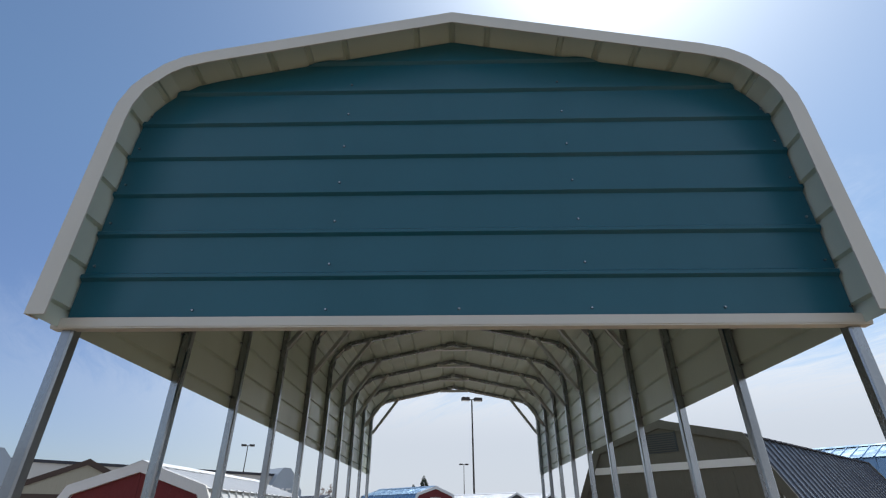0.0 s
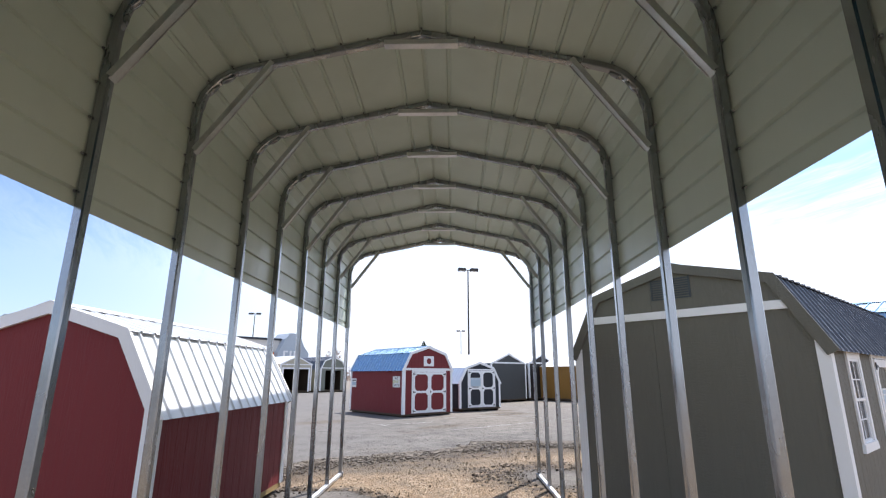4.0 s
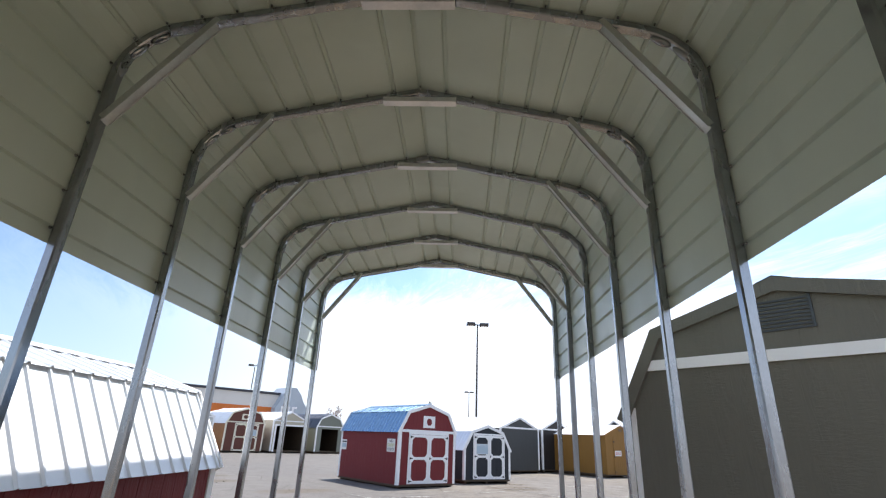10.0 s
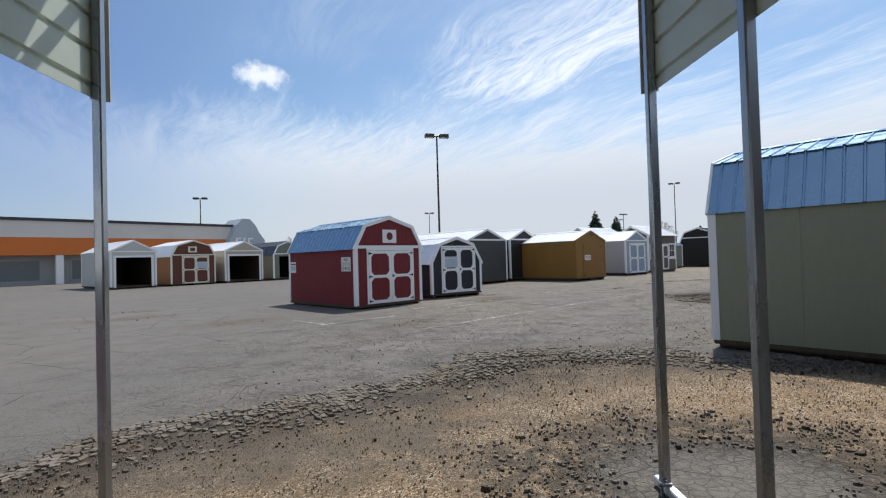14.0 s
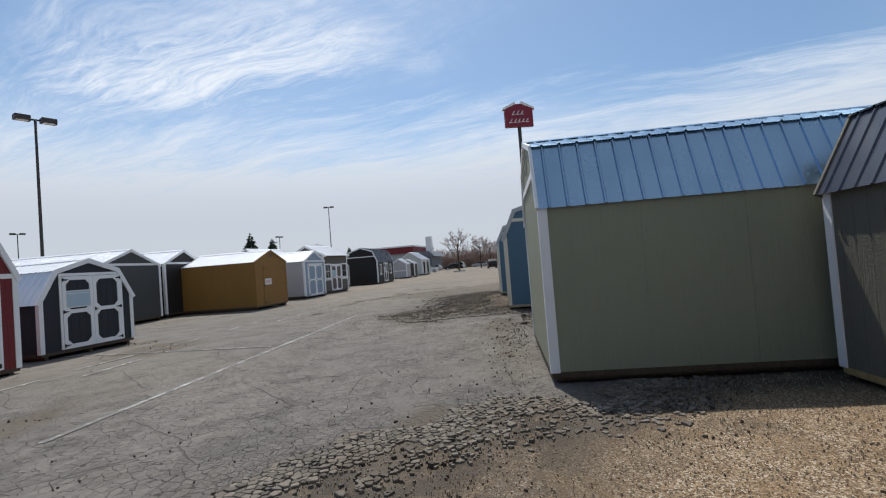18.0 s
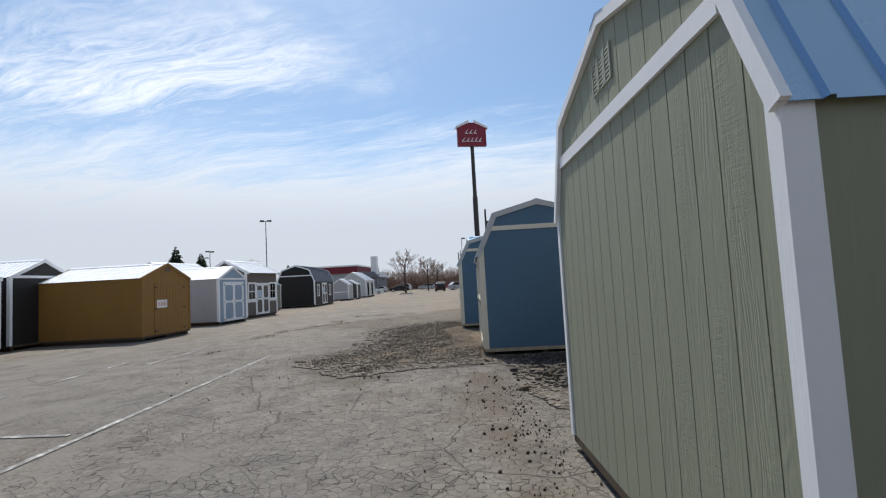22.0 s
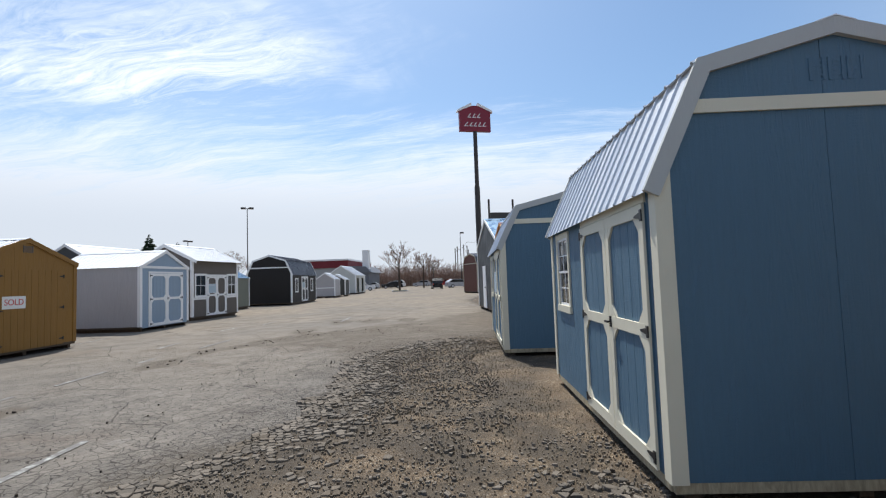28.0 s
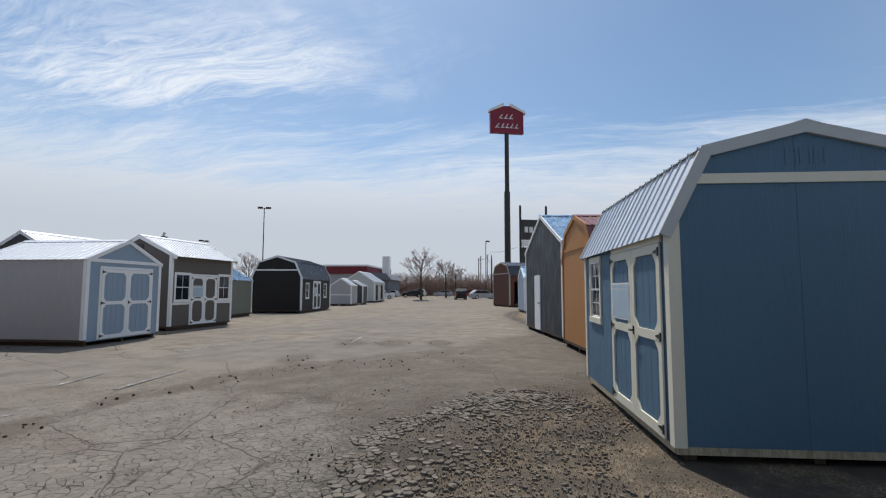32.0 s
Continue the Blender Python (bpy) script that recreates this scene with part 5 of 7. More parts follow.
def barn_left():
    root, w = shed("garden_barn", "low red gambrel barn shed with white trim and bare steel roof", -5.03, 4.28, -1.0, 2.43, 3.62, "gambrel", 1.48, 2.46, S_RED, M_WHITE, M_ROOF_W, 2.20, 0.40, split=True, rim=M_SKID, plain=("front", "back"))


def barn_grey():
    holes = {"right": [(0.68, 1.16, 1.08, 1.98), (4.30, 4.78, 1.08, 1.98)]}
    root, w = shed("lofted_barn", "tall clay-grey lofted barn shed with charcoal steel roof and white trim", 2.136, 6.915, -48.6, 3.05, 6.25, "gambrel", 2.16, 3.18, S_GREY, M_WHITE, M_ROOF_D, 2.88, 0.385, band=2.56, split=True, holes=holes, rake_mat=S_GREY, rim=M_SKID, plain=("front", "back"))
    gable_vent(root, w["front"], 1.50, 2.90, 0.52, 0.28, M_VENT)
    for h in holes["right"]:
        sash_window(root, w["right"], *h, M_WHITE)
    double_door(root, w["right"], 2.88, 1.80, 0.16, 2.00, S_GREY, M_WHITE, -1)


def barn_green():
    holes = {"front": []}
    root, w = shed("lofted_barn", "sage-green lofted barn shed with pale steel roof and white trim", 7.44, 15.74, 221.0, 3.21, 6.2, "gambrel", 2.25, 3.385, S_GREEN, M_WHITE, M_ROOF, 3.05, 0.36, band=2.72, split=True, lift=0.14, rim=M_SKID_D, eave=0.03, rake=0.055, plain=("left", "right"), front_corner=0.045, groove=0.009)
    for u in (1.41, 1.54, 1.67):
        gable_vent(root, w["front"], u, 3.06, 0.125, 0.24, M_SAGE)
    gable_vent(root, w["back"], 1.6, 3.0, 0.34, 0.22, M_WHITE)


def barn_blue(x, y, turn, notice_on, low=0.0):
    holes = {"left": [(0.47, 1.09, 1.20, 2.11)]}
    root, w = shed("side_lofted_barn", "blue lofted barn shed with cream trim, double doors and one window", x, y, turn, 2.65, 4.00, "gambrel", 2.335, 3.365 - low, S_BLUE, M_CREAM, M_ROOF_S, 3.11 - 0.7 * low, 0.36, band=2.80 - 0.5 * low, split=True, holes=holes, lift=0.14, rim=M_SKID_P, rake_mat=M_RAKE, plain=("front", "back"))
    sash_window(root, w["left"], *holes["left"][0], M_CREAM)
    double_door(root, w["left"], 2.83, 1.95, 0.15, 2.14, S_BLUE, M_CREAM, -1 if notice_on else None, False)
    for u in (1.19, 1.325, 1.46):
        gable_vent(root, w["front"], u, 3.04 - 0.7 * low, 0.115, 0.17, S_BLUE, 0.018)


def barn_red():
    root, w = shed("barn_shed", "red gambrel barn shed with white double doors and octagonal loft window", -1.957, 21.886, 42.1, 2.87, 4.5, "gambrel", 2.095, 3.09, S_RED, M_WHITE, M_ROOF, 2.784, 0.39, band=2.06, split=True, lift=0.12)
    double_door(root, w["front"], 1.48, 1.92, 0.14, 1.93, S_RED, M_WHITE)
    f = w["front"]
    bm = bmesh.new()
    c, o = (1.435, 2.43), 0.20
    ring = [(c[0] + o * 0.62 * math.cos(radians(22.5 + 45 * k)) * 1.15, c[1] + o * 0.62 * math.sin(radians(22.5 + 45 * k)) * 1.15) for k in range(8)]
    sq = [(c[0] - 0.30, c[1] - 0.23), (c[0] + 0.30, c[1] - 0.23), (c[0] + 0.30, c[1] + 0.23), (c[0] - 0.30, c[1] + 0.23)]
    slab(bm, f.m, sq, 0.012, 0.030)
    win = part("loft_window", bm, M_WHITE, root, "white framed octagonal loft panel")
    part("octagon_panel", slab(bmesh.new(), f.m, ring, 0.030, 0.034), S_RED, win)
    notice(root, w["left"], 3.97, 1.50, 0.56, 0.48, [("NO", 0.15, 0.15, M_INK), ("CREDIT", 0.0, 0.15, M_GREENINK), ("CHECK", -0.15, 0.15, M_INK)])
    notice(root, w["left"], 0.30, 1.42, 0.42, 0.42, [("", 0.12, 0.05, M_INK), ("", -0.03, 0.16, M_BLUEINK)])


def barn_navy():
    root, w = shed("mini_barn", "charcoal mini barn with white double doors and white steel roof", 0.60, 25.42, 35.0, 2.66, 3.6, "gambrel", 1.47, 2.46, S_NAVY, M_WHITE, M_ROOF_W, 2.18, 0.42, lift=0.16, corner=0.08)
    double_door(root, w["front"], 1.42, 1.70, 0.18, 2.04, S_NAVY, M_WHITE, -1)


def plain_sheds():
    root, w = shed("utility_shed", "slate-grey utility shed with white trim and bright steel roof", 2.88, 34.05, 42.0, 3.66, 7.0, "gable", 2.62, 3.30, S_DGREY, M_WHITE, M_ROOF_W, band=2.66, lift=0.19)
    root, w = shed("utility_shed", "black-brown utility shed with white trim and bright steel roof", 5.95, 37.2, 40.0, 3.0, 7.0, "gable", 2.70, 3.38, S_BLACK, M_WHITE, M_ROOF_W, band=2.72, lift=0.19)
    # ochre shed with a sold sign
    root, w = shed("utility_shed", "ochre-stained utility shed with closed double doors and a sold sign", 9.50, 34.75, 38.4, 3.22, 4.14, "gable", 2.45, 3.05, S_OCHRE, S_OCHRE, M_ROOF_W, split=True, lift=0.18, plain=("left", "right", "front", "back"))
    f = w["front"]
    for a, b, s in ((0.74, 1.71, -1), (1.72, 2.76, 1)):
        leaf = part("door", grooved(f.m, a, b, 0.16, 2.25, 0.2, 0.014, 0.030), S_OCHRE, root, "plain ochre board door")
        for v in (0.32, 1.2, 2.08):
            hinge(leaf, f.m, a + 0.01 if s < 0 else b - 0.01, v, -s)
    gable_vent(root, f, 1.61, 2.80, 0.30, 0.18, S_TAUPE)
    s = part("sold_sign", slab(bmesh.new(), f.m, rect(0.88, 1.54, 1.24, 1.56), 0.032, 0.036), M_SIGN, root, "white card sign reading sold")
    words("SOLD", 0.22, M_REDINK, f.m @ Matrix.Translation((1.21, 1.40, 0.038)), s)
    # pale shed with blue front
    root, w = shed("utility_shed", "pale taupe shed with light blue double-door front", 14.80, 40.05, 36.5, 3.08, 3.63, "gable", 2.51, 3.18, S_LGREY, M_WHITE, M_ROOF_W, band=2.50, lift=0.19)
    part("front_cladding", slab(bmesh.new(), w["front"].m, [(0.09, 0.13), (2.99, 0.13), (2.99, 2.50), (1.54, 3.10), (0.09, 2.50)], 0.0122, 0.0124), S_LBLUE, root, "light blue painted gable front")
    double_door(root, w["front"], 1.58, 2.1, 0.16, 2.25, S_LBLUE, M_WHITE)
    # taupe studio shed, long side to the aisle
    holes = {"right": [(0.25, 1.05, 1.20, 2.25), (2.95, 3.70, 1.20, 2.25)]}
    root, w = shed("studio_shed", "taupe studio shed with white double doors and two windows", 16.71, 46.44, -58.0, 3.0, 3.9, "gable", 3.06, 3.80, S_TAUPE, M_WHITE, M_ROOF_W, holes=holes, eave=0.28, rake=0.13, lift=0.19)
    for h in holes["right"]:
        sash_window(root, w["right"], *h, M_WHITE, 1, 2)
    double_door(root, w["right"], 1.95, 1.62, 0.18, 2.20, S_TAUPE, M_WHITE, -1)
    gable_vent(root, w["front"], 1.5, 3.35, 0.4, 0.22, M_DARK)
    for a, b in ((0.1, 1.08), (2.82, 3.8)):
        part("sill_band", slab(bmesh.new(), w["right"].m, rect(a, b, 1.02, 1.10), 0.0125, 0.026), M_WHITE, root)
    root, w = shed("utility_shed", "grey shed with a pale steel roof standing behind the row", 13.3, 49.9, -55.0, 3.2, 5.0, "gable", 3.05, 3.95, S_DGREY, M_WHITE, M_ROOF_W, lift=0.19)
    # shed hidden between, then the black-brown lofted barn
    root, w = shed("utility_shed", "moss-grey shed with a pale roof in the row", 21.6, 52.7, -50.0, 2.6, 3.6, "gable", 2.2, 2.95, S_TEAL, M_WHITE, M_ROOF, lift=0.19)
    holes = {"right": [(0.9, 1.5, 1.05, 2.05), (5.2, 5.8, 1.05, 2.05)]}
    root, w = shed("lofted_barn", "black-brown lofted barn with white-framed doors and windows", 27.45, 56.07, -50.3, 3.6, 6.9, "gambrel", 2.5, 3.98, S_BLACK, M_WHITE, M_ROOF_D, 3.55, 0.48, band=3.0, holes=holes, lift=0.19)
    for h in holes["right"]:
        sash_window(root, w["right"], *h, M_WHITE, 1, 2)
    double_door(root, w["right"], 3.4, 1.7, 0.18, 2.2, S_DGREY, M_WHITE, -1)
    root, w = shed("playhouse", "small pale grey shed with white bands and a pale steel roof", 40.1, 65.1, -50.0, 2.2, 2.5, "gable", 2.05, 2.75, S_LGREY, M_WHITE, M_ROOF_W, band=1.1, lift=0.19)
    root, w = shed("playhouse", "small grey shed with a pale steel roof", 43.2, 67.2, -50.0, 2.2, 2.2, "gable", 2.0, 2.6, S_DGREY, M_WHITE, M_ROOF_W, lift=0.19)
    holes = {"right": [(1.0, 2.6, 0.3, 2.2), (4.6, 6.2, 0.3, 2.2)], "front": [(1.2, 2.8, 0.3, 2.1)]}
    root, w = shed("porch_shed", "pale grey shed with tall porch openings", 48.2, 74.2, -50.0, 4.0, 7.6, "gable", 2.6, 3.9, S_WHITE, M_WHITE, M_ROOF_W, holes=holes, lift=0.19)


def right_row():
    root, w = shed("lofted_barn", "orange cedar lofted barn with a dusty red steel roof", 24.7, 30.25, 222.0, 3.0, 4.5, "gambrel", 2.55, 3.64, S_ORANGE, S_ORANGE, M_ROOF_R, 3.26, 0.40, band=2.78, lift=0.19)
    root, w = shed("garage", "tall charcoal steel garage with white trim and a white walk door", 29.28, 34.54, 224.7, 5.6, 6.5, "gable", 3.2, 4.40, S_STEELGREY, M_WHITE, M_ROOF, siding_step=0.229, lift=0.19)
    f = w["front"]
    d = part("door", slab(bmesh.new(), f.m, rect(1.75, 2.65, 0.15, 2.20), 0.014, 0.05), M_VINYL, root, "white steel walk door")
    part("handle", cylinder(bmesh.new(), f.m @ Vector((2.55, 1.15, 0.05)), f.m @ Vector((2.55, 1.15, 0.10)), 0.03), M_BLACK, d)
    root, w = shed("utility_shed", "light blue shed with white trim in the far row", 42.83, 44.1, 222.0, 3.0, 4.0, "gable", 2.5, 3.3, S_LBLUE, M_WHITE, M_ROOF, lift=0.19)
    root, w = shed("lofted_barn", "chestnut-brown lofted barn with tan trim at the end of the row", 51.5, 53.0, 242.0, 3.6, 5.5, "gambrel", 3.1, 4.3, S_BROWN, S_TAN, M_ROOF_D, 3.95, 0.45, band=3.2, holes={"right": [(0.5, 2.2, 0.2, 2.4)]}, lift=0.19)
    root, w = shed("utility_shed", "deep red shed with white trim and pale roof behind the pavilion", 14.2, 16.79, -47.0, 2.6, 3.2, "gable", 2.23, 2.88, S_RED, M_WHITE, M_ROOF_W, lift=0.19)


def left_row():
    for x, y, wide, mat, lab in ((-23.06, 43.25, 3.15, S_WHITE, "white-grey garage shed with an open front"), (-17.2, 49.75, 3.6, S_TAN, "tan garage shed with an open front")):
        e = wide - 0.36
        holes = {"front": [(0.36, e, 0.14, 2.40)]}
        root, w = shed("garage_shed", lab, x, y, 48.0, wide, 7.2, "gable", 2.90, 3.70, mat, M_WHITE, M_ROOF_W, holes=holes, band=2.86, lift=0.19)
        bm = bmesh.new()
        for r in (rect(0.20, 0.36, 0.13, 2.55), rect(e, e + 0.16, 0.13, 2.55), rect(0.36, e, 2.40, 2.55)):
            slab(bm, w["front"].m, r, 0.012, 0.036)
        part("opening_trim", bm, M_WHITE, root)
        lining(root, wide, 7.2, 2.9, 0.19)
    root, w = shed("barn_shed", "brown gambrel barn shed with cream double doors and loft window", -20.2, 46.4, 48.0, 3.6, 5.5, "gambrel", 2.5, 3.75, S_BROWN, M_CREAM, M_ROOF_W, 3.35, 0.48, band=2.55, lift=0.19)
    part("side_cladding", slab(bmesh.new(), w["left"].m, rect(0.06, 5.44, 0.14, 2.46), 0.0122, 0.016), S_CEDAR, root, "cedar-orange boarded side")
    double_door(root, w["front"], 1.95, 2.1, 0.16, 2.4, S_BROWN, M_CREAM, 1)
    win = part("loft_window", slab(bmesh.new(), w["front"].m, rect(1.35, 2.05, 2.75, 3.25), 0.012, 0.03), M_CREAM, root, "cream framed loft panel")
    part("octagon_panel", slab(bmesh.new(), w["front"].m, [(1.50, 2.92), (1.60, 2.85), (1.80, 2.85), (1.90, 2.92), (1.90, 3.08), (1.80, 3.15), (1.60, 3.15), (1.50, 3.08)], 0.03, 0.034), S_BROWN, win)
    root, w = shed("lofted_barn", "moss-grey lofted barn with white trim and a dark open door", -14.0, 53.2, 48.0, 3.2, 6.5, "gambrel", 2.5, 3.75, S_TEAL, M_WHITE, M_ROOF_D, 3.3, 0.45, band=2.55, holes={"front": [(0.6, 2.6, 0.14, 2.3)]}, lift=0.19)
    lining(root, 3.2, 6.5, 2.5, 0.19)
    porch_cabin()
    gable_cabin()


def gable_cabin():
    """Tan cabin with a recessed railed porch under a shallow gable with brown boards."""
    W, L, P = 3.4, 6.0, 1.3
    holes = {"front": [(0.16, W - 0.16, 0.16, 2.28)], "right": [(0.16, P, 0.16, 2.28)], "left": [(L - P, L - 0.16, 0.16, 2.28)]}
    root, w = shed("porch_cabin", "tan cabin with a railed porch and brown gable boards", -11.75, 11.65, 38.6, W, L, "gable", 2.5, 3.28, S_TAN, S_TAN, M_ROOF_B, holes=holes, eave=0.2, rake=0.12, rake_mat=M_FASCIA)
    inner = Wall(frame_of((0, P, 0), (1, 0, 0), (0, 0, 1)), W, [(0, 2.5), (W, 2.5)])
    part("porch_wall", slab(bmesh.new(), inner.m, rect(0.02, W - 0.02, 0.14, 2.5), -0.02, 0.0), S_TAN, root)
    part("porch_ceiling", box(bmesh.new(), 0.02, W - 0.02, 0.03, P, 2.42, 2.44), M_CREAM, root)
    door = part("door", slab(bmesh.new(), inner.m, rect(1.3, 2.2, 0.16, 2.18), 0.002, 0.03), M_VINYL, root, "white porch door")
    part("handle", cylinder(bmesh.new(), inner.m @ Vector((2.1, 1.1, 0.03)), inner.m @ Vector((2.1, 1.1, 0.08)), 0.025), M_BLACK, door)
    part("porch_beam", box(bmesh.new(), 0.0, W, -0.02, -0.013, 2.28, 2.42), M_FASCIA, root, "brown beam over the porch")
    for a, b in (((0.2, 0.05), (1.2, 0.05)), ((2.2, 0.05), (W - 0.2, 0.05)), ((0.05, 0.2), (0.05, P)), ((W - 0.05, 0.2), (W - 0.05, P))):
        a, b = Vector((*a, 0)), Vector((*b, 0))
        for z in (0.32, 1.05):
            part("porch_rail", bar(bmesh.new(), a + Vector((0, 0, z)), b + Vector((0, 0, z)), 0.05, 0.05), M_CREAM, root)
        n = max(2, int((b - a).length / 0.12))
        for k in range(1, n):
            p = a.lerp(b, k / n)
            part("baluster", bar(bmesh.new(), p + Vector((0, 0, 0.33)), p + Vector((0, 0, 1.04)), 0.032, 0.032, (0, 1, 0)), M_CREAM, root)


def porch_cabin():
    """Tan gambrel cabin, long side to the lot, with a corner porch at one end."""
    W, L = 3.0, 4.0
    c, s = math.cos(radians(-42)), math.sin(radians(-42))
    ox, oy = -18.8 + s * (L + 1.1) - c * W, 28.0 - c * (L + 1.1) - s * W
    root, w = shed("porch_cabin", "tan gambrel cabin with a grey roof, glazed door and small porch", ox, oy, -42.0, W, L, "gambrel", 2.15, 3.15, S_TAN, M_WHITE, M_ROOF_D, 2.80, 0.42, holes={"right": [(2.95, 3.75, 0.2, 2.0), (1.2, 1.8, 1.05, 1.95)]})
    f = w["right"]
    sash_window(root, f, 1.2, 1.8, 1.05, 1.95, M_WHITE)
    d = part("door", slab(bmesh.new(), f.m, rect(2.95, 3.75, 0.2, 2.0), -0.01, 0.02), M_VINYL, root, "white door with a grid of panes")
    for i in range(3):
        for j in range(4):
            part("pane", slab(bmesh.new(), f.m, rect(3.08 + i * 0.19, 3.24 + i * 0.19, 1.02 + j * 0.22, 1.21 + j * 0.22), 0.021, 0.024), M_DARK, d)
    part("porch_deck", box(bmesh.new(), 0.0, W, L + 0.04, L + 1.1, 0.06, 0.16), M_VINYL, root, "pale porch deck")
    for x in (0.06, W / 2, W - 0.06):
        part("porch_post", bar(bmesh.new(), (x, L + 1.04, 0.16), (x, L + 1.04, 2.12), 0.10, 0.10, (0, 1, 0)), S_TAN, root)
    for z in (0.45, 0.98):
        part("porch_rail", bar(bmesh.new(), (W - 0.06, L + 0.05, z), (W - 0.06, L + 1.0, z), 0.04, 0.08, (0, 0, 1)), S_TAN, root)
    for k in range(7):
        part("baluster", bar(bmesh.new(), (W - 0.06, L + 0.15 + 0.12 * k, 0.48), (W - 0.06, L + 0.15 + 0.12 * k, 0.95), 0.035, 0.035, (0, 1, 0)), S_TAN, root)
    prof = [(0, 2.15), (0.42, 2.80), (W / 2, 3.15), (W - 0.42, 2.80), (W, 2.15)]
    part("porch_gable", slab(bmesh.new(), frame_of((0, L + 1.08, 0), (1, 0, 0), (0, 0, 1)), [(0, 2.05), (W, 2.05)] + prof[::-1], -0.03, 0.0), S_TAN, root)
    out = inset(prof, -0.03)
    for a, b in zip(out, out[1:]):
        part("porch_roof_sheet", slab(bmesh.new(), frame_of((0, L + 0.08, 0), (1, 0, 0), (0, 0, 1)), [a, b, (b[0], b[1] + 0.03), (a[0], a[1] + 0.03)], -1.10, 0.0), M_ROOF_D, root)
    inn = inset(out, 0.11)
    for a, b, p, q in zip(out, out[1:], inn, inn[1:]):
        part("rake_board", slab(bmesh.new(), frame_of((0, L + 1.12, 0), (1, 0, 0), (0, 0, 1)), [a, p, q, b], -0.035, 0.0), M_WHITE, root)
    board = thing("leaning_board", pose(-17.9, 26.2, 0, 0, 0, -42), "white board propped on the ground by the cabin", "board")
    part("panel", slab(bmesh.new(), frame_of((0, 0, 0), (0.25, 0, 0.97), (0, 1, 0)), [(0, 0), (0.55, 0.06), (0, 0.4)], -0.02, 0.02), M_VINYL, board)


def pavilion():
    """Open timber pavilion: posts, rails with balusters, boarded gable and a red roof."""
    P, ang, W, L, APEX = (12.02, 17.36), 223.0, 3.3, 3.5, 3.47
    root = thing("timber_pavilion", pose(P[0], P[1], 0, 0, 0, ang), "open pine pavilion with railings and a red steel roof", "pavilion")
    a = radians(ang)
    FOOTPRINTS.append((P[0], P[1], math.cos(a), math.sin(a), W, L))
    lip, deck = 0.12, 0.170
    for x0, x1, y0, y1 in ((-lip, W + lip, -lip, 0.05 - lip), (-lip, W + lip, L + lip - 0.05, L + lip), (-lip, 0.05 - lip, 0.051 - lip, L + lip - 0.051), (W + lip - 0.05, W + lip, 0.051 - lip, L + lip - 0.051)):
        part("rim_joist", box(bmesh.new(), x0, x1, y0, y1, 0.0, deck - 0.025), M_PINE, root)
    for x in (0.35, 1.2, 2.1, 3.0):
        part("skid", box(bmesh.new(), x - 0.05, x + 0.05, -0.02, L + 0.02, -0.03, 0.06), M_PINE, root, "treated skid under the deck")
    for k in range(25):
        y = -lip - 0.012 + k * 0.1488
        part("deck_board", box(bmesh.new(), -lip - 0.012, W + lip + 0.012, y + 0.003, y + 0.1438, deck - 0.024, deck), M_PINE, root)
    posts = [(0.06, 0.06), (1.5, 0.06), (W - 0.06, 0.06), (0.06, L - 0.06), (W - 0.06, L - 0.06), (0.06, L / 2), (W - 0.06, L / 2)]
    for x, y in posts:
        part("post", bar(bmesh.new(), (x, y, deck), (x, y, 2.55), 0.13, 0.13, (0, 1, 0), 0.008), M_PINE, root, "square pine post")
    for x, y, dx, dy in ((0.06, 0.06, 1, 0), (1.5, 0.06, -1, 0), (1.5, 0.06, 1, 0), (W - 0.06, 0.06, -1, 0), (0.06, 0.06, 0, 1), (0.06, L - 0.06, 0, -1), (0.06, L - 0.06, 1, 0), (W - 0.06, L - 0.06, -1, 0)):
        part("knee_brace", bar(bmesh.new(), (x + dx * 0.05, y + dy * 0.05, 2.10), (x + dx * 0.46, y + dy * 0.46, 2.57), 0.12, 0.14, (0, 0, 1)), M_PINE, root)
    for x0, x1, y0, y1 in ((-0.02, W + 0.02, -0.02, 0.14), (-0.02, W + 0.02, L - 0.14, L + 0.02), (-0.02, 0.14, 0.141, L - 0.141), (W - 0.14, W + 0.02, 0.141, L - 0.141)):
        part("beam", box(bmesh.new(), x0, x1, y0, y1, 2.55, 2.76), M_PINE, root)

    def railing(a, b):
        a, b = Vector(a), Vector(b)
        d = (b - a).normalized()
        part("hand_rail", bar(bmesh.new(), a + Vector((0, 0, 1.185)), b + Vector((0, 0, 1.185)), 0.12, 0.04, (0, 0, 1)), M_PINE, root)
        part("top_rail", bar(bmesh.new(), a + Vector((0, 0, 1.12)), b + Vector((0, 0, 1.12)), 0.036, 0.085, (0, 0, 1)), M_PINE, root)
        side = Vector((d.y, -d.x, 0))
        n = int((b - a).length / 0.125)
        for k in range(1, n):
            p = a + d * ((b - a).length * k / n)
            part("baluster", bar(bmesh.new(), p + side * 0.036 + Vector((0, 0, deck)), p + side * 0.036 + Vector((0, 0, 1.164)), 0.050, 0.036, (0, 1, 0)), M_PINE, root)

    railing((0.13, 0.06, 0), (1.43, 0.06, 0)), railing((1.57, 0.06, 0), (W - 0.13, 0.06, 0))
    railing((0.06, 0.13, 0), (0.06, L / 2 - 0.07, 0)), railing((0.06, L / 2 + 0.07, 0), (0.06, L - 0.13, 0))
    railing((0.13, L - 0.06, 0), (W - 0.13, L - 0.06, 0))
    # gable: battens, collar beam, king post
    prof = [(-0.21, 2.82), (W / 2, APEX), (W + 0.21, 2.82)]
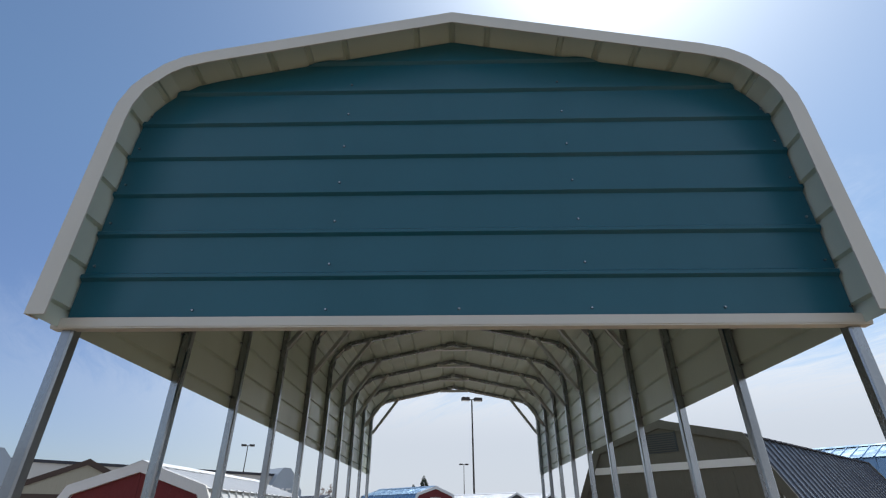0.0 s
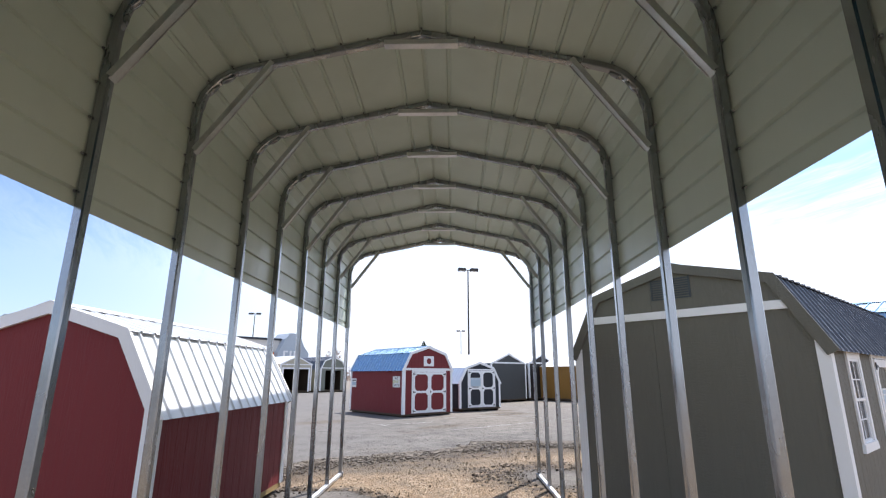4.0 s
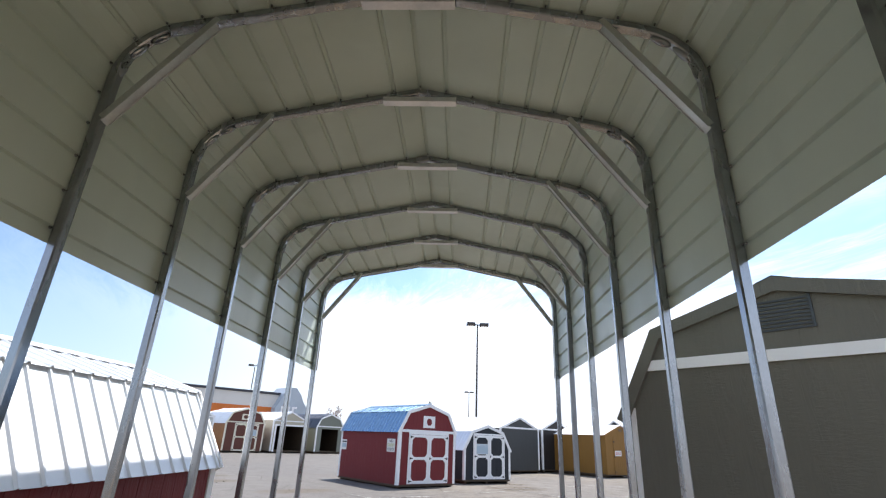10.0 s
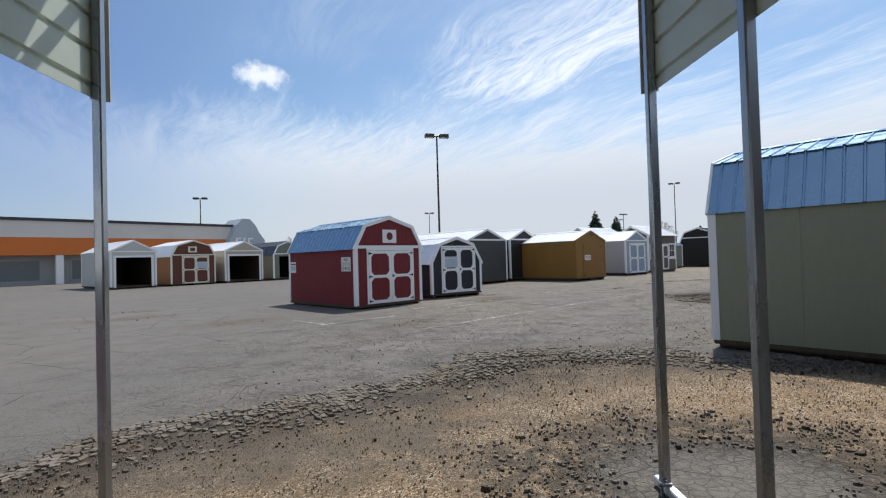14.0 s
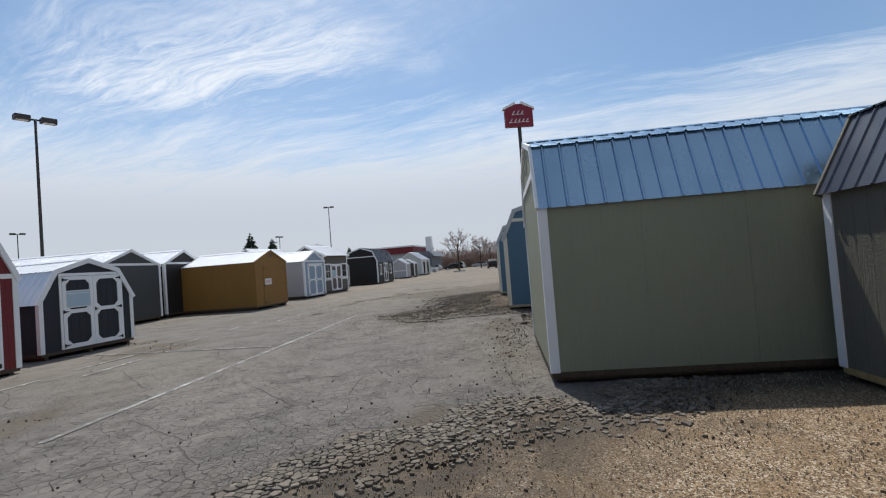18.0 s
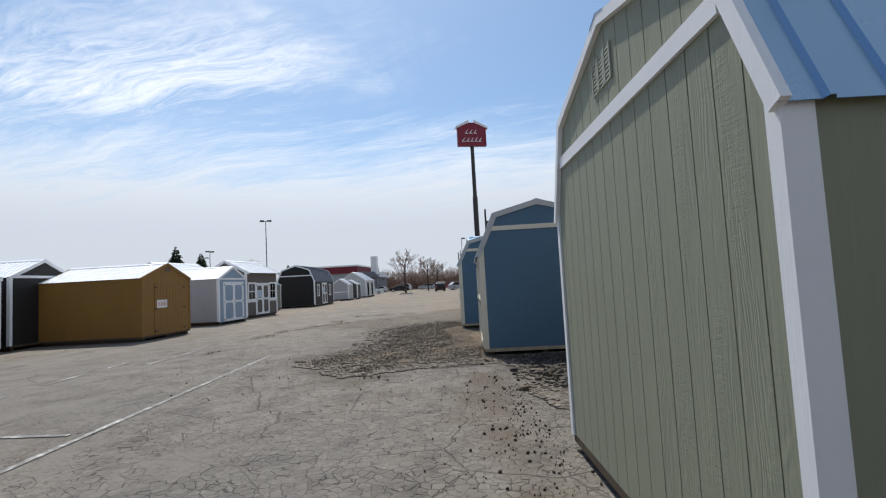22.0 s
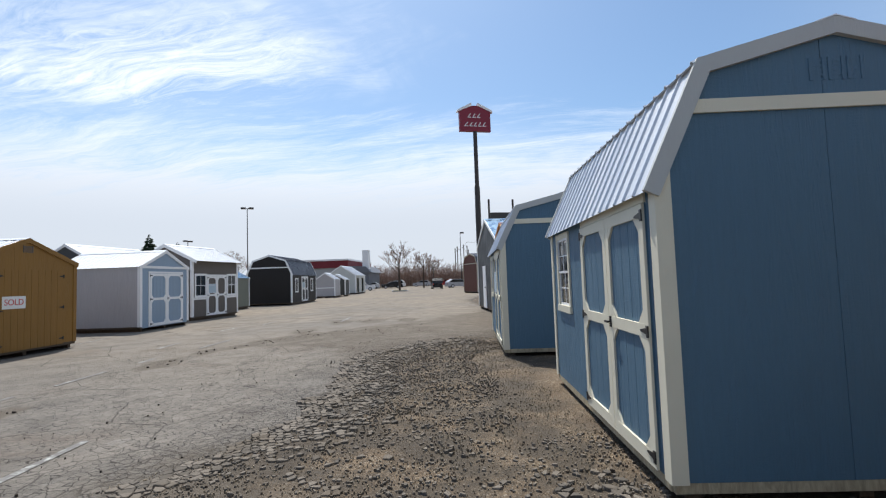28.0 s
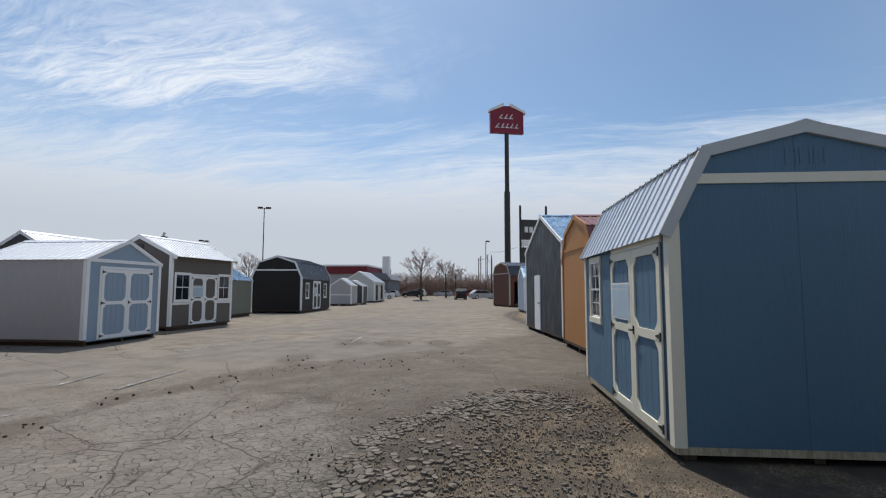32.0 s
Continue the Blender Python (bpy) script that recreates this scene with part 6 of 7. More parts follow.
    for y, name in ((-0.03, "front"), (L + 0.03, "back")):
        m = frame_of((0, y, 0), (1, 0, 0), (0, 0, 1))
        k = 0
        u = -0.02
        while u < W + 0.02:
            u1 = min(W + 0.02, u + 0.112)
            top = [(u1, profile_height(prof, u1) - 0.03), (u, profile_height(prof, u) - 0.03)]
            if W / 2 > u and W / 2 < u1:
                top.insert(1, (W / 2, profile_height(prof, W / 2) - 0.03))
            lo = 2.585
            part("gable_board", slab(bmesh.new(), m, [(u + 0.004, lo), (u1 - 0.004, lo), *top], -0.010, 0.012), M_PINE, root)
            u = u1
        part("gable_beam", slab(bmesh.new(), m, rect(-0.06, W + 0.06, 2.735, 2.835), 0.012, 0.05), M_PINE, root)
        part("king_post", slab(bmesh.new(), m, rect(W / 2 - 0.06, W / 2 + 0.06, 2.836, APEX - 0.12), 0.012, 0.05), M_PINE, root)
        for s in (-1, 1):
            part("gable_brace", bar(bmesh.new(), m @ Vector((W / 2 + s * 0.05, 2.90, 0.035)), m @ Vector((W / 2 + s * 0.42, 3.21, 0.035)), 0.045, 0.11, (0, 0, 1)), M_PINE, root)
            end = 0 if s < 0 else 2
            e, d = inset(prof, 0.075), inset(prof, 0.135)
            for near, far, name_of, mat, y0, y1 in ((prof, e, "rake_trim", M_ROOF_R, 0.10, 0.13), (e, d, "barge_board", M_PINE, 0.075, 0.10)):
                poly = [near[end], near[1], far[1], far[end]] if s > 0 else [near[end], far[end], far[1], near[1]]
                part(name_of, slab(bmesh.new(), m, poly, y0, y1), mat, root)
    for s in (-1, 1):
        low = (prof[0][0], prof[0][1]) if s < 0 else (prof[2][0], prof[2][1])
        run = Vector((W / 2 - low[0], 0, APEX - 2.82))
        m = frame_of((low[0], L + 0.16 if s < 0 else -0.16, low[1] + 0.03), (0, -1 if s < 0 else 1, 0), run)
        part("roof_sheet", ribbed(bmesh.new(), m, L + 0.32, run.length), M_ROOF_R, root, "red ribbed roof steel")
        for y in (-0.1, 0.8, 1.75, 2.7, L + 0.1):
            part("rafter", bar(bmesh.new(), (low[0], y, low[1] - 0.03), (W / 2, y, APEX - 0.06), 0.04, 0.09, (0, 1, 0)), M_PINE, root)
    part("ridge_cap", slab(bmesh.new(), frame_of((0, -0.17, 0), (1, 0, 0), (0, 0, 1)), [(W / 2 - 0.14, APEX - 0.01), (W / 2, APEX + 0.05), (W / 2 + 0.14, APEX - 0.01), (W / 2, APEX + 0.08)], -(L + 0.34), 0), M_ROOF_R, root)
    # picnic table stored inside
    t = thing("picnic_table", pose(P[0], P[1], 0.170, 0, 0, ang) @ pose(1.7, 1.9, 0), "pine picnic table with benches inside the pavilion", "table")
    for k in range(5):
        part("table_board", box(bmesh.new(), -0.85, 0.85, -0.36 + 0.145 * k, -0.36 + 0.145 * k + 0.138, 0.71, 0.75), M_PINE, t)
    for s in (-1, 1):
        for k in range(2):
            part("bench_board", box(bmesh.new(), -0.85, 0.85, s * 0.72 - 0.14 + 0.145 * k, s * 0.72 - 0.14 + 0.145 * k + 0.138, 0.42, 0.455), M_PINE, t)
        for e in (-1, 1):
            part("leg", bar(bmesh.new(), (s * 0.6, e * 0.68, 0.0), (s * 0.6, e * 0.22, 0.71), 0.04, 0.09, (1, 0, 0)), M_PINE, t)
        part("cross_bar", bar(bmesh.new(), (s * 0.56, -0.85, 0.38), (s * 0.56, 0.85, 0.38), 0.04, 0.08, (0, 0, 1)), M_PINE, t)


barn_left()
barn_grey()
barn_green()
barn_blue(11.775, 20.02, -51.5, False)
barn_blue(16.57, 24.57, -52.0, True, 0.08)
barn_red()
barn_navy()
plain_sheds()
right_row()
left_row()
pavilion()

# ---- lamps, signs, buildings, trees and cars beyond ----
M_POLE = paint("bronze_pole", (0.045, 0.038, 0.034), 0.5, 0.2)
M_SIGNRED = paint("sign_red", (0.21, 0.012, 0.032), 0.4, 0.1)
M_SIGNWHITE = paint("sign_white", (0.78, 0.78, 0.78), 0.4, 0.1)
M_STUCCO = paint("pale_block_wall", (0.66, 0.63, 0.58), 0.85, 0.2, 0.3)
M_ORANGE = paint("orange_band", (0.62, 0.17, 0.035), 0.7, 0.15, 0.3)
M_GREYWALL = paint("grey_block_wall", (0.36, 0.37, 0.37), 0.85, 0.25, 0.3)
M_PARAPET = paint("blue_grey_cladding", (0.42, 0.47, 0.52), 0.7, 0.2, 0.3)
M_MAROON = paint("maroon_cladding", (0.17, 0.022, 0.03), 0.7, 0.2, 0.3)
M_COPING = paint("dark_coping", (0.05, 0.05, 0.06), 0.6, 0.2, 0.5)


def parking_lamp(x, y, h, turn=0.0, heads=2):
    root = thing("street_lamp", pose(x, y, 0, 0, 0, turn), "tall dark parking lot lamp with shoebox heads", "street lamp", "parking lamps")
    part("base", cylinder(bmesh.new(), (0, 0, 0), (0, 0, 0.75), 0.30, n=14), M_GREYWALL, root, "concrete lamp base")
    part("pole", cylinder(bmesh.new(), (0, 0, 0.75), (0, 0, h - 0.1), 0.10, 0.065, 10), M_POLE, root)
    for s in ((-1, 1) if heads == 2 else (1,)):
        bm = bmesh.new()
        m = frame_of((s * 0.62, 0, h), (1, 0, 0), (0, 1, 0))
        slab(bm, m, [(-0.36, -0.26), (0.36, -0.26), (0.42, 0), (0.36, 0.26), (-0.36, 0.26)], -0.16, 0.12)
        hd = part("lamp_head", bm, M_POLE, root)
        part("lens", box(bmesh.new(), s * 0.62 - 0.28, s * 0.62 + 0.28, -0.2, 0.2, h - 0.175, h - 0.162), M_SIGNWHITE, hd)
        part("arm", bar(bmesh.new(), (0, 0, h - 0.05), (s * 0.28, 0, h - 0.05), 0.08, 0.08), M_POLE, root)
    return root


parking_lamp(1.74, 46.0, 11.8, 12)
parking_lamp(48.5, 96.1, 14.6, -35)
parking_lamp(-33.0, 80.7, 11.8, 10)
parking_lamp(2.1, 113.8, 11.8, 10)
parking_lamp(60.0, 150.0, 11.8, 10)


def tall_sign():
    x, y, top = 73.9, 67.0, 31.4
    root = thing("pole_sign", pose(x, y, 0, 0, 0, -38), "tall pole sign with a maroon house-shaped panel", "sign")
    part("pole", cylinder(bmesh.new(), (0, 0, 0), (0, 0, 17.0), 0.50, 0.46, 14), M_POLE, root)
    part("upper_pole", cylinder(bmesh.new(), (0, 0, 16.98), (0, 0, 26.6), 0.36, 0.34, 14), M_POLE, root)
    m = frame_of((0, 0, 0), (1, 0, 0), (0, 0, 1))
    b = 26.3
    part("sign_panel", slab(bmesh.new(), m, [(-2.7, b + 0.1), (2.7, b + 0.1), (2.7, b + 3.6), (0.55, b + 4.5), (-0.55, b + 4.5), (-2.7, b + 3.6)], -0.35, 0.35), M_SIGNRED, root, "maroon sign face")
    for s in (-1, 1):
        poly = [(s * 3.1, b + 3.35), (s * 3.0, b + 3.75), (s * 0.55, b + 5.0), (s * 0.55, b + 4.45)]
        part("sign_roof", slab(bmesh.new(), m, poly if s < 0 else poly[::-1], -0.42, 0.42), M_SIGNWHITE, root, "white roof-shaped border")
    # two rows of script, as plain strokes
    for v, us in ((b + 2.75, ((-1.35, -0.65), (-0.5, 0.15), (0.3, 0.95))), (b + 1.25, ((-2.0, -1.2), (-1.05, -0.45), (-0.3, 0.3), (0.45, 1.05), (1.2, 1.85)))):
        bm = bmesh.new()
        for a, c in us:
            slab(bm, m, [(a, v - 0.32), (a + 0.16, v - 0.32), (c, v + 0.38), (c - 0.16, v + 0.38)], 0.35, 0.37)
            slab(bm, m, rect(a + 0.08, c, v - 0.34, v - 0.22), 0.371, 0.385)
        part("script_stroke", bm, M_SIGNWHITE, root)
    # second sign on two posts
    root = thing("post_sign", pose(69.8, 59.7, 0, 0, 0, -38), "dark shopping centre sign board between two posts", "sign")
    for u in (-1.9, 1.9):
        part("post", cylinder(bmesh.new(), (u, 0, 0), (u, 0, 13.4), 0.16, n=10), M_POLE, root)
    for z0, z1, mat in ((8.6, 11.4, M_INK), (7.7, 8.5, M_SIGNWHITE), (4.6, 7.5, M_INK)):
        pan = part("sign_panel", box(bmesh.new(), -1.7, 1.7, -0.2, 0.2, z0, z1), mat, root)
    for u in (-1.1, -0.4, 0.3, 1.0):
        part("letter_bar", box(bmesh.new(), u - 0.25, u + 0.25, -0.22, -0.2, 9.6, 10.4), M_SIGNWHITE, root)


tall_sign()


def big_store():
    """Long shop building: white block above an orange band and grey bays, with a gabled parapet."""
    ax, ay = math.cos(radians(47.4)), math.sin(radians(47.4))
    ox, oy = -26.7 - ax * 95, 77.9 - ay * 95
    root = thing("shop_building", pose(ox, oy, 0, 0, 0, 47.4), "long pale shop building with an orange band and gabled parapet", "building")
    m = frame_of((0, 0, 0), (1, 0, 0), (0, 0, 1))
    part("wall", slab(bmesh.new(), m, rect(0, 95, 5.27, 7.1), -30, 0), M_STUCCO, root)
    part("orange_band", slab(bmesh.new(), m, rect(0, 93.4, 3.3, 5.27), -29.9, 0.05), M_ORANGE, root, "orange painted fascia band")
    part("lower_wall", slab(bmesh.new(), m, rect(0, 93.4, 0, 3.3), -29.9, -1.6), M_GREYWALL, root)
    part("coping", slab(bmesh.new(), m, rect(0, 95.2, 7.1, 7.42), -30.1, 0.15), M_COPING, root, "dark roof coping")
    for k in range(12):
        u = 2 + k * 8.0
        part("column", slab(bmesh.new(), m, rect(u, u + 0.7, 0, 3.29), -0.7, -0.05), M_SIGNWHITE, root)
    for k in range(11):
        u = 3.6 + k * 8.0
        w = part("window", slab(bmesh.new(), m, rect(u, u + 5.4, 0.3, 2.9), -1.6, -1.54), M_GREYWALL, root)
        part("pane", slab(bmesh.new(), m, rect(u + 0.2, u + 5.2, 0.5, 2.7), -1.539, -1.52), M_SHOPGLASS, w)
    for u0 in (58.9, 93.4):
        poly = [(u0, 3.2), (u0 + 5.4, 3.2), (u0 + 5.4, 5.2), (u0 + 4.5, 6.3), (u0 + 4.0, 7.3), (u0 + 3.1, 8.25), (u0 + 1.9, 8.25), (u0 + 1.1, 7.3), (u0 + 0.3, 5.6), (u0, 5.2)]
        p = part("gable_parapet", slab(bmesh.new(), m, poly, -3.0, 1.2), M_PARAPET, root, "blue-grey gabled parapet")
        for a, b in ((0.9, 1.7), (2.0, 2.4), (2.7, 3.5)) if u0 > 90 else ():
            part("parapet_letter", slab(bmesh.new(), m, [(u0 + a, 4.4), (u0 + b, 4.4), (u0 + b, 4.65), (u0 + a + 0.28, 4.65), (u0 + a + 0.28, 5.25), (u0 + b, 5.25), (u0 + b, 5.5), (u0 + a, 5.5)], 1.2, 1.3), M_SIGNWHITE, p)


M_SHOPGLASS = paint("shop_glass", (0.16, 0.18, 0.19), 0.2, 0.1, 0.5)
big_store()


def restaurant():
    """Low building with a maroon upper band, a white tower and a grey canopied wing."""
    root = thing("restaurant_building", pose(69, 116.5, 0, 0, 0, -52), "low restaurant building with a maroon band and white cap", "building")
    m = frame_of((0, 0, 0), (1, 0, 0), (0, 0, 1))
    part("wall", slab(bmesh.new(), m, rect(0, 13, 0, 5.0), -26, 0), M_GREYWALL, root)
    part("maroon_band", slab(bmesh.new(), m, rect(-0.6, 13.4, 5.0, 6.6), -26.6, 0.4), M_MAROON, root)
    part("coping", slab(bmesh.new(), m, rect(-0.8, 13.6, 6.6, 6.95), -26.8, 0.6), M_SIGNWHITE, root)
    part("tower", slab(bmesh.new(), m, rect(16.4, 17.8, 4.0, 8.8), -3, -1), M_SIGNWHITE, root)
    wing = part("wing", slab(bmesh.new(), m, rect(13.41, 17.9, 0, 3.7), -14, -0.2), M_SLATE, root)
    part("wing_roof", slab(bmesh.new(), m, [(12.9, 3.7), (18.6, 3.7), (17.2, 5.1), (13.6, 5.3)], -14.5, 0.3), M_SLATE, root, "grey sloped wing roof")
    part("awning", slab(bmesh.new(), frame_of((0, 0, 0), (0, -1, 0), (0, 0, 1)), [(-0.1, 3.9), (1.6, 3.0), (1.6, 2.9), (-0.1, 3.7)], 13.6, 19.6), M_SLATE, root, "dark slanted awning")
    for k in range(4):
        u = 1.2 + k * 2.8
        w = part("window", slab(bmesh.new(), m, rect(u, u + 1.8, 1.0, 2.6), 0.0, 0.06), M_SIGNWHITE, root)
        part("pane", slab(bmesh.new(), m, rect(u + 0.1, u + 1.7, 1.1, 2.5), 0.061, 0.07), M_DARK, w)


M_SLATE = paint("slate_grey_roof", (0.15, 0.16, 0.18), 0.6, 0.2, 0.5)
restaurant()

M_BARK = paint("bare_bark", (0.075, 0.055, 0.042), 0.9, 0.4, 3.0)
M_BUD = paint("budding_twigs", (0.27, 0.185, 0.145), 0.9, 0.4, 1.0)
M_NEEDLE = paint("conifer_needles", (0.022, 0.042, 0.020), 0.85, 0.5, 1.0)


def limb_mesh(segments, n=5):
    verts, faces = [], []
    for a, b, r0, r1 in segments:
        q = (b - a).to_track_quat("Z", "Y")
        base = len(verts)
        for p, r in ((a, r0), (b, r1)):
            for k in range(n):
                verts.append(tuple(p + q @ Vector((r * math.cos(2 * math.pi * k / n), r * math.sin(2 * math.pi * k / n), 0))))
        for k in range(n):
            faces.append((base + k, base + (k + 1) % n, base + n + (k + 1) % n, base + n + k))
    return verts, faces


def bare_tree(x, y, h, seed, spread=0.55, label="leafless young tree with thin upright branches"):
    r = random.Random(seed)
    root = thing("bare_tree", pose(x, y, 0, 0, 0, r.uniform(0, 360)), label, "tree", "bare trees")
    trunk, limbs, twigs = [], [], []
    fork = h * 0.26
    trunk.append((Vector((0, 0, -0.1)), Vector((0.02, 0, fork)), 0.022 * h, 0.017 * h))
    trunk.append((Vector((0.02, 0, fork)), Vector((0.05, 0.03, h * 0.62)), 0.017 * h, 0.008 * h))

    def grow(p, d, length, rad, depth):
        if depth == 0 or length < 0.10:
            return
        q = p + d * length
        (limbs if depth > 3 else twigs).append((p, q, rad, rad * 0.62))
        for _ in range(r.choice((2, 3, 3))):
            e = (d + Vector((r.uniform(-1, 1), r.uniform(-1, 1), r.uniform(-0.10, 0.85))) * spread).normalized()
            grow(p.lerp(q, r.uniform(0.45, 1.0)), e, length * r.uniform(0.60, 0.80), max(rad * 0.58, 0.008), depth - 1)

    for k in range(14):
        a = 2.4 * k + r.uniform(-0.3, 0.3)
        z = fork + (h * 0.40) * k / 14
        d = Vector((math.cos(a), math.sin(a), r.uniform(0.75, 1.35))).normalized()
        grow(Vector((0.03, 0.0, z)), d, h * r.uniform(0.15, 0.21) * (1.1 - 0.4 * k / 14), 0.0048 * h, 6)
    raw_part("trunk", *limb_mesh(trunk, 9), M_BARK, root)
    tagged(raw_part("bough", *limb_mesh(limbs, 5), M_BARK, root), kind="stuff")
    tagged(raw_part("crown", *limb_mesh(twigs, 3), M_BUD, root, "thin budding twigs"), kind="stuff")
    return root


def conifer(x, y, h, seed):
    r = random.Random(seed)
    root = thing("conifer", pose(x, y, 0), "dark conifer with drooping boughs", "tree", "conifers")
    part("trunk", cylinder(bmesh.new(), (0, 0, 0), (0, 0, h * 0.97), 0.02 * h, 0.004, 8), M_BARK, root)
    verts, faces = [], []
    for k in range(620):
        f = r.random() ** 0.8
        z = h * (0.08 + 0.9 * f)
        reach = h * 0.36 * (1 - f) ** 0.75 * r.uniform(0.45, 1.05) + 0.12
        a = r.uniform(0, 2 * math.pi)
        d = Vector((math.cos(a), math.sin(a), -0.25))
        s = Vector((-d.y, d.x, 0)) * reach * 0.22
        p = Vector((0, 0, z)) + d * reach * 0.15
        q = Vector((0, 0, z)) + d * reach
        base = len(verts)
        verts += [tuple(p), tuple(p.lerp(q, 0.6) + s + Vector((0, 0, -0.1 * reach))), tuple(q), tuple(p.lerp(q, 0.6) - s + Vector((0, 0, -0.1 * reach))), tuple(p.lerp(q, 0.5) + Vector((0, 0, 0.13 * reach)))]
        faces += [(base, base + 1, base + 4), (base + 1, base + 2, base + 4), (base + 2, base + 3, base + 4), (base + 3, base, base + 4)]
    tagged(raw_part("crown", verts, faces, M_NEEDLE, root), kind="stuff")


conifer(41.0, 118.0, 12.0, 1)
conifer(46.5, 119.5, 10.8, 2)
parking_lamp(49.0, 121.0, 11.0, 20)
conifer(38.0, 121.0, 7.5, 3)
conifer(72.0, 128.0, 8.5, 4)
conifer(-10.0, 130.0, 9.0, 5)
conifer(-7.5, 131.0, 11.0, 6)
bare_tree(61.5, 73.6, 8.4, 11)
bare_tree(81.5, 87.0, 8.4, 12)
bare_tree(97.0, 98.0, 8.4, 13)
bare_tree(52.0, 108.0, 9.0, 14)
bare_tree(-24.0, 100.0, 7.5, 15)

# island kerb round the near tree
isl = thing("planting_island", pose(61.5, 73.6, 0, 0, 0, 40), "kerbed planting island in the lot", "island")
bm = bmesh.new()
slab(bm, frame_of((0, 0, 0), (1, 0, 0), (0, 1, 0)), [(2.8 * math.cos(a) * (1.0), 1.2 * math.sin(a)) for a in np.linspace(0, 2 * math.pi, 24, endpoint=False)], -0.02, 0.14)
part("kerb", bm, M_GREYWALL, isl)
bm = bmesh.new()
slab(bm, frame_of((0, 0, 0), (1, 0, 0), (0, 1, 0)), [(2.6 * math.cos(a), 1.05 * math.sin(a)) for a in np.linspace(0, 2 * math.pi, 24, endpoint=False)], 0.13, 0.17)
part("grass_top", bm, paint("dry_grass", (0.12, 0.11, 0.05), 0.95, 0.5, 3.0), isl)


def brush_line(name, label, pts, height, count, seed, mat):
    """Far leafless scrub: a thicket of thin stems and twigs."""
    r = random.Random(seed)
    segs = []
    for k in range(count):
        t = r.random() * (len(pts) - 1)
        i = int(t)
        a, b = Vector(pts[i]), Vector(pts[i + 1])
        p = a.lerp(b, t - i)
        base = Vector((p.x + r.uniform(-4, 4), p.y + r.uniform(-4, 4), 0))
        hgt = height * r.uniform(0.45, 1.1)
        top = base + Vector((r.uniform(-1, 1) * 0.8, r.uniform(-1, 1) * 0.8, hgt))
        segs.append((base, top, 0.06, 0.015))
        for _ in range(9):
            f = r.uniform(0.15, 0.95)
            q = base.lerp(top, f)
            segs.append((q, q + Vector((r.uniform(-1, 1), r.uniform(-1, 1), r.uniform(0.1, 1.1))) * height * 0.22, 0.035, 0.010))
    tagged(raw_part(name, *limb_mesh(segs, 3), mat), label, "scrub", kind="stuff")


brush_line("far_scrub", "brown leafless scrub along the far edge of the lot", [(92, 122), (112, 112), (128, 98), (140, 84)], 5.6, 2200, 31, M_BUD)
brush_line("far_scrub", "brown leafless scrub behind the shops", [(-40, 165), (-5, 165), (30, 160), (60, 150)], 5.0, 700, 32, M_BUD)


def utility_pole(x, y, h):
    root = thing("utility_pole", pose(x, y, 0, 0, 0, 30), "weathered wooden utility pole with cross arms", "utility pole", "utility poles")
    part("pole", cylinder(bmesh.new(), (0, 0, 0), (0, 0, h), 0.16, 0.11, 8), M_BARK, root)
    for z in (h - 0.5, h - 1.4):
        part("cross_arm", box(bmesh.new(), -1.1, 1.1, -0.06, 0.06, z, z + 0.14), M_BARK, root)


for k, (x, y) in enumerate(((118, 108), (124, 112), (131, 115), (112, 99), (140, 120), (104, 84))):
    utility_pole(x, y, 10.5 + (k % 3))


def wire(a, b, sag):
    """A slack overhead line between two poles."""
    a, b = Vector(a), Vector(b)
    pts = [a.lerp(b, k / 12) - Vector((0, 0, 4 * sag * (k / 12) * (1 - k / 12))) for k in range(13)]
    verts, faces = limb_mesh([(p, q, 0.03, 0.03) for p, q in zip(pts, pts[1:])], 4)
    tagged(raw_part("overhead_wire", verts, faces, M_POLE), "thin dark overhead wire between utility poles", "wire", "overhead wires")


for a, b in (((112, 99, 11.4), (118, 108, 9.9)), ((118, 108, 9.9), (124, 112, 10.9)), ((124, 112, 10.9), (131, 115, 11.9)), ((104, 84, 12.0), (112, 99, 11.4)), ((131, 115, 11.9), (140, 120, 10.0))):
    wire(a, b, 0.7)
parking_lamp(89.0, 83.0, 11.4, 0, 1)

M_TYRE = paint("tyre_rubber", (0.015, 0.015, 0.016), 0.8, 0.2)
M_RIM = galvanised("wheel_rim", (0.5, 0.5, 0.52), 0.4)
M_CARGLASS = paint("dark_car_glass", (0.012, 0.014, 0.017), 0.08, 0.0)
M_LIGHT = paint("lamp_lens", (0.5, 0.06, 0.05), 0.2, 0.0)


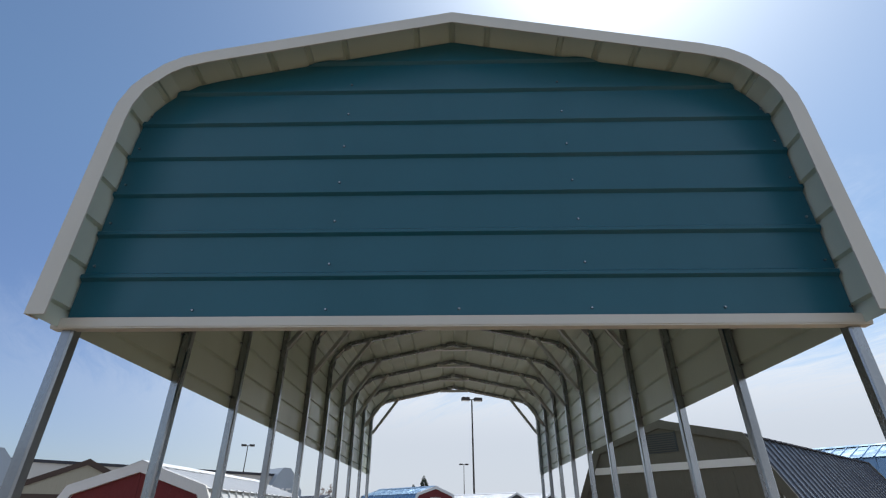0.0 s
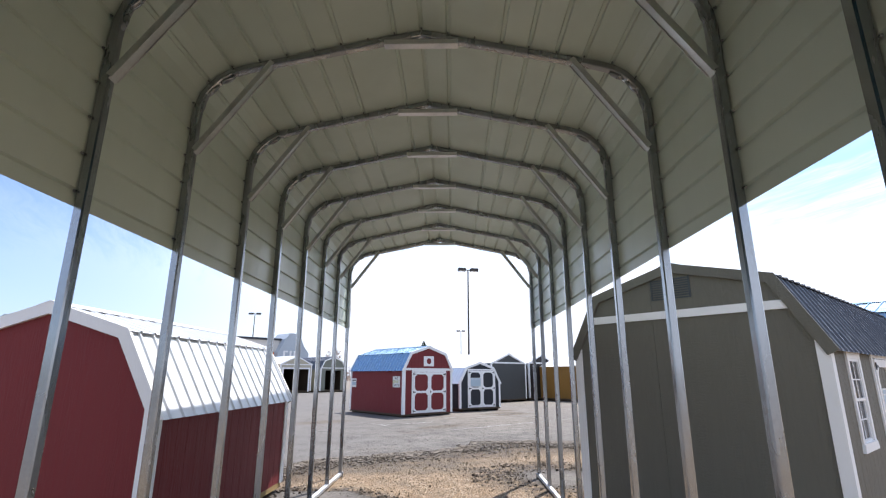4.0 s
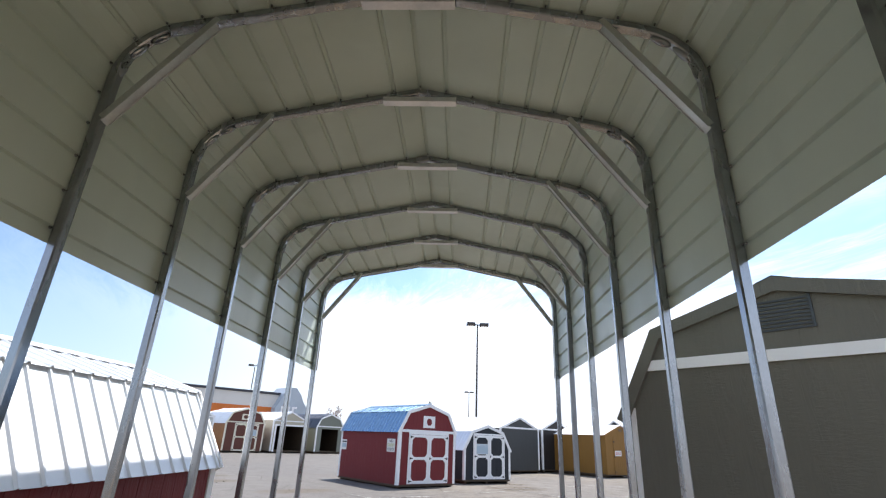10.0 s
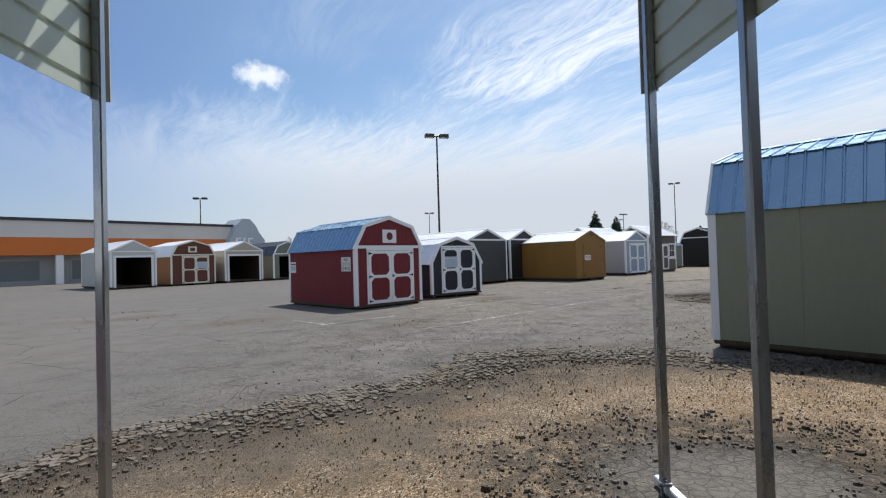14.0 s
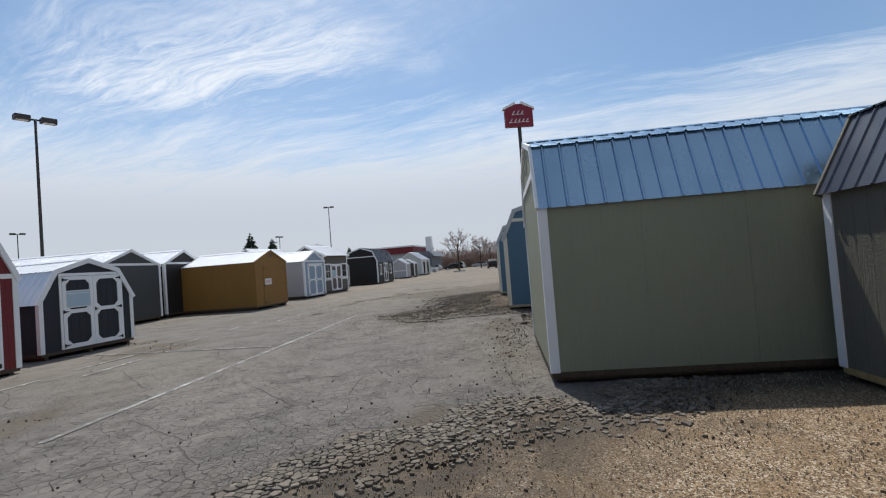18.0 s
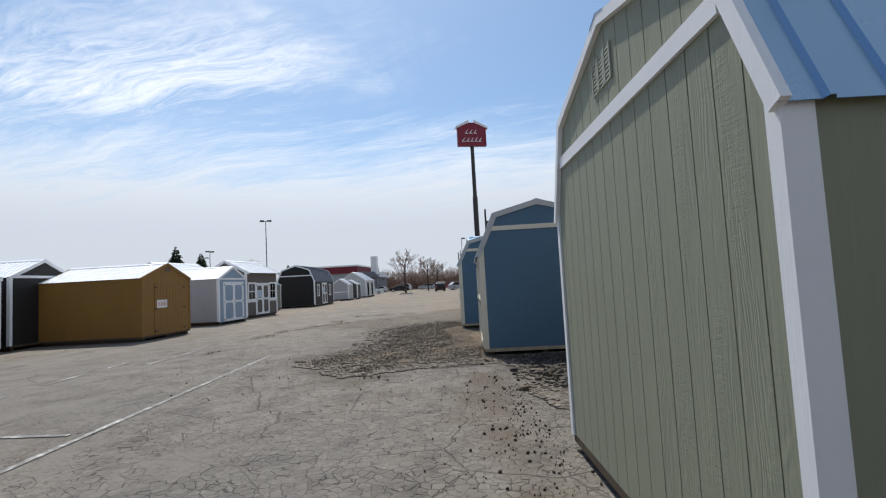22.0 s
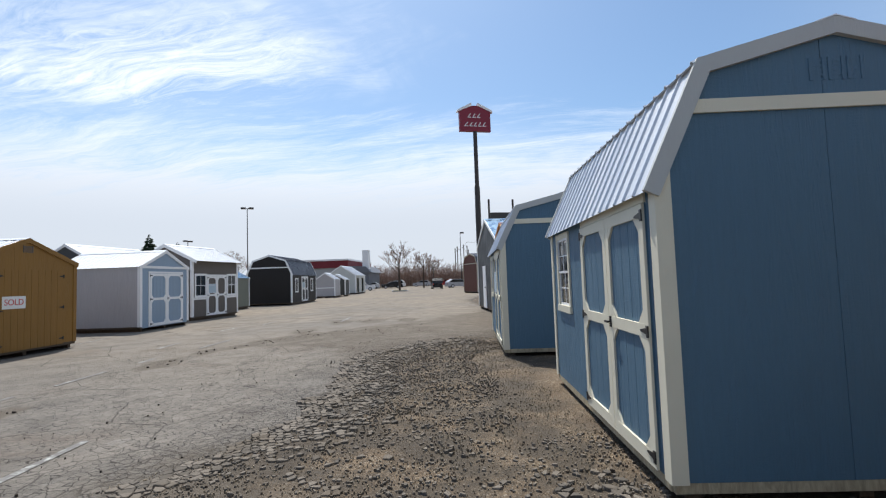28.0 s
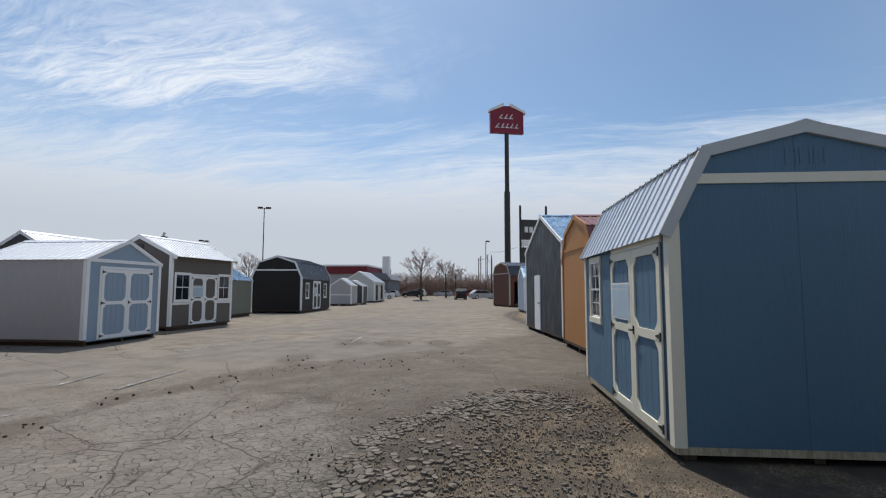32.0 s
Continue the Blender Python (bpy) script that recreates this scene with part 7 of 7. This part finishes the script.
def car(x, y, turn, colour, label, tall=1.65, long=4.5):
    key = "car_paint_%d_%d_%d" % tuple(int(c * 100) for c in colour)
    mat = paint(key, colour, 0.25, 0.05, 1.0)
    root = thing("parked_car", pose(x, y, 0, 0, 0, turn), label, "car", "parked cars")
    h, l = tall, long / 2
    side = [(-l, 0.35), (-l + 0.12, 0.25), (l - 0.12, 0.25), (l, 0.40), (l, 0.75), (l - 0.15, 0.92), (l * 0.48, 1.0), (l * 0.18, h - 0.08), (0, h), (-l * 0.62, h), (-l * 0.90, h - 0.45), (-l, 0.95)]
    m = frame_of((0, 0, 0), (1, 0, 0), (0, 0, 1))
    part("body", slab(bmesh.new(), m, side, -0.86, 0.86), mat, root)
    for s in (-1, 1):
        w = [(l * 0.40, 1.02), (l * 0.16, h - 0.14), (0, h - 0.09), (-l * 0.60, h - 0.09), (-l * 0.82, h - 0.5), (-l * 0.80, 1.02)]
        lo, hi = (0.861, 0.87) if s > 0 else (-0.87, -0.861)
        part("side_window", slab(bmesh.new(), m, w, lo, hi), M_CARGLASS, root)
        for u in (-l * 0.62, l * 0.62):
            wheel = part("wheel", cylinder(bmesh.new(), (u, s * 0.70, 0.33), (u, s * 0.88, 0.33), 0.33, n=18), M_TYRE, root)
            part("rim", cylinder(bmesh.new(), (u, s * 0.881, 0.33), (u, s * 0.89, 0.33), 0.21, n=12), M_RIM, wheel)
    mw = frame_of((l * 0.48 + 0.02, 0, 1.0), (0, 1, 0), (l * 0.18 - l * 0.48, 0, h - 1.08))
    part("windscreen", slab(bmesh.new(), mw, rect(-0.74, 0.74, 0.05, 0.58), 0.0, 0.02), M_CARGLASS, root)
    mr = frame_of((-l * 0.985, 0, 0.98), (0, -1, 0), (l * 0.09, 0, h - 1.43))
    part("rear_window", slab(bmesh.new(), mr, rect(-0.72, 0.72, 0.02, max(0.1, h - 1.5)), 0.0, 0.02), M_CARGLASS, root)
    for s in (-1, 1):
        part("tail_lamp", box(bmesh.new(), -l - 0.012, -l + 0.02, s * 0.78 - 0.07, s * 0.78 + 0.07, 0.72, 0.94), M_LIGHT, root)
        part("headlight", box(bmesh.new(), l - 0.03, l + 0.012, s * 0.70 - 0.12, s * 0.70 + 0.12, 0.58, 0.72), M_SIGNWHITE, root)


WHITE_CAR, BLACK_CAR, SILVER_CAR, RED_CAR = (0.7, 0.7, 0.7), (0.012, 0.012, 0.014), (0.38, 0.38, 0.40), (0.25, 0.02, 0.02)
car(66.5, 88.5, -44, WHITE_CAR, "white off-road estate car parked beyond the planting island", 1.75, 4.7)
car(82.0, 97.0, 140, BLACK_CAR, "black saloon parked at the far end of the lot", 1.45)
car(72.1, 75.2, 46, BLACK_CAR, "black off-road car parked facing away", 1.85, 4.3)
car(79.2, 76.0, -30, SILVER_CAR, "silver estate car parked by the lamp", 1.6, 4.9)
car(83.0, 105.5, 130, WHITE_CAR, "white car in the far parking row", 1.5)
car(87.5, 103.0, 130, SILVER_CAR, "silver car in the far parking row", 1.5)
car(93.0, 107.0, 130, WHITE_CAR, "white van-like car in the far parking row", 1.8)
car(98.0, 103.0, 130, SILVER_CAR, "grey car in the far parking row", 1.5)
car(103.0, 99.0, 130, RED_CAR, "dark red car in the far parking row", 1.5)
car(108.0, 95.0, 130, BLACK_CAR, "dark car in the far parking row", 1.6)
car(78.0, 108.5, 130, WHITE_CAR, "white pickup-sized car near the restaurant", 1.8)
car(-52.0, 68.5, 47, BLACK_CAR, "dark car parked along the shop front", 1.5)
car(-39.0, 82.0, 47, SILVER_CAR, "grey car parked along the shop front", 1.5)

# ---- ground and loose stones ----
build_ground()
for a, b in (((0.2, 16.95), (9.65, 25.45)), ((0.95, 25.95), (4.55, 21.2)), ((-0.13, 21.6), (0.42, 22.1)), ((1.0, 22.75), (2.9, 24.3)), ((3.0, 24.4), (4.5, 25.6)), ((5.2, 26.4), (6.1, 27.3)), ((6.6, 27.75), (7.3, 28.45)),
             ((7.38, 27.36), (8.3, 28.15)), ((8.55, 28.35), (9.6, 29.25)), ((10.2, 29.7), (11.2, 30.6)), ((12.0, 31.25), (12.45, 31.65)), ((13.8, 32.5), (15.35, 33.75)), ((13.2, 33.6), (14.1, 34.5)), ((16.45, 37.0), (17.5, 37.7)), ((18.6, 37.8), (19.8, 38.8)),
             ((3.1, 29.7), (5.6, 31.3)), ((12.1, 37.3), (13.5, 38.9)), ((-2.27, 18.47), (-0.52, 19.86)), ((1.0, 21.6), (2.2, 22.75)), ((-3.4, 19.6), (-2.2, 18.3)), ((20.8, 35.5), (22.7, 37.2)), ((20.8, 40.2), (24.3, 43.5)), ((22.0, 39.0), (29.0, 45.6))):
    line_strip(a, b)
plates("asphalt_rubble", "broken flat asphalt plates along the torn edge", -0.40, 0.95, -5, 9.4, 6, 19, 0.078, 0.80, M_SLAB, 41, 15000, 0.70)
plates("asphalt_rubble", "broken flat asphalt plates strewn beside the sheds", -0.30, 1.7, 8.3, 18.3, 16.5, 29.0, 0.090, 0.60, M_SLAB, 42, 15000, 0.84)
scatter("asphalt_rubble", "heap of dark broken asphalt lumps before the pavilion", pick_heap, 2600, 0.014, 0.080, 0.48, M_LUMP, 53)
scatter("earth_clods", "dark clods of dug dirt on worn spots of the lot", pick_spots, 420, 0.006, 0.028, 0.6, M_CLOD, 46)
scatter("earth_clods", "dark clods of earth and tar on the torn edge", pick_in(-0.3, 0.8, -5, 9.4, 6, 19, 0.5), 420, 0.005, 0.040, 0.5, M_CLOD, 47)
scatter("earth_clods", "dark clods of earth beside the sheds", pick_in(-0.3, 2.4, 8.3, 22, 16, 34, 0.5), 420, 0.004, 0.020, 0.5, M_CLOD, 48)
scatter("earth_clods", "dark clods of dirt strewn at the foot of the green barn", pick_foot, 260, 0.004, 0.020, 0.5, M_CLOD, 50)
scatter("earth_clods", "sparse dark clods on bare gravel", pick_in(0.5, 9.0, -3.2, 8.5, 3.0, 13.0, 0.9), 110, 0.006, 0.024, 0.55, M_CLOD, 49)
scatter("asphalt_crumbs", "small dark crumbs of asphalt and earth inside the torn edge", pick_in(0.0, 1.3, -5, 9.4, 6, 19, 1.6), 3000, 0.003, 0.017, 0.40, M_CRUMB, 54)
scatter("asphalt_crumbs", "small dark crumbs of asphalt and earth beside the sheds", pick_in(0.1, 2.4, 8.3, 18.5, 17, 29.5, 1.6), 4000, 0.004, 0.018, 0.40, M_CRUMB, 55)
scatter("earth_clods", "dark clods and grit on the sound asphalt under the carport", pick_in(-2.2, 0.2, -2.6, 0.1, 4.9, 7.9, 0.9), 220, 0.004, 0.020, 0.5, M_CLOD, 56)
scatter("loose_gravel", "loose tan gravel on bare ground", pick_in(0.0, 9.0, -3.2, 8.5, 3.0, 14.0, 4.0), 16000, 0.003, 0.008, 0.45, M_PEBBLE, 43)
scatter("loose_gravel", "loose tan gravel beside the sheds", pick_in(-0.2, 3.0, 8.5, 19, 17, 30, 4.0), 12000, 0.003, 0.009, 0.45, M_PEBBLE, 44)
scatter("asphalt_crumbs", "small flat crumbs of broken asphalt beside the sheds", pick_in(-0.1, 2.3, 8.3, 18.5, 17, 29.5, 0.8), 9000, 0.005, 0.030, 0.30, M_SLAB, 51)
scatter("asphalt_crumbs", "small flat crumbs of broken asphalt along the torn edge", pick_in(-0.2, 0.8, -5, 9.4, 6, 19, 0.8), 9000, 0.005, 0.028, 0.35, M_SLAB, 52)
scatter("asphalt_crumbs", "scattered crumbs on the asphalt", pick_in(-3.0, -0.3, -2, 18, 10, 32, 0.9), 600, 0.005, 0.016, 0.6, M_CLOD, 45)
